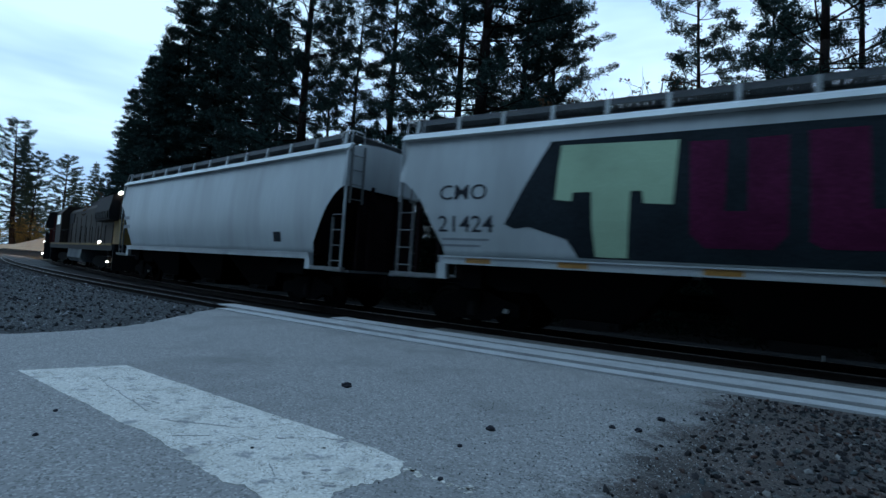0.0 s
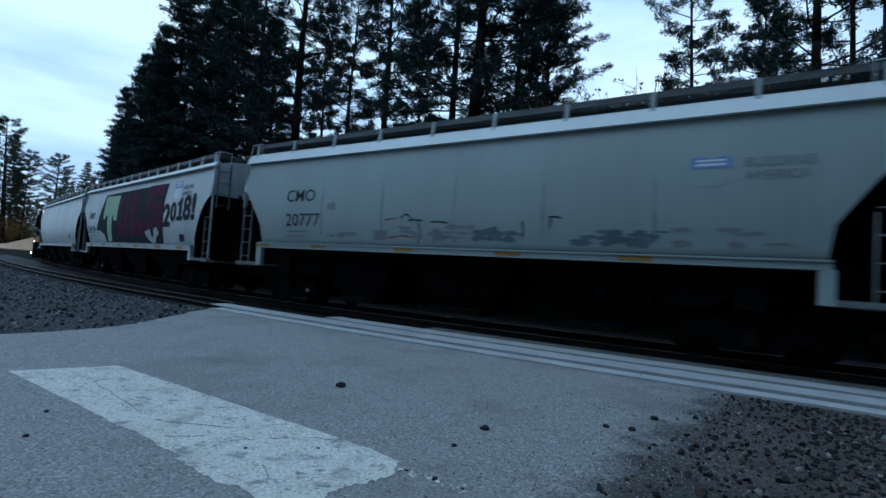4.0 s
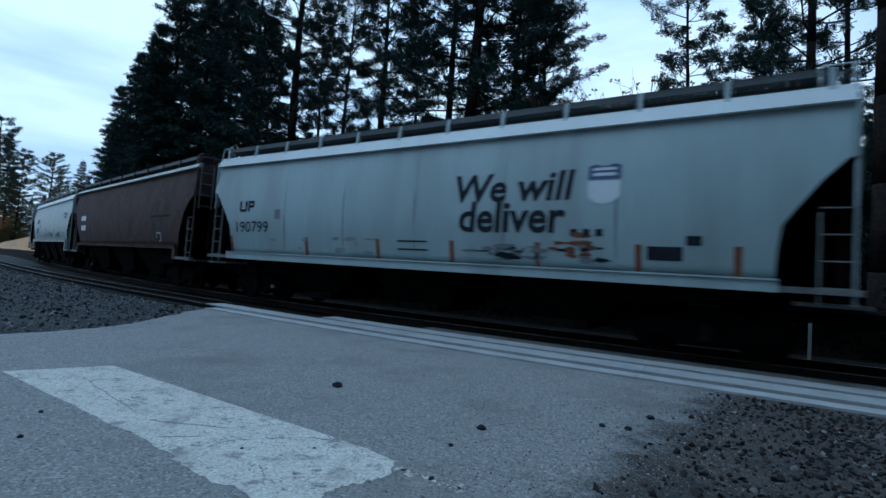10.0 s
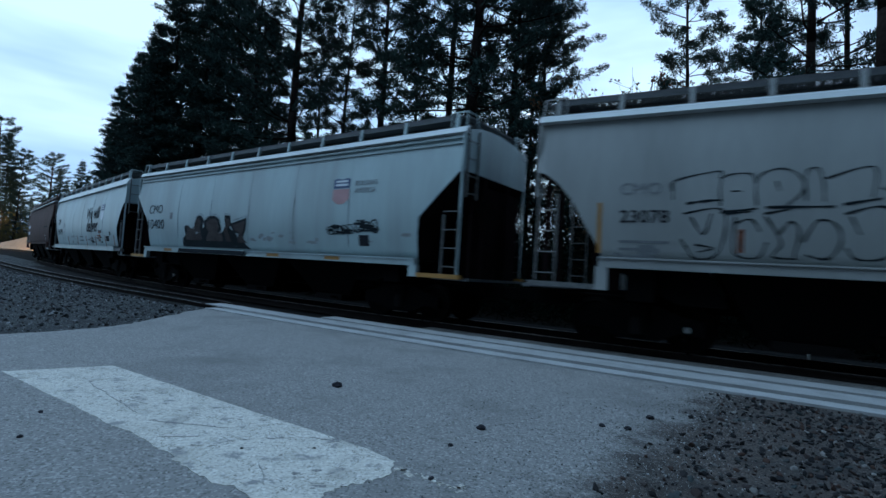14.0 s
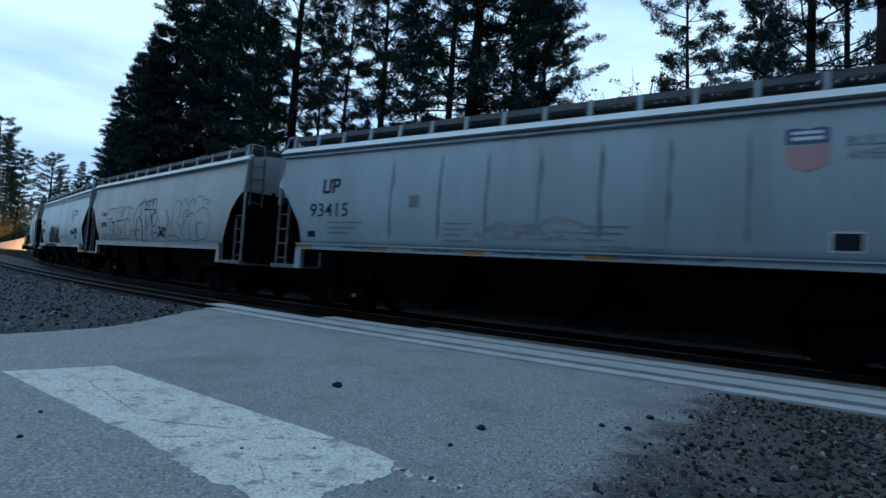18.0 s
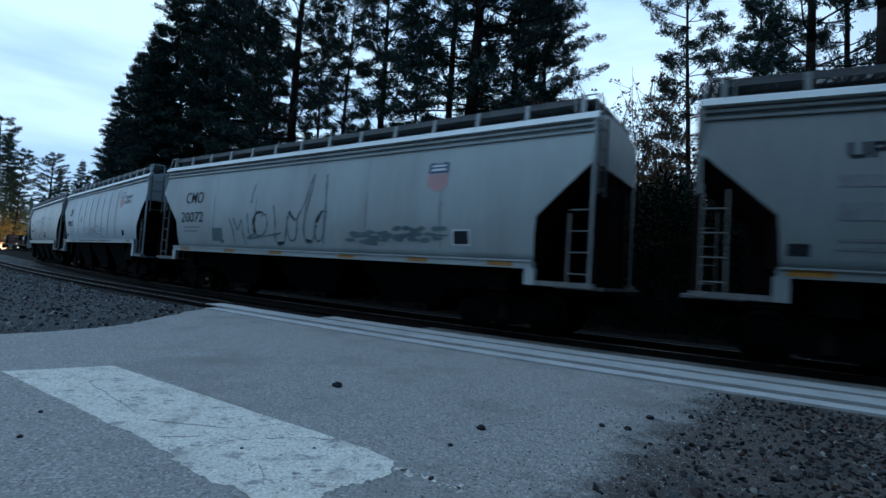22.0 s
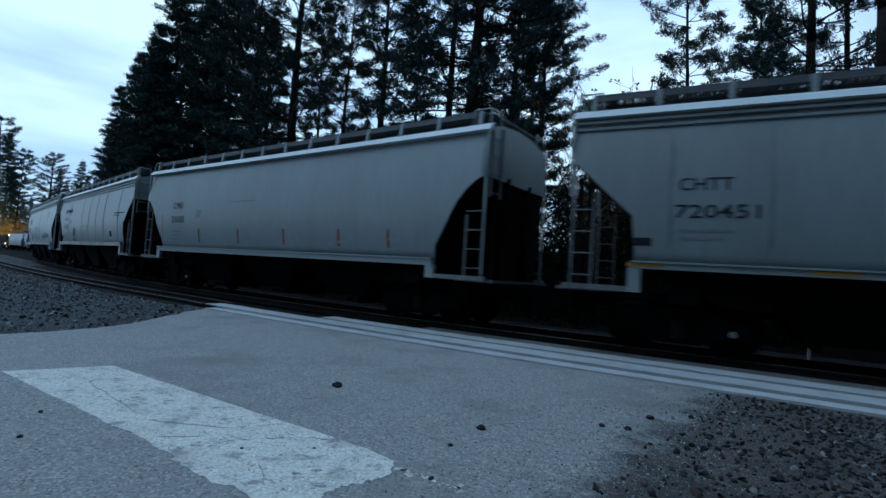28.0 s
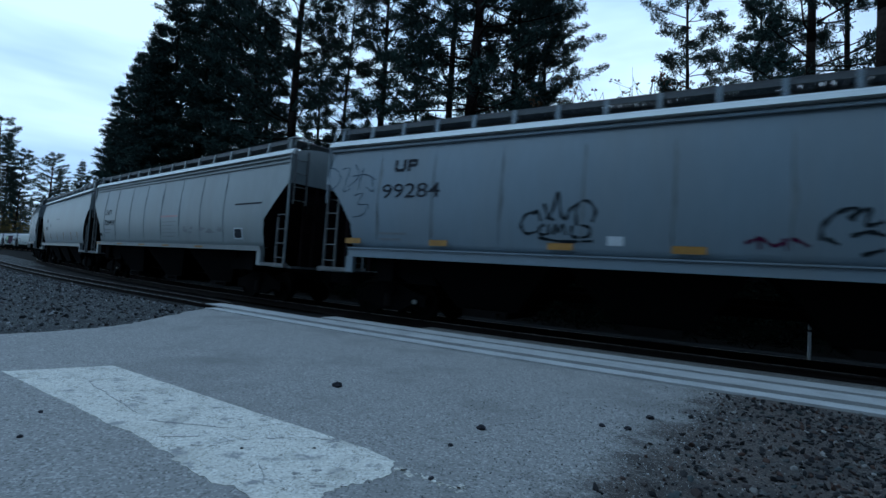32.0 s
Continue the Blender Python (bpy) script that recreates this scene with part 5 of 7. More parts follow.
def marks_scribbled(car, half):
    fit(car, half, "CMO", 1.64, 2.36, 2.9, 3.12, M_BAR, "faded lettering", 0.0)
    fit(car, half, "23078", 1.66, 2.5, 2.37, 2.61, M_LETTER, "faded numerals", 0.01)
    stencils(car, half, 1.65, 2.5, 2.0, 3)
    line(car, half, [(2.54, 2.95), (2.57, 3.14), (3.26, 3.29), (3.27, 3.16)], 0.035, M_TAGDARK, "thin outlined graffiti letter")
    line(car, half, [(2.54, 3.12), (2.55, 2.79)], 0.035, M_TAGDARK, "thin outlined graffiti letter")
    line(car, half, [(3.3, 2.67), (3.32, 3.16), (3.71, 3.23), (3.81, 3.06)], 0.035, M_TAGDARK, "thin outlined graffiti letter")
    line(car, half, [(3.46, 2.93), (3.6, 2.93)], 0.035, M_TAGDARK, "thin outlined graffiti letter")
    line(car, half, [(3.83, 2.67), (3.83, 3.14), (4.13, 3.3), (4.4, 3.18), (4.46, 2.91), (4.17, 2.62)], 0.035, M_TAGDARK, "thin outlined graffiti letter")
    line(car, half, [(4.1, 3.09), (4.14, 2.92)], 0.035, M_TAGDARK, "thin outlined graffiti letter")
    line(car, half, [(4.5, 2.75), (4.5, 3.21), (4.64, 3.29), (4.72, 3.07), (4.74, 2.74)], 0.035, M_TAGDARK, "thin outlined graffiti letter")
    line(car, half, [(4.75, 3.11), (5.34, 3.28), (5.34, 2.8)], 0.035, M_TAGDARK, "thin outlined graffiti letter")
    line(car, half, [(5.43, 2.95), (5.54, 2.89)], 0.035, M_TAGDARK, "thin outlined graffiti letter")
    line(car, half, [(5.57, 3.19), (5.85, 3.16), (5.93, 2.96), (5.83, 2.71), (5.66, 2.69)], 0.035, M_TAGDARK, "thin outlined graffiti letter")
    line(car, half, [(2.77, 2.72), (3.02, 2.76), (3.32, 2.78)], 0.055, M_TAGDARK, "black graffiti stroke")
    line(car, half, [(3.31, 2.56), (3.83, 2.63)], 0.055, M_TAGDARK, "black graffiti stroke")
    line(car, half, [(3.96, 2.65), (4.88, 2.66)], 0.055, M_TAGDARK, "black graffiti stroke")
    line(car, half, [(4.98, 2.69), (5.44, 2.78)], 0.055, M_TAGDARK, "black graffiti stroke")
    line(car, half, [(2.73, 2.54), (3.3, 2.63), (3.39, 2.28), (3.26, 1.83), (2.94, 1.76), (2.79, 1.95), (2.7, 2.09)], 0.042, M_TAGDARK, "rounded outlined graffiti letter")
    line(car, half, [(2.93, 2), (3.21, 1.95), (2.98, 1.87)], 0.042, M_TAGDARK, "rounded outlined graffiti letter")
    line(car, half, [(2.85, 2.49), (3.05, 2.18), (3.17, 2.54)], 0.042, M_TAGDARK, "rounded outlined graffiti letter")
    line(car, half, [(3.4, 2.54), (3.75, 2.58)], 0.042, M_TAGDARK, "rounded outlined graffiti letter")
    line(car, half, [(3.53, 2.49), (3.52, 1.89), (3.87, 1.81), (3.99, 2.07)], 0.042, M_TAGDARK, "rounded outlined graffiti letter")
    line(car, half, [(3.5, 2.36), (3.75, 2.45), (3.89, 2.24)], 0.042, M_TAGDARK, "rounded outlined graffiti letter")
    line(car, half, [(3.94, 2.54), (4.29, 2.62)], 0.042, M_TAGDARK, "rounded outlined graffiti letter")
    line(car, half, [(3.96, 2.5), (4.19, 2.07), (4.08, 1.84), (4.41, 1.81)], 0.042, M_TAGDARK, "rounded outlined graffiti letter")
    line(car, half, [(4.15, 2.2), (4.3, 2.41), (4.43, 2.26), (4.37, 1.83)], 0.042, M_TAGDARK, "rounded outlined graffiti letter")
    line(car, half, [(4.48, 2.08), (4.66, 2.43), (4.9, 2.37), (4.97, 2.09), (4.81, 1.83), (4.53, 1.88)], 0.042, M_TAGDARK, "rounded outlined graffiti letter")
    line(car, half, [(5, 2.54), (5.44, 2.66), (5.67, 2.46), (5.7, 2.11), (5.51, 1.87), (5.18, 1.84), (5.03, 2.01)], 0.042, M_TAGDARK, "rounded outlined graffiti letter")
    line(car, half, [(5.08, 2.5), (5.2, 2.22)], 0.042, M_TAGDARK, "rounded outlined graffiti letter")
    line(car, half, [(6.83, 3.38), (6.42, 3.21), (6.17, 2.8), (6.18, 2.19), (6.47, 1.74), (6.85, 1.73), (7.08, 2.07), (7.12, 2.32), (6.97, 2.61), (6.66, 2.74), (6.43, 2.54), (6.45, 2.24), (6.71, 2.18), (6.8, 2.29)], 0.055, M_TAGDARK, "tall outlined graffiti letter")
    line(car, half, [(6.8, 2.72), (6.83, 3.31), (7.04, 3.43), (7.28, 3.32), (7.39, 2.5), (7.47, 1.76)], 0.055, M_TAGDARK, "tall outlined graffiti letter")
    line(car, half, [(7.31, 3.25), (7.51, 3.45), (7.7, 3.3), (7.74, 2.95)], 0.055, M_TAGDARK, "tall outlined graffiti letter")
    line(car, half, [(7.69, 3.32), (7.85, 3.49), (8, 3.36), (8.03, 2.98)], 0.055, M_TAGDARK, "tall outlined graffiti letter")
    line(car, half, [(8.01, 3.29), (8.17, 3.48), (8.38, 3.44), (8.4, 3.17), (8.29, 2.94)], 0.055, M_TAGDARK, "tall outlined graffiti letter")
    line(car, half, [(7.46, 2.85), (7.66, 2.19), (7.86, 2.84)], 0.055, M_TAGDARK, "tall outlined graffiti letter")
    line(car, half, [(7.17, 3.06), (8.44, 3.03)], 0.055, M_TAGDARK, "tall outlined graffiti letter")
    line(car, half, [(8.04, 2.91), (8.12, 2.16), (8.15, 1.76)], 0.055, M_TAGDARK, "tall outlined graffiti letter")
    line(car, half, [(7.98, 2.68), (8.16, 2.67)], 0.055, M_TAGDARK, "tall outlined graffiti letter")
    line(car, half, [(8.64, 2.91), (8.44, 2.95), (8.19, 2.84), (8.14, 2.53), (8.3, 2.35), (8.53, 2.45), (8.57, 2.7)], 0.055, M_TAGDARK, "tall outlined graffiti letter")
    line(car, half, [(6.88, 1.73), (7.56, 1.72), (8.21, 1.7)], 0.09, M_TAGDARK, "thick black graffiti stroke")
    line(car, half, [(7.11, 1.71), (6.99, 3.38), (7.33, 3.41), (7.55, 3.09), (7.58, 3.4), (8.05, 3.47), (8.18, 3.16)], 0.045, M_TAGTEAL, "outlined teal graffiti letter")
    line(car, half, [(7.93, 2.73), (8.3, 2.89), (8.71, 2.71), (8.93, 2.29), (8.62, 1.86), (8.2, 2.03), (8.2, 2.55)], 0.045, M_TAGTEAL, "outlined teal graffiti letter")
    line(car, half, [(9.55, 2.98), (10.07, 2.32), (10.28, 3.24), (10.67, 3.26), (10.79, 2.83), (10.63, 2.59)], 0.045, M_TAGTEAL, "outlined teal graffiti letter")
    line(car, half, [(9.41, 2.99), (9.66, 2.45), (9.43, 1.91), (10.11, 2), (10.74, 1.81)], 0.045, M_TAGTEAL, "outlined teal graffiti letter")
    line(car, half, [(10.44, 2.52), (10.9, 2.24), (10.79, 1.89), (10.41, 2)], 0.045, M_TAGTEAL, "outlined teal graffiti letter")
    line(car, half, [(10.82, 3.14), (11.11, 3.32), (11.37, 3.19), (11.54, 2.88)], 0.045, M_TAGTEAL, "outlined teal graffiti letter")
    line(car, half, [(11.51, 3.11), (11.78, 3.33), (11.99, 3.09)], 0.045, M_TAGTEAL, "outlined teal graffiti letter")
    line(car, half, [(11.93, 3.1), (12.18, 3.38), (12.55, 3.33), (12.61, 3.11)], 0.045, M_TAGTEAL, "outlined teal graffiti letter")
    line(car, half, [(11.02, 2.59), (11.23, 2.89), (11.45, 2.82), (11.17, 2.43), (11.03, 2.04), (11.31, 1.82), (11.57, 1.9)], 0.045, M_TAGTEAL, "outlined teal graffiti letter")
    line(car, half, [(11.44, 2.66), (11.79, 2.8), (12.13, 2.64), (12.14, 2.05), (12.24, 1.81), (11.69, 1.86), (11.54, 2.43)], 0.045, M_TAGTEAL, "outlined teal graffiti letter")
    line(car, half, [(12.2, 2.79), (12.57, 2.96), (13.02, 2.84), (13.25, 2.48), (13.1, 2.13), (12.81, 1.87), (12.34, 1.9), (12.2, 2.27), (12.41, 2.45), (12.66, 2.41)], 0.045, M_TAGTEAL, "outlined teal graffiti letter")
    line(car, half, [(12.7, 3.25), (13.14, 3.19), (12.78, 3.06)], 0.045, M_TAGTEAL, "outlined teal graffiti letter")
    for d, z0, z1 in ((3.62, 1.88, 2.28), (6.32, 1.78, 2.25)):
        block(car, half, d - 0.045, d + 0.045, z0, z1, M_RUSTLINE, "rust_mark", "rust stain on the post")
    smears(car, half, 8.3, 9.4, 1.95, 2.3, 14, 78, M_TAGDARK, "dark stencil smear")
    smears(car, half, 1.5, 2.4, 1.7, 1.95, 6, 79, M_BAR, "faded stencil")
    block(car, half, 1.25, 1.33, 1.8, 2.75, M_REFLECT, "grab_iron", "rust-orange grab iron")
    smears(car, half, 5.8, 6.1, 1.8, 2.2, 2, 76, M_RUSTLINE, "rust stain")


def marks_93415(car, half):
    two_letters(car, half, 1.80, 2.43, 3.18, 3.58)
    fit(car, half, "93415", 1.38, 2.79, 2.54, 2.91, M_LETTER, "black numerals")
    stencils(car, half, 2.1, 3.3, 2.36, 3)
    block(car, half, 1.3, 1.6, 1.98, 2.15, M_LETTER)
    block(car, half, 4.75, 5.05, 2.75, 3.05)
    emblem(car, half, 12.28, 12.87, 3.23, 3.98, M_NAVY, M_PINK)
    fit(car, half, "BUILDING", 13.08, 14.05, 3.62, 3.78, M_BAR, "small dark lettering", 0.0)
    fit(car, half, "AMERICA", 13.08, 14.0, 3.40, 3.56, M_BAR, "small dark lettering", 0.0)
    block(car, half, 12.9, 13.33, 1.93, 2.26, M_PALE, "placard")
    block(car, half, 12.93, 13.30, 1.96, 2.23, M_LETTER, "placard", y=1.583)
    stencils(car, half, 5.75, 6.5, 2.35, 4, 0.13, 0.03)
    stencils(car, half, 9.0, 9.9, 2.3, 4, 0.13, 0.03)
    line(car, half, [(6.82, 2.19), (7.13, 2.37), (7.49, 2.29), (7.92, 2.21)], 0.09, M_SMEAR, "faded wavy graffiti")
    line(car, half, [(7.96, 2.12), (8.23, 2.42), (8.55, 2.49), (8.93, 2.38), (9.23, 2.23)], 0.09, M_SMEAR, "faded wavy graffiti")
    line(car, half, [(8.87, 2.1), (9.13, 2.03), (9.27, 2.07)], 0.09, M_SMEAR, "faded wavy graffiti")
    line(car, half, [(6.69, 2.15), (6.75, 1.88)], 0.09, M_SMEAR, "faded wavy graffiti")
    smears(car, half, 6.6, 9.0, 2.0, 2.4, 26, 81, M_SMEAR, "faint smear")
    for a, b in [(2.66, 3.64), (4.98, 6.33), (7.12, 8.84), (9.52, 11.43)]:
        ring = [(half - a - (b - a) * k / 12, 1.70 + 0.05 * noise.noise(Vector((k * 0.9, a, 0)))) for k in range(13)] + [(half - b + (b - a) * k / 12, 1.745 + 0.03 * noise.noise(Vector((k * 0.9, a, 7)))) for k in range(13)]
        patch(car, "sill_graffiti", ring[::-1], M_TAGTEAL, "dark spray along the sill", y=1.602)


def marks_20072(car, half):
    fit(car, half, "CMO", 1.72, 2.87, 3.13, 3.54, M_LETTER, "black lettering")
    fit(car, half, "20072", 1.50, 2.97, 2.45, 2.82, M_LETTER, "black numerals")
    stencils(car, half, 1.7, 2.8, 2.25, 2)
    line(car, half, [(4.56, 2.57), (4.78, 2.21), (4.88, 1.75)], 0.07, M_TAGTEAL, "looping sprayed script")
    line(car, half, [(4.82, 2.57), (5.07, 2.19), (5.26, 2.52), (5.34, 2.11), (5.49, 1.73)], 0.07, M_TAGTEAL, "looping sprayed script")
    line(car, half, [(5.74, 3.02), (5.8, 3.42), (5.86, 3.66)], 0.07, M_TAGTEAL, "looping sprayed script")
    line(car, half, [(5.59, 2.72), (5.66, 2.22), (5.77, 1.87)], 0.07, M_TAGTEAL, "looping sprayed script")
    line(car, half, [(6.43, 2.71), (6.1, 2.76), (5.89, 2.52), (5.92, 2.17), (6.13, 2.01), (6.47, 2.08), (6.63, 2.37), (6.54, 2.66), (6.33, 2.61)], 0.07, M_TAGTEAL, "looping sprayed script")
    line(car, half, [(6.04, 2.07), (5.59, 1.92), (6.9, 2.04), (7.3, 2.1)], 0.07, M_TAGTEAL, "looping sprayed script")
    line(car, half, [(6.89, 2.94), (7.02, 2.51), (7, 2.04), (7.12, 1.77), (7.37, 1.76), (7.52, 2.05), (7.61, 2.6)], 0.07, M_TAGTEAL, "looping sprayed script")
    line(car, half, [(7.65, 2.74), (7.9, 2.49), (8.05, 2.55)], 0.07, M_TAGTEAL, "looping sprayed script")
    line(car, half, [(7.7, 2.69), (7.58, 2.33), (7.7, 1.92), (7.91, 1.9), (8.02, 2.11), (8.04, 2.51)], 0.07, M_TAGTEAL, "looping sprayed script")
    line(car, half, [(8.04, 2.51), (8.37, 3.04), (8.52, 3.56), (8.66, 3.81)], 0.07, M_TAGTEAL, "looping sprayed script")
    line(car, half, [(8.61, 3.82), (8.58, 3.29), (8.34, 2.33), (8.43, 1.88), (8.68, 1.86), (8.91, 2.34)], 0.07, M_TAGTEAL, "looping sprayed script")
    line(car, half, [(9.32, 2.67), (9.12, 2.72), (8.88, 2.51), (8.81, 2.08), (8.95, 1.87), (9.17, 2.09), (9.26, 2.59)], 0.07, M_TAGTEAL, "looping sprayed script")
    line(car, half, [(9.23, 2.63), (9.17, 2.09), (9.16, 1.82)], 0.07, M_TAGTEAL, "looping sprayed script")
    line(car, half, [(9.26, 2.59), (9.21, 3.26), (9.15, 3.78)], 0.07, M_TAGTEAL, "looping sprayed script")
    line(car, half, [(6.04, 2.07), (5.95, 2.42), (6.1, 2.73), (6.43, 2.71)], 0.11, M_TAGDARK, "heavier sprayed stroke")
    line(car, half, [(7.65, 2.74), (7.9, 2.51)], 0.11, M_TAGDARK, "heavier sprayed stroke")
    line(car, half, [(7.12, 1.77), (7.46, 1.83)], 0.11, M_TAGDARK, "heavier sprayed stroke")
    line(car, half, [(8.43, 1.9), (8.66, 1.87)], 0.11, M_TAGDARK, "heavier sprayed stroke")
    line(car, half, [(8.88, 2.42), (9.12, 2.71)], 0.11, M_TAGDARK, "heavier sprayed stroke")
    smears(car, half, 3.8, 4.3, 1.8, 2.3, 6, 90, M_TAGTEAL)
    smears(car, half, 10.1, 11.6, 1.86, 2.16, 24, 91, M_TAGTEAL)
    smears(car, half, 11.8, 13.3, 1.9, 2.3, 30, 92, M_TAGTEAL)
    block(car, half, 3.55, 4.15, 1.82, 2.25, M_TAGTEAL, "stain", "painted-out block")
    emblem(car, half, 12.72, 13.30, 3.12, 3.82, M_NAVY, M_PINK)
    block(car, half, 13.50, 13.98, 1.86, 2.22, M_PALE, "placard")
    block(car, half, 13.54, 13.94, 1.89, 2.19, M_LETTER, "placard", y=1.583)


def marks_100025(car, half):
    two_letters(car, half, 2.04, 2.54, 3.40, 3.66)
    fit(car, half, "100025", 2.72, 4.04, 3.39, 3.64, M_LETTER, "black numerals")
    block(car, half, 1.93, 2.90, 2.95, 3.14)
    block(car, half, 1.92, 3.36, 2.43, 2.71)
    stencils(car, half, 1.95, 2.9, 2.1, 2)
    block(car, half, 3.7, 4.0, 2.72, 2.98)
    block(car, half, 1.3, 1.6, 1.85, 2.05, M_LETTER)
    line(car, half, [(4.42, 1.64), (4.55, 2.1), (4.8, 2.4), (5.1, 2.35), (4.95, 2.15), (4.7, 2.3), (4.65, 2.1), (4.95, 2.2), (5.1, 1.95), (5.05, 1.75), (4.85, 1.68), (4.72, 1.85), (4.85, 2.15)], 0.13, M_TAGDARK, "black looping graffiti")
    line(car, half, [(4.9, 2.4), (5.25, 2.3), (5.45, 2.2), (5.5, 1.85), (5.58, 1.62)], 0.06, M_TAGDARK, "black looping graffiti")
    block(car, half, 6.53, 8.42, 2.50, 2.58, M_PINK, "stencil", "faded pink stripe")
    stencils(car, half, 6.7, 8.3, 2.25, 4, 0.15, 0.03)
    block(car, half, 12.8, 13.28, 1.87, 2.24, M_PALE, "placard")
    block(car, half, 12.84, 13.24, 1.90, 2.21, M_LETTER, "placard", y=1.583)
    block(car, half, 13.55, 15.2, 2.98, 3.03, M_LETTER)
    block(car, half, 13.6, 14.5, 2.88, 2.92, M_LETTER)


def marks_33(car, half):
    fit(car, half, "CMO", 2.24, 2.95, 2.98, 3.22, M_LETTER, "faded lettering", 0.0)
    fit(car, half, "23103", 2.18, 3.10, 2.45, 2.70, M_LETTER, "faded numerals", 0.0)
    stencils(car, half, 2.2, 3.0, 2.1, 3)
    block(car, half, 3.94, 4.26, 2.62, 2.9)
    for d in (4.15, 6.6, 9.0, 11.4, 13.2):
        block(car, half, d - 0.05, d + 0.05, 1.75, 2.22, M_RUSTLINE, "rust_mark", "rust stain on the post")
    block(car, half, 1.40, 1.48, 1.85, 2.76, M_REFLECT, "grab_iron", "rust-orange grab iron")
    smears(car, half, 8.5, 14.0, 1.8, 2.1, 8, 95, M_SMEAR, "faint stain")
    stencils(car, half, 6.0, 7.5, 3.1, 1)


def marks_chtt(car, half):
    fit(car, half, "CHTT", 1.92, 2.77, 2.95, 3.18, M_LETTER, "black lettering")
    fit(car, half, "720451", 1.87, 3.16, 2.46, 2.70, M_LETTER, "black numerals")
    stencils(car, half, 1.95, 2.8, 2.22, 2)
    block(car, half, 1.2, 1.5, 1.95, 2.1, M_LETTER)
    block(car, half, 8.36, 10.0, 2.70, 2.77, M_PINK, "stencil", "faded pink stripe")
    stencils(car, half, 8.6, 9.9, 2.5, 5, 0.14, 0.03)
    smears(car, half, 10.5, 14.0, 2.1, 2.3, 14, 97, M_BAR, "dark smear")
    block(car, half, 14.28, 14.8, 1.88, 2.24, M_PALE, "placard")
    block(car, half, 14.32, 14.76, 1.91, 2.21, M_LETTER, "placard", y=1.583)
    block(car, half, 14.3, 15.9, 2.98, 3.03, M_LETTER)


def marks_99284(car, half):
    two_letters(car, half, 2.23, 2.90, 3.64, 3.95)
    fit(car, half, "99284", 1.93, 3.61, 2.98, 3.34, M_LETTER, "black numerals")
    stencils(car, half, 1.9, 2.7, 2.08, 2)
    line(car, half, [(6.06, 2.6), (5.8, 2.57), (5.67, 2.34), (5.79, 2.16), (6.01, 2.2)], 0.075, M_TAGDARK, "black graffiti tag")
    line(car, half, [(5.91, 2.55), (6, 2.64), (6.11, 2.42)], 0.075, M_TAGDARK, "black graffiti tag")
    line(car, half, [(6.16, 2.79), (6.27, 2.51), (6.4, 2.44)], 0.075, M_TAGDARK, "black graffiti tag")
    line(car, half, [(6.22, 2.46), (6.35, 2.64), (6.44, 3.02), (6.53, 2.55), (6.64, 2.44)], 0.075, M_TAGDARK, "black graffiti tag")
    line(car, half, [(6.64, 2.46), (6.7, 2.64), (6.83, 2.75)], 0.075, M_TAGDARK, "black graffiti tag")
    line(car, half, [(6.85, 2.33), (6.84, 2.72), (7.03, 2.83), (7.21, 2.63), (7.15, 2.4)], 0.075, M_TAGDARK, "black graffiti tag")
    line(car, half, [(6.18, 2.35), (6.08, 2.28), (6.1, 2.15), (6.27, 2.17), (6.27, 2.35)], 0.075, M_TAGDARK, "black graffiti tag")
    line(car, half, [(6.38, 2.14), (6.41, 2.35), (6.48, 2.2), (6.56, 2.35), (6.64, 2.14)], 0.075, M_TAGDARK, "black graffiti tag")
    line(car, half, [(6.76, 2.33), (6.77, 2.12), (7.07, 2.12), (7.1, 2.29), (6.89, 2.35)], 0.075, M_TAGDARK, "black graffiti tag")
    line(car, half, [(6.06, 2.08), (6.56, 2.01), (7.17, 2.03)], 0.075, M_TAGDARK, "black graffiti tag")
    line(car, half, [(0.04, 3.8), (0.18, 3.27), (0.49, 3.52), (0.27, 3.81), (-0.01, 3.86)], 0.04, M_TAGBLUE, "thin blue-grey graffiti scrawl")
    line(car, half, [(0.5, 3.8), (0.76, 3.79), (0.64, 3.22), (0.85, 3.25)], 0.04, M_TAGBLUE, "thin blue-grey graffiti scrawl")
    line(car, half, [(0.93, 3.92), (1.11, 3.58), (0.78, 3.31)], 0.04, M_TAGBLUE, "thin blue-grey graffiti scrawl")
    line(car, half, [(0.89, 3.59), (1.32, 3.62), (1.68, 3.47)], 0.04, M_TAGBLUE, "thin blue-grey graffiti scrawl")
    line(car, half, [(1.23, 3.8), (1.14, 3.24)], 0.04, M_TAGBLUE, "thin blue-grey graffiti scrawl")
    line(car, half, [(1.54, 3.56), (1.64, 3.17), (1.38, 3.29)], 0.04, M_TAGBLUE, "thin blue-grey graffiti scrawl")
    line(car, half, [(1.02, 3.07), (1.3, 3.12), (1.18, 2.85), (1.51, 2.82), (1.35, 2.57), (1.03, 2.51)], 0.04, M_TAGBLUE, "thin blue-grey graffiti scrawl")
    line(car, half, [(10.77, 2.12), (10.78, 2.36), (10.98, 2.58), (11.2, 2.63), (11.14, 2.43)], 0.08, M_TAGDARK, "black graffiti tag")
    line(car, half, [(11.09, 2.47), (11.34, 2.63), (11.32, 2.37), (11.52, 2.43)], 0.08, M_TAGDARK, "black graffiti tag")
    line(car, half, [(11.14, 2.2), (11.35, 2.27), (11.55, 2.21)], 0.08, M_TAGDARK, "black graffiti tag")
    line(car, half, [(10.83, 2.16), (10.99, 2.06)], 0.08, M_TAGDARK, "black graffiti tag")
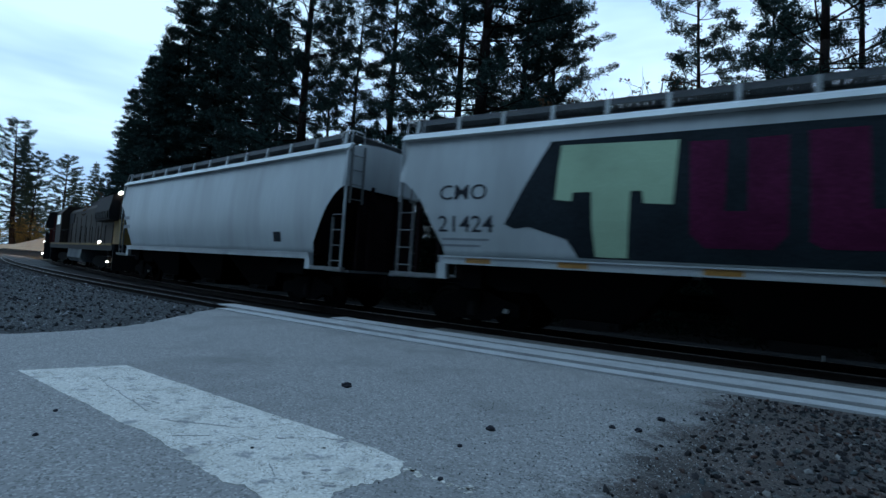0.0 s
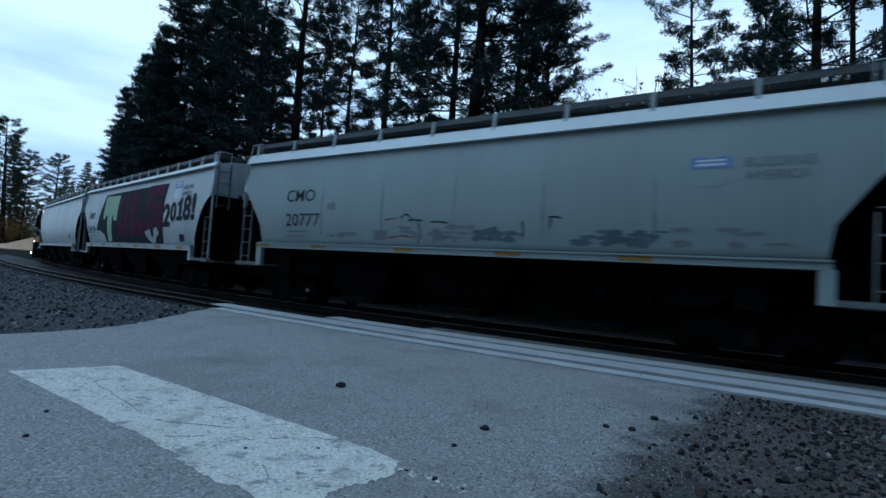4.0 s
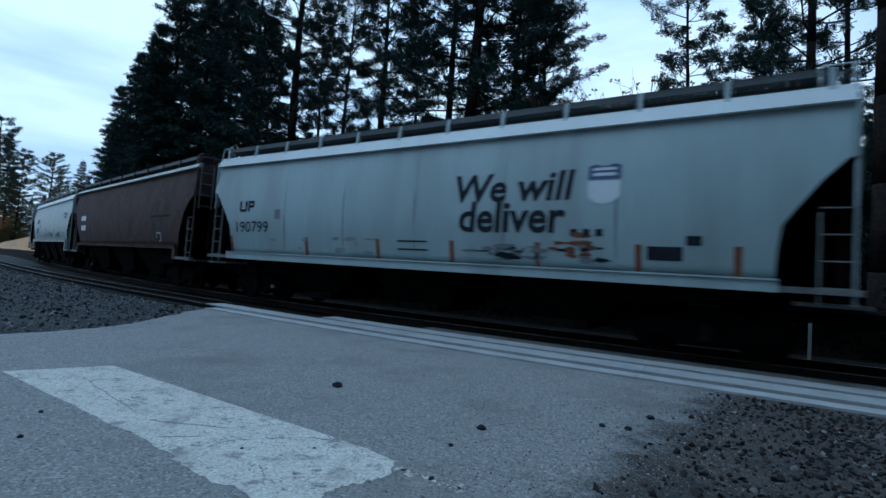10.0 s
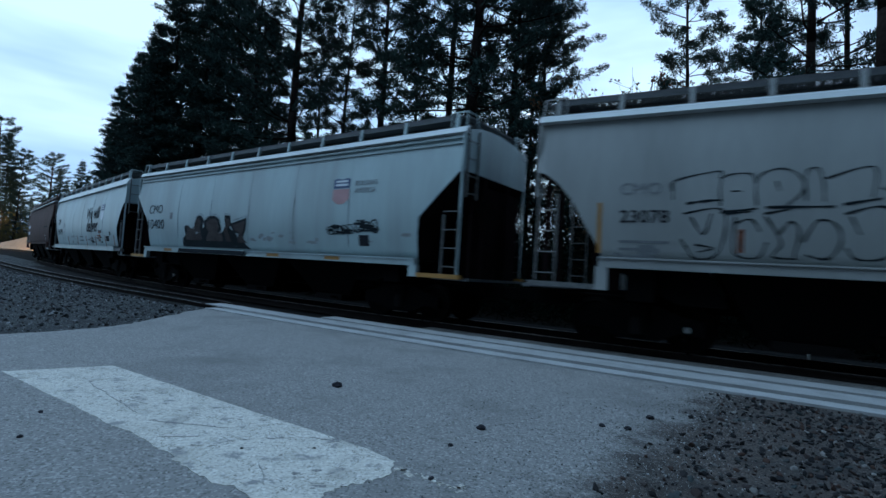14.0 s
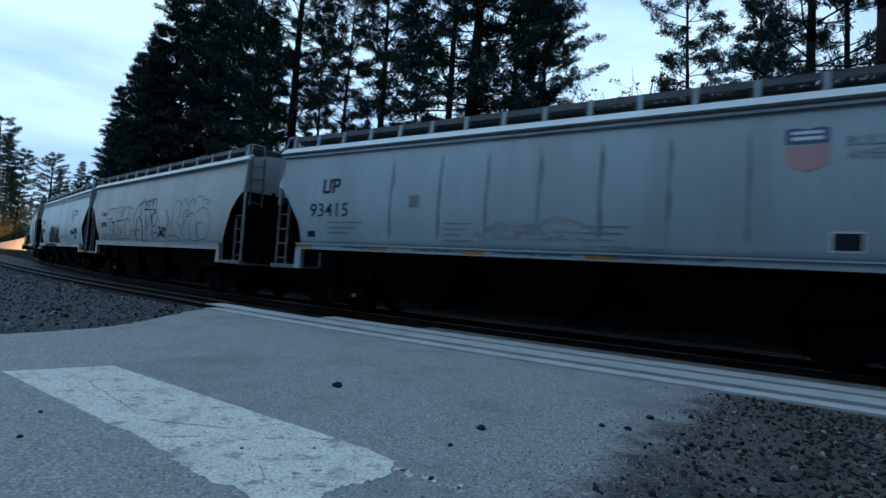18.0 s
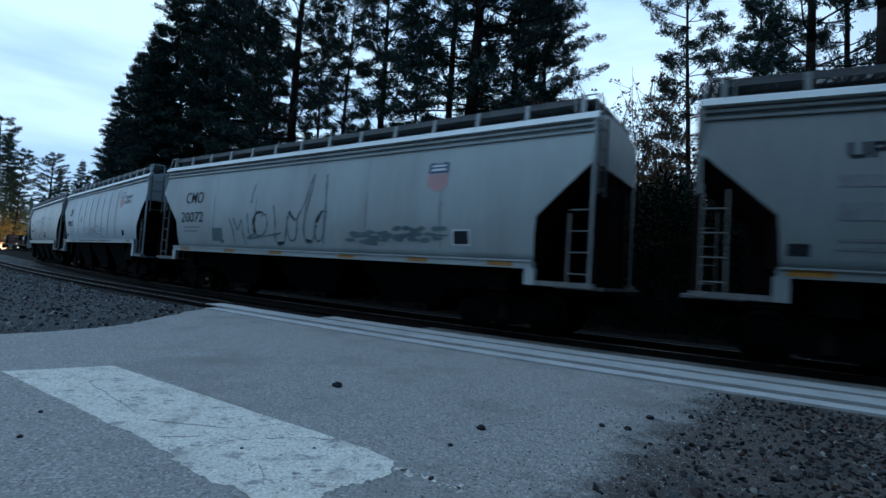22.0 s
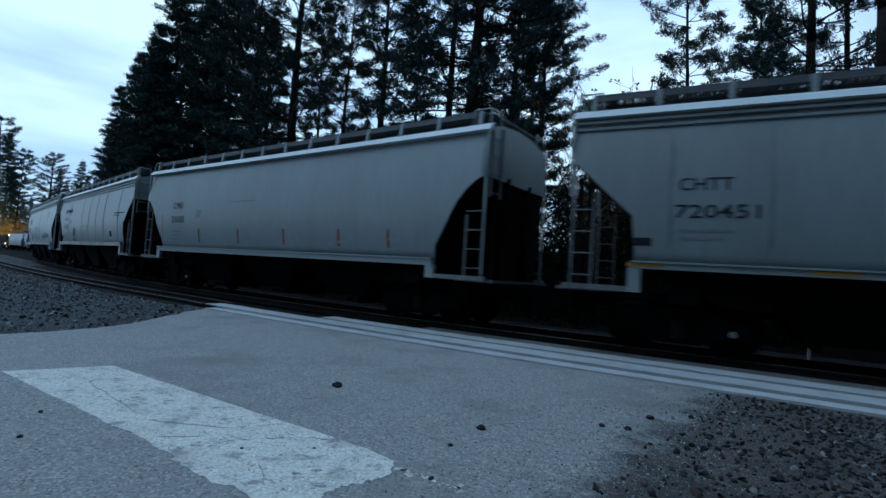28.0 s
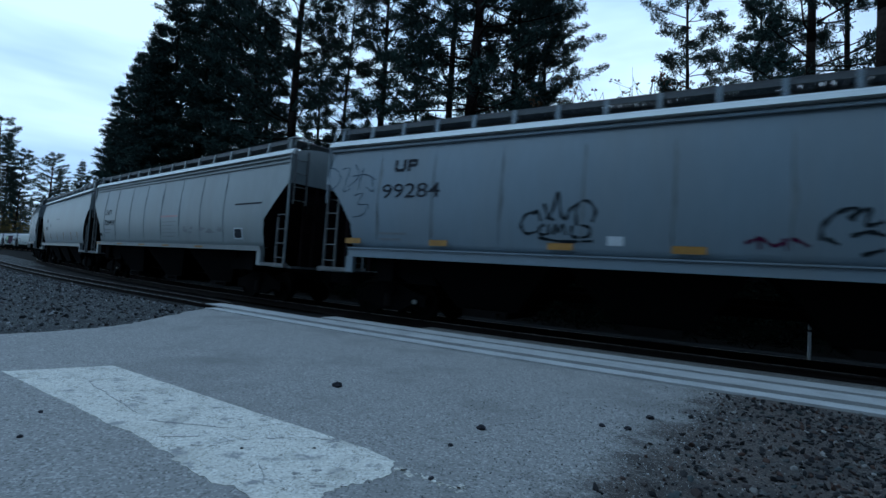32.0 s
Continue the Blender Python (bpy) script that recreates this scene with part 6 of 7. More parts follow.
    line(car, half, [(11.28, 1.9), (11.55, 2.01)], 0.08, M_TAGDARK, "black graffiti tag")
    line(car, half, [(9.73, 2.05), (9.94, 2.14), (10.15, 2.02), (10.38, 2.14), (10.62, 2.02)], 0.07, M_TAGPLUM, "dark plum graffiti tag")
    line(car, half, [(9.91, 2.18), (9.95, 1.96)], 0.07, M_TAGPLUM, "dark plum graffiti tag")
    line(car, half, [(10.27, 2.15), (10.33, 1.94)], 0.07, M_TAGPLUM, "dark plum graffiti tag")
    block(car, half, 7.45, 7.75, 1.95, 2.13, M_PALE, "placard", "small white placard")
    for a, b in ((0.85, 1.35), (3.42, 3.9), (6.28, 6.8), (8.6, 9.16), (11.6, 12.2)):
        block(car, half, a, b, 1.83, 1.97, M_REFLECT, "reflector")


M_SMEAR = mat("faded_smear", (0.23, 0.24, 0.24), 0.7, spots=0.3, scale=20, fine=40)
M_GREEN2 = mat("teal_spray_paint", (0.03, 0.055, 0.06), 0.5, spots=0.3)
M_TAGBLUE = mat("blue_grey_marker_paint", (0.07, 0.10, 0.13), 0.5, spots=0.3)
M_TAGBROWN = mat("grey_brown_spray_paint", (0.062, 0.052, 0.050), 0.5, spots=0.4, scale=14, fine=20)
M_BROWNRED = mat("rust_red_bloom", (0.075, 0.028, 0.024), 0.85, spots=0.4, scale=14, fine=12)
M_BROWNDARK = mat("dark_brown_stain", (0.052, 0.028, 0.026), 0.85, spots=0.4, scale=14, fine=12)
M_ORANGE = mat("orange_rust", (0.13, 0.05, 0.018), 0.85, spots=0.4, scale=30, fine=30)
M_TAGTEAL = mat("teal_marker_paint", (0.10, 0.14, 0.15), 0.5, spots=0.3)

for _m in (M_TAGDARK, M_TAGPLUM, M_TAGMINT, M_TAGTEAL, M_TAGBLUE, M_TAGBROWN, M_GREEN2, M_LETTER):
    _b = _m.node_tree.nodes["Principled BSDF"]
    _b.inputs["Roughness"].default_value, _b.inputs["Specular IOR Level"].default_value = 0.75, 0.08

CARS = [
    dict(front=19.2, rear=2.69, kind="round", sill=(1.38, 1.55), paint=M_WHITE, label="grey-white covered hopper car with rounded end cutouts", marks=marks_plain, bracket=1.3),
    dict(front=1.04, rear=-15.49, kind="round", sill=(1.44, 1.62), paint=M_WHITE, label="light grey hopper car sprayed with large coloured graffiti", marks=marks_tuls, amber=(2.3, 4.4, 7.0, 9.4, 12.0, 14.2), bracket=1.15),
    dict(front=-17.25, rear=-33.12, kind="plain", sill=(1.64, 1.80), paint=M_GREEN, label="pale green-grey covered hopper car, stained along its foot", marks=marks_20777, amber=(1.2, 3.6, 6.6, 9.4, 12.0), eave=0.25, bracket=1.6),
    dict(front=-34.73, rear=-51.58, kind="round", sill=(1.47, 1.61), paint=M_BROWN, label="rust-brown covered hopper car with painted-over blocks", marks=marks_brown, bracket=1.7, trim=M_BROWN, eave_paint=M_BEIGE),
    dict(front=-52.79, rear=-69.54, kind="plain", sill=(1.25, 1.47), step_z=1.31, paint=M_TEAL, label="light grey hopper car with a bold black slogan", marks=marks_deliver, eave=0.25, bracket=1.4),
    dict(front=-71.13, rear=-87.57, kind="wide", sill=(1.35, 1.52), paint=M_TEAL, label="light grey hopper car with dark graffiti and yellow steps", marks=marks_10400, bracket=1.5, plank=0.95, amber=(3.12, 6.5, 9.75, 12.4), step=M_REFLECT),
    dict(front=-89.1, rear=-104.5, kind="round", sill=(1.52, 1.72), paint=M_BEIGE, label="dusty beige hopper car with outlined graffiti", marks=marks_scribbled),
    dict(front=-106.05, rear=-122.1, kind="plain", sill=(1.64, 1.80), paint=M_SLATE, label="blue-grey ribbed hopper car with amber reflectors", marks=marks_93415, ribs=(4.13, 5.56, 6.79, 8.01, 9.27, 10.5, 11.75), bracket=0.95, amber=(1.3, 3.9, 6.6, 9.4, 14.3), bands=(4.33,)),
    dict(front=-123.72, rear=-140.43, kind="wide", sill=(1.42, 1.59), paint=M_GREY, label="grey hopper car with thin looping graffiti", marks=marks_20072, amber=(2.0, 4.8, 7.2, 10.2, 12.6, 14.8)),
    dict(front=-141.99, rear=-158.3, kind="wide", sill=(1.49, 1.66), paint=M_DULL, label="dull grey hopper car with a black looping scrawl", marks=marks_100025, ribs=(3.3, 6.69, 8.4, 10.0, 11.6, 14.2), amber=(1.6, 4.6, 7.4, 9.6, 12.0, 14.8)),
    dict(front=-159.9, rear=-175.86, kind="round", sill=(1.38, 1.55), paint=M_DULL, label="dusty grey hopper car with stained posts", marks=marks_33),
    dict(front=-177.5, rear=-194.71, kind="wide", sill=(1.53, 1.67), paint=M_DULL, label="dusty grey ribbed hopper car with faded stencils", marks=marks_chtt, ribs=(1.75, 3.28, 5.06, 6.69, 8.42, 10.1, 11.8, 13.5), amber=(1.4, 4.2, 6.8, 9.2, 12.0)),
    dict(front=-196.07, rear=-212.6, kind="plain", sill=(1.49, 1.73), paint=M_BLUE, label="blue-grey ribbed hopper car with black graffiti tags", marks=marks_99284, ribs=(1.77, 3.37, 5.12, 6.91, 8.56, 10.34, 12.1, 13.8), bracket=1.0, bands=(4.33,)),
]
for _spec in CARS:
    hopper(_spec)
# ---- locomotives ----
M_YELLOW = paint("dull_yellow_engine_paint", (0.19, 0.125, 0.040), dirt=(0.05, 0.036, 0.024), amount=0.4)
M_ENGBROWN = paint("sooty_brown_engine_paint", (0.034, 0.024, 0.018), dirt=(0.010, 0.009, 0.008), amount=0.4)
M_ENGGREY = paint("dark_grey_engine_paint", (0.012, 0.012, 0.013), dirt=(0.006, 0.006, 0.006), amount=0.25)
M_RED = paint("dull_red_engine_paint", (0.060, 0.012, 0.010), dirt=(0.02, 0.010, 0.010), amount=0.3)
M_ENGDARK = paint("near_black_engine_paint", (0.010, 0.010, 0.011), dirt=(0.005, 0.005, 0.005), amount=0.25)
M_LAMP_WARM = mat("lit_headlamp", (1.0, 0.60, 0.28), emit=600000.0)
M_LAMP_DITCH = mat("lit_ditch_lamp", (1.0, 0.66, 0.36), emit=50000.0)
M_LAMP = mat("lit_small_lamp", (1.0, 0.93, 0.8), emit=14.0)
M_TANK = paint("silver_grey_fuel_tank", (0.06, 0.07, 0.075), amount=0.25)
for _m in (M_YELLOW, M_ENGBROWN, M_ENGGREY, M_RED, M_ENGDARK, M_TANK):
    _b = _m.node_tree.nodes["Principled BSDF"]
    _b.inputs["Roughness"].default_value, _b.inputs["Specular IOR Level"].default_value = 0.7, 0.12
M_CABGLASS = mat("dark_cab_glass", (0.015, 0.018, 0.02), 0.1, spots=0.05)


def engine_truck(parent, x):
    t = part("truck", Shape().box(-0.3, 0.3, -1.1, 1.1, 0.55, 0.9, 0.05), M_BLACK, parent, "black three-axle truck")
    t.matrix_basis = pose(x, 0, 0)
    for sy in (1, -1):
        ring = [(-2.3, 0.4), (-2.3, 0.75), (-1.2, 0.95), (1.2, 0.95), (2.3, 0.75), (2.3, 0.4), (1.4, 0.45), (0.9, 0.3), (-0.9, 0.3), (-1.4, 0.45)]
        part("side_frame", Shape().prism(ring, sy * 1.08 - 0.08, sy * 1.08 + 0.08, "y"), M_BLACK, t)
    for dx in (-1.85, 0.0, 1.85):
        part("wheelset", WHEELSET, None, t, at=pose(dx, 0, 0.46))
    return t


def engine(front, rear, body, roof, label, lit_front):
    half = (front - rear) / 2
    car = thing("locomotive", label, "locomotive", "engines of the train")
    part("underframe", Shape().box(-half, half, -1.5, 1.5, 1.25, 1.6, 0.1), M_ENGDARK, car)
    part("fuel_tank", Shape().prism([(-1.3, 0.45), (1.3, 0.45), (1.5, 0.7), (1.45, 1.25), (-1.45, 1.25), (-1.5, 0.7)], -2.6, 2.4, "x"), M_TANK, car, "dull silver fuel tank")
    hood = [(-1.0, 1.6), (1.0, 1.6), (1.0, 3.9), (0.8, 4.15), (-0.8, 4.15), (-1.0, 3.9)]
    part("hood", Shape().prism(hood, -half + 1.3, half - 4.6, "x"), body, car)
    wide = [(-1.45, 2.9), (1.45, 2.9), (1.5, 3.4), (1.35, 4.25), (-1.35, 4.25), (-1.5, 3.4)]
    part("rear_hood", Shape().box(-half + 0.6, -half + 2.6, -1.02, 1.02, 1.6, 2.95, 0.1), M_YELLOW if body is M_ENGBROWN else body, car)
    part("radiator_housing", Shape().prism(wide, -half + 1.6, -half + 5.2, "x"), roof, car)
    g = Shape()
    for x in np.linspace(-half + 2.0, -half + 4.8, 3):
        g.tube((x, 0, 4.2), (x, 0, 4.42), 0.5, 14)
    part("roof_fan", g, M_ENGDARK, car)
    for x in np.linspace(-half + 6.2, half - 5.6, 7):
        for sy in (1, -1):
            part("hood_door", Shape().box(x - 0.55, x + 0.55, *sorted((sy * 1.0, sy * 1.025)), 1.75, 3.5), body, car)
    for x in np.linspace(-half + 1.9, -half + 4.9, 9):
        for sy in (1, -1):
            part("radiator_louvre", Shape().box(x - 0.12, x + 0.10, *sorted((sy * 1.46, sy * 1.53)), 3.0, 3.38), M_ENGDARK, car)
    for sy in (1, -1):
        part("air_intake", Shape().box(half - 6.9, half - 5.0, *sorted((sy * 0.98, sy * 1.06)), 3.1, 3.8), M_ENGDARK, car)
        part("walkway_edge", Shape().box(-half + 0.2, half - 0.4, *sorted((sy * 1.44, sy * 1.53)), 1.52, 1.64), M_YELLOW, car, "worn yellow walkway edge")
    part("horn", Shape().tube((half - 3.6, 0.5, 4.45), (half - 3.2, 0.5, 4.62), 0.05, 8, 0.1), M_STEEL, car)
    part("exhaust_housing", Shape().box(-1.2, 1.0, -0.6, 0.6, 4.15, 4.5, 0.1), roof, car)
    cab = [(-1.5, 1.6), (1.5, 1.6), (1.5, 3.9), (1.1, 4.45), (-1.1, 4.45), (-1.5, 3.9)]
    part("cab", Shape().prism(cab, half - 4.6, half - 2.2, "x"), body, car)
    part("nose", Shape().prism([(-1.2, 1.6), (1.2, 1.6), (1.2, 2.75), (1.0, 2.95), (-1.0, 2.95), (-1.2, 2.75)], half - 2.2, half - 0.7, "x"), body, car)
    for sy in (1, -1):
        part("cab_window", Shape().box(half - 4.2, half - 2.7, *sorted((sy * 1.5, sy * 1.51)), 3.05, 3.75), M_CABGLASS, car)
        g = Shape()
        for x in np.arange(-half + 0.4, half - 0.3, 1.75):
            g.tube((x, sy * 1.46, 1.6), (x, sy * 1.46, 2.6), 0.018, 5)
        g.tube((-half + 0.4, sy * 1.46, 2.6), (half - 0.6, sy * 1.46, 2.6), 0.018, 5)
        part("handrail", g, M_ENGGREY, car, "dark handrail")
        for e in (1, -1):
            g = Shape()
            for i in range(4):
                g.box(*sorted((e * (half - 0.1), e * (half - 0.75))), *sorted((sy * 1.1, sy * 1.5)), 0.35 + i * 0.3, 0.39 + i * 0.3)
            g.box(*sorted((e * (half - 0.75), e * (half - 0.8))), *sorted((sy * 1.1, sy * 1.5)), 0.3, 1.6)
            part("steps", g, M_ENGDARK, car)
    for e in (1, -1):
        g = Shape().box(*sorted((e * (half - 0.1), e * (half + 0.45))), -0.2, 0.2, 0.7, 1.0)
        part("coupler", g, M_BLACK, car)
        part("pilot", Shape().box(*sorted((e * (half - 0.12), e * half)), -1.45, 1.45, 0.25, 1.3), M_ENGDARK, car)
    if not lit_front:
        part("rear_lamp", Shape().tube((-half + 1.62, 1.05, 4.36), (-half + 1.42, 1.05, 4.36), 0.09, 10), M_LAMP, car, "small lit lamp")
    part("step_lamp", Shape().tube((-half + 2.94, 1.50, 1.72), (-half + 2.94, 1.60, 1.66), 0.06, 8), M_LAMP, car, "small lit lamp")
    part("step_lamp", Shape().tube((-half + 0.5, 1.52, 0.72), (-half + 0.5, 1.60, 0.66), 0.055, 8), M_LAMP, car, "small lit lamp")
    if lit_front:
        for y, z in ((0.15, 3.0), (-0.15, 3.0), (0.95, 1.75), (-0.95, 1.75)):
            g = Shape().tube((half - 0.62, y, z), (half - 0.60, y, z), 0.11, 12)
            part("headlamp", g, M_LAMP_WARM if z > 2 else M_LAMP_DITCH, car, "bright headlamp")
            ring = Shape().tube((half - 0.72, y, z), (half - 0.64, y, z), 0.13, 12)
            for i in range(12):
                a, b = i * math.tau / 12, (i + 1) * math.tau / 12
                ring.add([(half - 0.65, y + 0.13 * math.cos(a), z + 0.13 * math.sin(a)), (half - 0.65, y + 0.13 * math.cos(b), z + 0.13 * math.sin(b)),
                          (half - 0.24, y + 0.13 * math.cos(b), z + 0.13 * math.sin(b)), (half - 0.24, y + 0.13 * math.cos(a), z + 0.13 * math.sin(a))], [(0, 1, 2, 3)])
            part("lamp_hood", ring, M_ENGDARK, car)
    trucks = [engine_truck(car, half - 4.2), engine_truck(car, -half + 4.2)]
    TRAIN.append((car, trucks, (front + rear) / 2, half - 4.2))


engine(42.6, 20.7, M_ENGBROWN, M_ENGGREY, "sooty brown diesel locomotive with a yellow rear and lit lamps", False)
engine(65.3, 43.4, M_RED, M_ENGDARK, "dark red diesel locomotive with headlamps lit", True)


# ---- trees ----
M_NEEDLE = island_mat("pine_needles", (0.006, 0.018, 0.017), (0.028, 0.058, 0.048), 0.8)
M_NEEDLE_FIR = island_mat("fir_needles", (0.007, 0.020, 0.019), (0.032, 0.062, 0.050), 0.8)
M_RUSSET = island_mat("russet_leaves", (0.05, 0.028, 0.016), (0.13, 0.075, 0.035), 0.85)
M_OLIVE = island_mat("yellow_olive_leaves", (0.07, 0.06, 0.02), (0.24, 0.19, 0.05), 0.85)
# leaves far darker than real ones, to carry the shade behind the train
M_BRUSH = island_mat("shade_dark_undergrowth", (0.0015, 0.003, 0.0025), (0.005, 0.008, 0.006), 0.95)
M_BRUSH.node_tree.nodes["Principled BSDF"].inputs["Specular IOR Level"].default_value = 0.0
M_TWIG = mat("bare_twig_bark", (0.06, 0.05, 0.045), 0.9, spots=0.3)


class Leafage:
    """Blades gathered into one mesh."""

    def __init__(self):
        self.v, self.f = [], []

    def tuft(self, rnd, c, r, blades, wide):
        for _ in range(blades):
            d = Vector((rnd.gauss(0, 1), rnd.gauss(0, 1), rnd.gauss(0.25, 0.9)))
            d.normalize()
            side = d.cross(Vector((rnd.gauss(0, 1), rnd.gauss(0, 1), rnd.gauss(0, 1))))
            if side.length < 1e-3:
                continue
            side = side.normalized() * wide
            o = len(self.v)
            a, b = c + d * (r * 0.08), c + d * (r * rnd.uniform(0.65, 1.1))
            self.v += [tuple(a - side * 0.4), tuple(b - side), tuple(b + side)]
            self.f.append((o, o + 1, o + 2))

    def mesh(self, name, m, smooth=False):
        me = bpy.data.meshes.new(name)
        me.from_pydata(self.v, [], self.f)
        me.materials.append(m)
        me.update()
        return me


def conifer(kind, seed):
    """A 20 m conifer: bent tapered trunk, limbs in loose whorls, tufts of needles along their outer part."""
    rnd = random.Random(seed)
    H = 20.0
    trunk, limbs, crown = Shape(), Shape(), Leafage()
    start, count, reach, droop = {"tall": (0.15, 105, 3.2, 0.15), "thin": (0.14, 85, 2.3, 0.05), "fir": (0.03, 150, 2.9, -0.25), "bare": (0.40, 60, 3.2, 0.1), "sparse": (0.13, 64, 3.6, 0.1)}[kind]
    r0 = {"tall": 0.30, "thin": 0.17, "fir": 0.2, "bare": 0.30, "sparse": 0.27}[kind]
    lean = [Vector((0, 0, 0))]
    d = Vector((rnd.gauss(0, 0.012), rnd.gauss(0, 0.012)))
    for i in range(12):
        p = lean[-1]
        d += Vector((rnd.gauss(0, 0.008), rnd.gauss(0, 0.008)))
        lean.append(Vector((p.x + d.x * H / 12, p.y + d.y * H / 12, p.z + H / 12)))
    for i in range(12):
        f0, f1 = i / 12, (i + 1) / 12
        trunk.tube(lean[i], lean[i + 1], r0 * (1 - f0 * 0.92) * (1.15 if i == 0 else 1), 9, r0 * (1 - f1 * 0.92))
    turn = 0.0
    for i in range(count):
        whorl, per = i // 5, count / 5.0
        f = start + (0.992 - start) * min(1.0, (whorl + rnd.gauss(0.5, 0.16)) / per) ** 0.92
        k = max(0.0, f * 12)
        j = min(int(k), 11)
        p = lean[j].lerp(lean[j + 1], k - j)
        turn += math.tau / 5 + rnd.gauss(0.06, 0.35)
        a = turn
        if kind == "fir":
            ln = reach * (1 - f) ** 0.8 * rnd.choice((rnd.uniform(0.5, 0.95), rnd.uniform(0.8, 1.15), rnd.uniform(1.0, 1.45))) + 0.2
            rise = 0.5 * (f - 0.55) + droop * 0.5
        else:
            g = (f - start) / (1 - start)
            ln = reach * (0.6 + 0.8 * g) * (1 - g) ** 0.55 * 1.35 * rnd.uniform(0.45, 1.2) + 0.3
            rise = -0.18 + 0.62 * g + rnd.uniform(-0.12, 0.15)
        dirv = Vector((math.cos(a), math.sin(a), rise))
        pts = [p]
        for s in range(4):
            dirv = (dirv + Vector((rnd.gauss(0, 0.12), rnd.gauss(0, 0.12), rnd.gauss(0.07 if kind != "fir" else 0.03, 0.06)))).normalized()
            pts.append(pts[-1] + dirv * ln / 4)
        w = 0.011 + 0.009 * ln
        for s in range(4):
            limbs.tube(pts[s], pts[s + 1], w * (1 - s * 0.22), 4, w * (1 - (s + 1) * 0.22))
        bare = kind != "fir" and f < start + 0.12 and rnd.random() < 0.6
        if bare:
            continue
        flat_out = Vector((-math.sin(a), math.cos(a), 0))
        n = int((3.6 if kind != "fir" else 4.6) * ln) + 2
        for q in range(n):
            u = (0.34 if kind != "fir" else 0.2) + 0.7 * (q + rnd.random()) / n
            k2 = min(u, 1.0) * 4
            j2 = min(int(k2), 3)
            c = pts[j2].lerp(pts[j2 + 1], k2 - j2)
            fan = 0.34 * ln * (1.12 - u) * rnd.uniform(-1, 1)
            e = c + flat_out * fan + dirv * abs(fan) * 0.6 + Vector((0, 0, rnd.gauss(0.03, 0.05)))
            limbs.tube(c, e, 0.007, 3, 0.004)
            for m in range(4):
                at = c.lerp(e, rnd.uniform(0.35, 1.15)) + Vector((rnd.gauss(0, 0.08), rnd.gauss(0, 0.08), rnd.gauss(0.04, 0.06)))
                crown.tuft(rnd, at, rnd.uniform(0.15, 0.27), 12, 0.021)
    crown.tuft(rnd, lean[-1], 0.45, 18, 0.02)
    return trunk.mesh("trunk", M_BARK, smooth=True), limbs.mesh("branchwork", M_BARK), crown.mesh("crown", M_NEEDLE_FIR if kind == "fir" else M_NEEDLE)


GROVE = {"tall": [conifer("tall", s) for s in (1, 2, 3)], "thin": [conifer("thin", s) for s in (4, 5)], "fir": [conifer("fir", s) for s in (6, 7)], "bare": [conifer("bare", 8)], "sparse": [conifer("sparse", s) for s in (9, 10)]}
TREE_LABEL = {"tall": "tall dark green pine with bare lower trunk", "thin": "slender pine with sparse clumped needles", "fir": "dense dark fir with branches near the ground", "bare": "tall pine with a thick bare trunk", "sparse": "tall pine with few gnarled limbs and clumped needles"}


def tree(kind, x, y, height, stout=1.0, group="trees behind the track"):
    rnd = random.Random(int(x * 13 + y * 7))
    trunk, limbs, crown = rnd.choice(GROVE[kind])
    k = height / 20.0
    wide = k * rnd.uniform(0.85, 1.1) * (1.4 if group == "trees by the bend" else 1.3 if group == "distant trees" else 1.0) if height > 12 else k * 1.2
    t = thing("pine_tree" if kind != "fir" else "fir_tree", TREE_LABEL[kind], "tree", group)
    t.matrix_basis = Matrix.Translation((x, y, -0.2)) @ Matrix.Rotation(rnd.uniform(0, 6.28), 4, "Z") @ Matrix.Diagonal((wide, wide, k, 1))
    tr = part("trunk", trunk, None, t)
    tr.matrix_basis = Matrix.Diagonal((stout, stout, 1, 1))
    part("branchwork", limbs, None, t)
    part("crown", crown, None, t)
    return t


PINES = [("tall", -10.3, 31.3, 27.0, 1.0), ("tall", -14.1, 34.2, 26.0, 0.9), ("thin", -7.9, 35.1, 24.0, 1.0), ("tall", -4.7, 32.7, 25.0, 0.9), ("thin", -2.8, 37.9, 24.0, 1.0),
         ("tall", -0.2, 29.0, 27.0, 0.75), ("tall", 0.9, 26.0, 30.0, 1.05), ("tall", 3.5, 30.8, 26.0, 0.7), ("thin", 5.7, 34.4, 24.0, 1.0), ("tall", 6.5, 34.7, 23.0, 0.8), ("thin", -10.9, 40.5, 24.0, 1.0)]
RIGHT = [("thin", 15.35, 30.4, 25.0, 1.0), ("tall", 21.8, 35.9, 24.0, 1.0), ("sparse", 16.1, 21.7, 26.0, 0.9), ("sparse", 21.6, 26.2, 26.0, 0.9), ("bare", 11.75, 13.0, 28.0, 1.05), ("thin", 25.8, 38.1, 24.0, 1.0)]
LEFT = [("thin", -28.0, 48.5, 27.4, 1.0), ("fir", -31.7, 50.9, 24.0, 1.0), ("fir", -18.4, 40.0, 25.6, 1.0), ("fir", -19.3, 37.3, 22.5, 1.0), ("fir", -22.8, 40.0, 24.5, 1.0), ("fir", -23.0, 37.5, 19.7, 1.0), ("fir", -26.2, 40.2, 18.4, 1.0),
        ("fir", -32.2, 47.6, 17.9, 1.0), ("fir", -34.0, 49.4, 15.4, 1.0), ("fir", -35.4, 51.2, 12.2, 1.0), ("tall", -23.5, 48.6, 28.5, 1.0),
        ("fir", -31.0, 51.3, 21.7, 1.0), ("fir", -21.0, 56.2, 29.9, 1.0)]
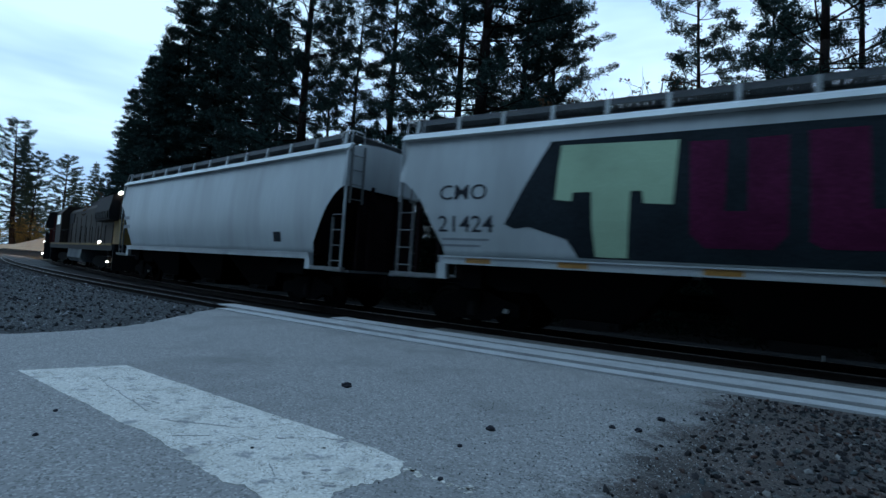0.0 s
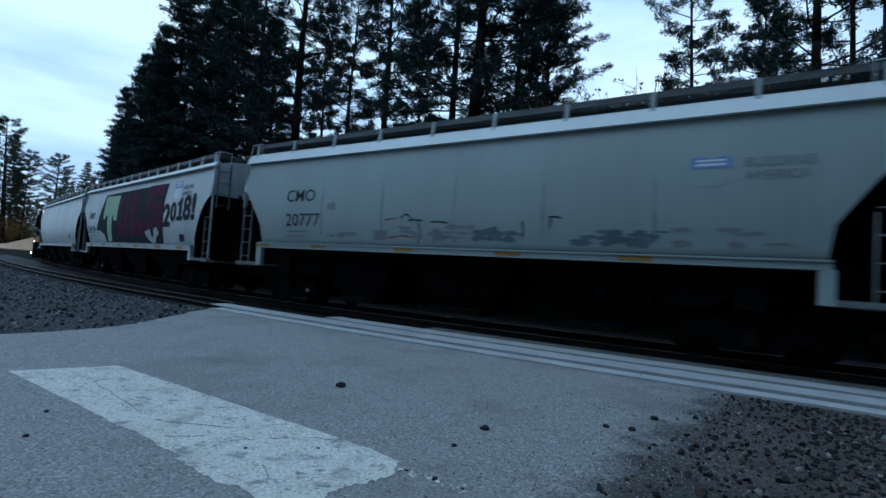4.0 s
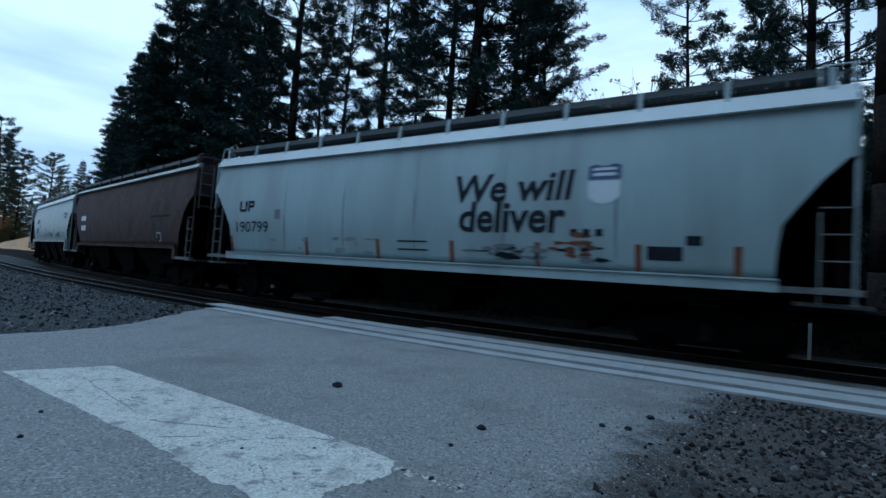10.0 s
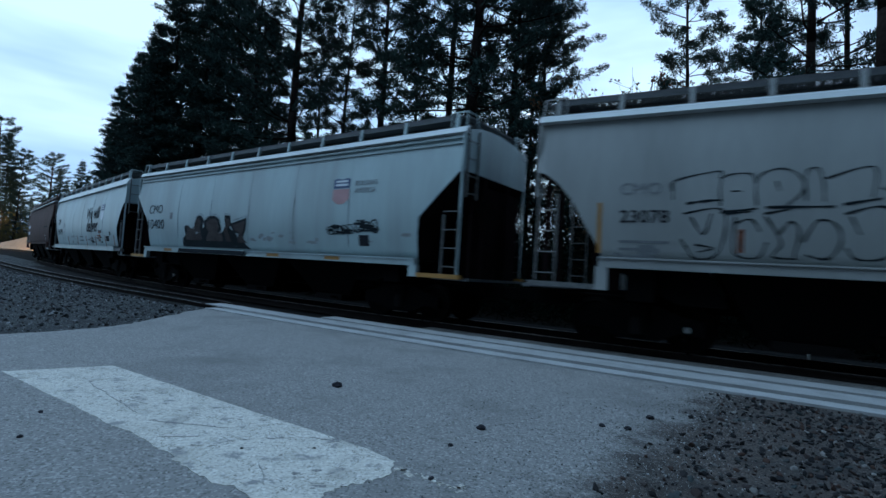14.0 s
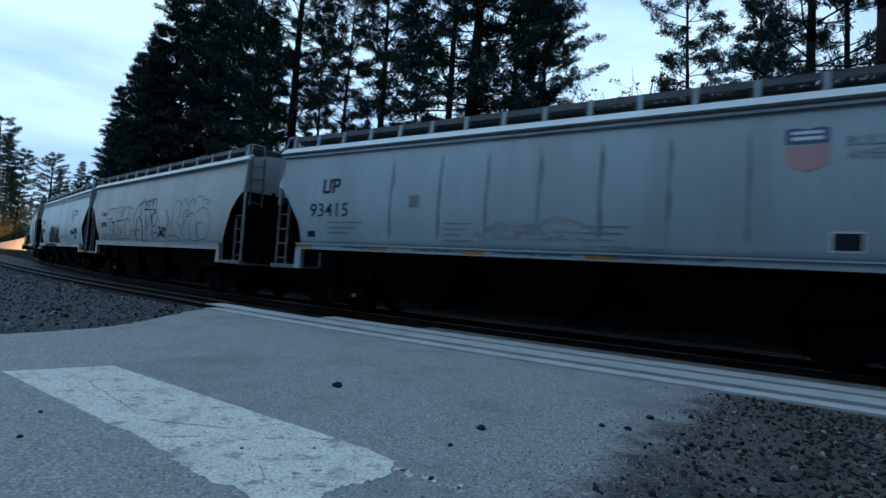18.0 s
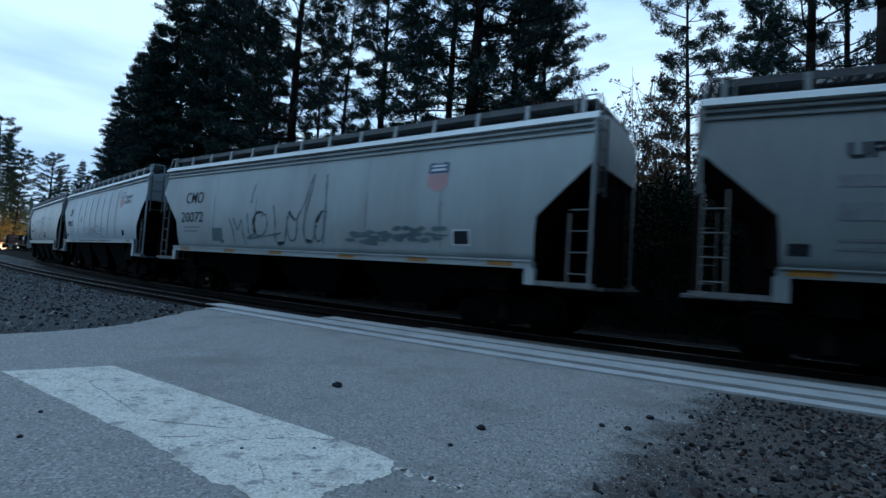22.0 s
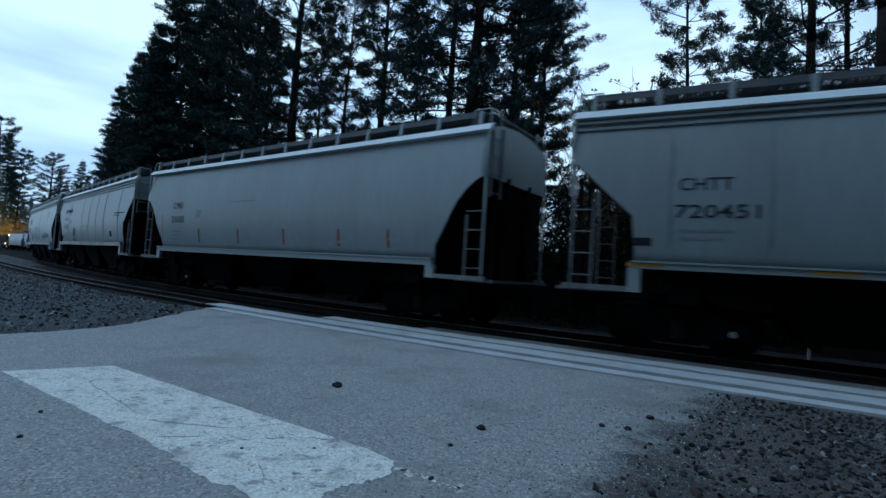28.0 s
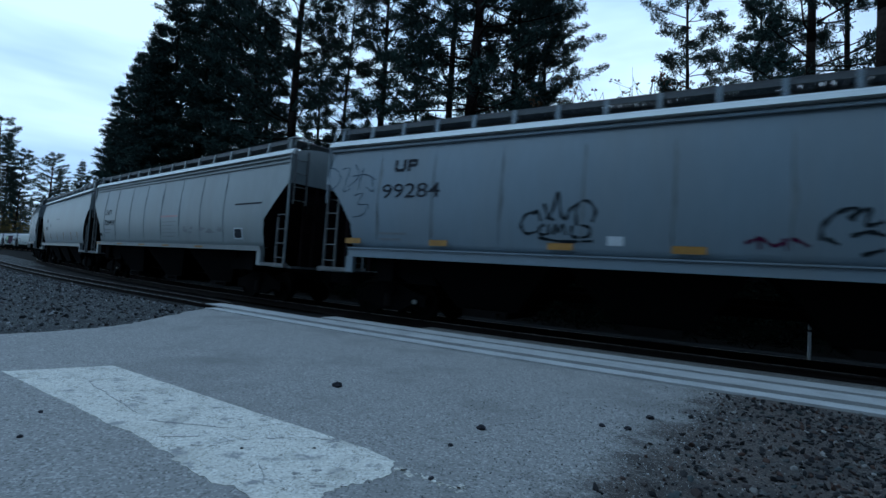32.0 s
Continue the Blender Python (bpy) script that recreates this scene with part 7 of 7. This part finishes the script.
FAR = [("tall", -191.6, 211.0, 56.5, 1.0), ("fir", -200.4, 223.3, 52.2, 1.0), ("fir", -198.8, 224.7, 34.7, 1.0), ("thin", -187.4, 214.7, 44.0, 1.0), ("tall", -154.0, 190.6, 37.9, 1.0), ("fir", -149.1, 188.0, 31.6, 1.0), ("fir", -135.1, 179.9, 34.3, 1.0), ("fir", -153.5, 197.3, 29.2, 1.0), ("fir", -189.4, 219.6, 24.2, 1.0), ("fir", -188.7, 222.8, 23.0, 1.0), ("fir", -186.6, 224.6, 21.4, 1.0), ("fir", -135.9, 185.6, 29.8, 1.0), ("fir", -164.6, 201.3, 23.0, 1.0)]
for _grp, _name in ((PINES, "trees behind the track"), (RIGHT, "trees behind the track"), (LEFT, "trees by the bend"), (FAR, "distant trees")):
    for _k, _x, _y, _h, _w in _grp:
        tree(_k, _x, _y, _h, _w, _name)


def shrub(x, y, height, wide, material, seed, label, name="shrub", leafy=1.0, blades=7, size=0.10):
    """Many stems from one root, with small leaves."""
    rnd = random.Random(seed)
    stems, leaves, girth = Shape(), Leafage(), 0.02 + 0.0025 * height
    for i in range(int((9 if height > 6 else 14) * wide)):
        a, ln = rnd.uniform(0, math.tau), height * rnd.uniform(0.6, 1.05)
        p, d = Vector((rnd.gauss(0, 0.15), rnd.gauss(0, 0.15), 0)), Vector((math.cos(a) * wide / height * 0.5, math.sin(a) * wide / height * 0.5, 1))
        for s in range(5):
            d = (d + Vector((rnd.gauss(0, 0.15), rnd.gauss(0, 0.15), 0))).normalized()
            q = p + d * ln / 5
            stems.tube(p, q, girth * (1 - s * 0.18), 4, girth * (1 - (s + 1) * 0.18))
            if s > 0:
                for m in range(int(3 * leafy) + 2):
                    e = p.lerp(q, rnd.random()) + Vector((rnd.gauss(0, 1), rnd.gauss(0, 1), rnd.gauss(0.3, 0.6))) * 0.09 * height ** 0.7
                    stems.tube(p.lerp(q, rnd.random()), e, girth * 0.3, 3, girth * 0.15)
                    if rnd.random() < leafy:
                        leaves.tuft(rnd, e, rnd.uniform(0.12, 0.3), blades, size * 0.5)
            p = q
    t = thing(name, label, "shrub", "undergrowth", pose(x, y, -0.2))
    part("stem", stems, M_TWIG, t)
    part("foliage", leaves, material, t)
    return t


for i, (x, y, h, w) in enumerate(((10.6, 28.5, 14.2, 3.6), (12.6, 29.5, 14.6, 3.6), (9.0, 28.5, 13.0, 3.2), (11.4, 25.5, 8.6, 3.0), (8.2, 24.5, 7.0, 2.8), (14.2, 27.0, 9.0, 3.0))):
    shrub(x, y, h, w, M_RUSSET, 40 + i, "tall half-bare deciduous shrub with few leaves", leafy=1.4, blades=8, size=0.12)
for i, (x, y, h, w) in enumerate(((-19.5, 32.5, 6.6, 4.0), (-22.5, 34.5, 5.6, 3.4), (-16.5, 31.0, 4.6, 3.0))):
    shrub(x, y, h, w, M_RUSSET, 50 + i, "brown autumn shrub before the dark firs", leafy=1.0)
for i, (x, y, h, w) in enumerate(((-190, 213, 17.0, 6.0), (-185, 216, 13.0, 5.0), (-196, 206, 11.0, 7.0))):
    shrub(x, y, h, w, M_OLIVE, 60 + i, "yellow-olive autumn shrub near the far bank", leafy=1.0, blades=10, size=0.3)


def brush():
    """Low dark undergrowth between the trees."""
    rnd = random.Random(9)
    g = Leafage()
    for _ in range(5200):
        s = rnd.uniform(-45, 38)
        x, y, h = along(s, -rnd.uniform(7, 24))
        if abs(x) > 70 or y < 6:
            continue
        z = rnd.random() ** 1.3 * 2.9
        g.tuft(rnd, Vector((x, y, z - 0.1)), rnd.uniform(0.3, 0.7), 18, 0.026)
    for _ in range(3400):
        s = rnd.uniform(-48, -2)
        x, y, h = along(s, -rnd.uniform(6, 18))
        g.tuft(rnd, Vector((x, y, rnd.random() ** 1.2 * 5.2)), rnd.uniform(0.3, 0.7), 18, 0.024)
    for _ in range(3600):
        a, d = radians(rnd.uniform(4, 118)), rnd.uniform(40, 62)
        if d * math.sin(a) > 8:
            g.tuft(rnd, Vector((d * math.cos(a), d * math.sin(a), rnd.random() ** 1.3 * 4.2)), rnd.uniform(0.9, 1.6), 18, 0.09)
    for _ in range(4200):
        s = rnd.uniform(-6, 30)
        x, y, h = along(s, -rnd.uniform(7, 19))
        g.tuft(rnd, Vector((x, y, rnd.random() ** 1.1 * 5.4)), rnd.uniform(0.3, 0.7), 18, 0.024)
    for _ in range(1800):
        s = rnd.uniform(-35, 40)
        x, y, h = along(s, -rnd.uniform(4.6, 7.5))
        g.tuft(rnd, Vector((x, y, rnd.random() ** 1.5 * 1.5 - 0.1)), rnd.uniform(0.25, 0.6), 16, 0.022)
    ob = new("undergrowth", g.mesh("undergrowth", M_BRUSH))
    return tagged(ob, "low undergrowth between the tree trunks, coloured dark for shade", "undergrowth", kind="stuff")


brush()
SAPLINGS = [("fir", 13.5, 22.0, 6.5), ("fir", 17.0, 24.5, 8.0), ("fir", 20.5, 23.0, 7.0), ("fir", 9.5, 23.5, 6.0), ("fir", 6.0, 25.0, 6.5), ("fir", 12.0, 27.5, 8.0), ("fir", 23.5, 28.0, 9.0), ("fir", 2.5, 27.5, 6.5),
            ("fir", -2.0, 28.5, 6.0), ("fir", -6.5, 30.0, 7.0), ("fir", 17.5, 19.5, 5.0), ("fir", 22.0, 19.0, 6.5), ("fir", 27.0, 22.5, 9.0), ("fir", 15.5, 34.0, 9.0), ("fir", 19.5, 33.0, 9.5),
            ("fir", 14.6, 24.6, 10.0), ("fir", 18.8, 21.8, 9.0), ("fir", 20.6, 18.0, 8.0), ("fir", 24.5, 25.5, 11.0), ("fir", 11.2, 23.0, 7.0), ("fir", 16.4, 28.4, 11.0), ("fir", 25.5, 19.5, 9.5), ("fir", 22.5, 30.5, 12.0), ("fir", 28.5, 29.5, 12.0), ("fir", 8.0, 29.0, 7.0), ("fir", 17.8, 16.4, 6.0), ("fir", 11.0, 31.0, 8.0), ("fir", 13.2, 31.5, 9.0), ("fir", 10.2, 25.6, 6.0), ("fir", 12.4, 24.8, 6.0), ("fir", 9.0, 31.0, 8.0), ("fir", 16.4, 18.6, 9.5), ("fir", 18.6, 20.2, 10.5), ("fir", 15.0, 17.0, 8.0), ("fir", 19.8, 17.4, 9.5), ("fir", 17.2, 22.4, 11.0)]
for _k, _x, _y, _h in SAPLINGS:
    tree(_k, _x, _y, _h, 1.0, "young firs behind the track")


def far_bank():
    """Pale bare ground that rises beyond the far bend of the track."""
    g, n, m = Shape(), 26, 10
    vs = []
    for i in range(n + 1):
        deg = 118 + 26 * i / n
        a = radians(deg)
        crest = max(1.4, min(6.0, 2.0 + (131.96 - deg) * 1.3))
        for j in range(m + 1):
            d = max(150, min(270, 166 + 17.3 * (deg - 128.75))) + (2.6 * j if j < 6 else 13 + 16 * (j - 5))
            z = -0.14 + (crest + 0.14) * min(1.0, j / 5) ** 1.2 + 0.25 * noise.noise(Vector((i * 0.9, j * 0.8, 3))) * min(1.0, j / 3)
            vs.append((d * math.cos(a), d * math.sin(a), z if j else -0.3))
    g.add(vs, [(i * (m + 1) + j, i * (m + 1) + j + 1, (i + 1) * (m + 1) + j + 1, (i + 1) * (m + 1) + j) for i in range(n) for j in range(m)])
    setting("bank", g, M_SAND, "sandy clearing beside the far track, coloured warm for headlamp glow", "bank")


far_bank()


def light_screen():
    """Unseen screen with a ragged top, added behind the road to block low sky light."""
    rnd = random.Random(12)
    g, n = Shape(), 90
    vs = []
    for i in range(n + 1):
        deg = 197 + 155 * i / n
        a = radians(deg)
        r = 19 - 7.5 * min(1.0, max(0.0, (deg - 290) / 50)) + 3 * noise.noise(Vector((i * 0.3, 0, 0)))
        top = 28 + 5 * noise.noise(Vector((i * 0.5, 5, 0))) + rnd.uniform(-1.5, 2.5)
        for rr, z in ((r, -0.2), (r - 0.4, top * 0.6), (r + 0.8, top)):
            vs.append((rr * math.cos(a) * 1.3 + 2, rr * math.sin(a) - 4, z))
    g.add(vs, [(i * 3 + j, i * 3 + 3 + j, i * 3 + 4 + j, i * 3 + 1 + j) for i in range(n) for j in range(2)])
    setting("backdrop", g, mat("screen_dark_green", (0.02, 0.032, 0.024), 0.95, spots=0.4, scale=6, fine=5), "unseen dark screen added behind the road to cut low sky light", "forest")


light_screen()
# ---- what moves ----
def motions():
    times = [0.5 * i for i in range(65)]
    spins = [0.1 * i for i in range(321)]
    for car, trucks, mid, base in TRAIN:
        rows, turns = [], [[] for _ in trucks]
        for t in times:
            s = mid + gone(t)
            a, b = along(s + base), along(s - base)
            h = math.atan2(a[1] - b[1], a[0] - b[0])
            rows.append((t, pose((a[0] + b[0]) / 2, (a[1] + b[1]) / 2, RAIL_TOP, 0, 0, math.degrees(h))))
            for k, (p, sx) in enumerate(((a, base), (b, -base))):
                d = (p[2] - h + math.pi) % math.tau - math.pi
                turns[k].append((t, pose(sx, 0, 0, 0, 0, math.degrees(d))))
        walk(car, rows)
        for tr, rws in zip(trucks, turns):
            walk(tr, rws)
            for ws in [o for o in tr.children if o.name.startswith("wheelset")]:
                at = ws.matrix_basis.translation.copy()
                walk(ws, [(t, Matrix.Translation(at) @ Matrix.Rotation(gone(t) / 0.46, 4, "Y")) for t in spins])


motions()
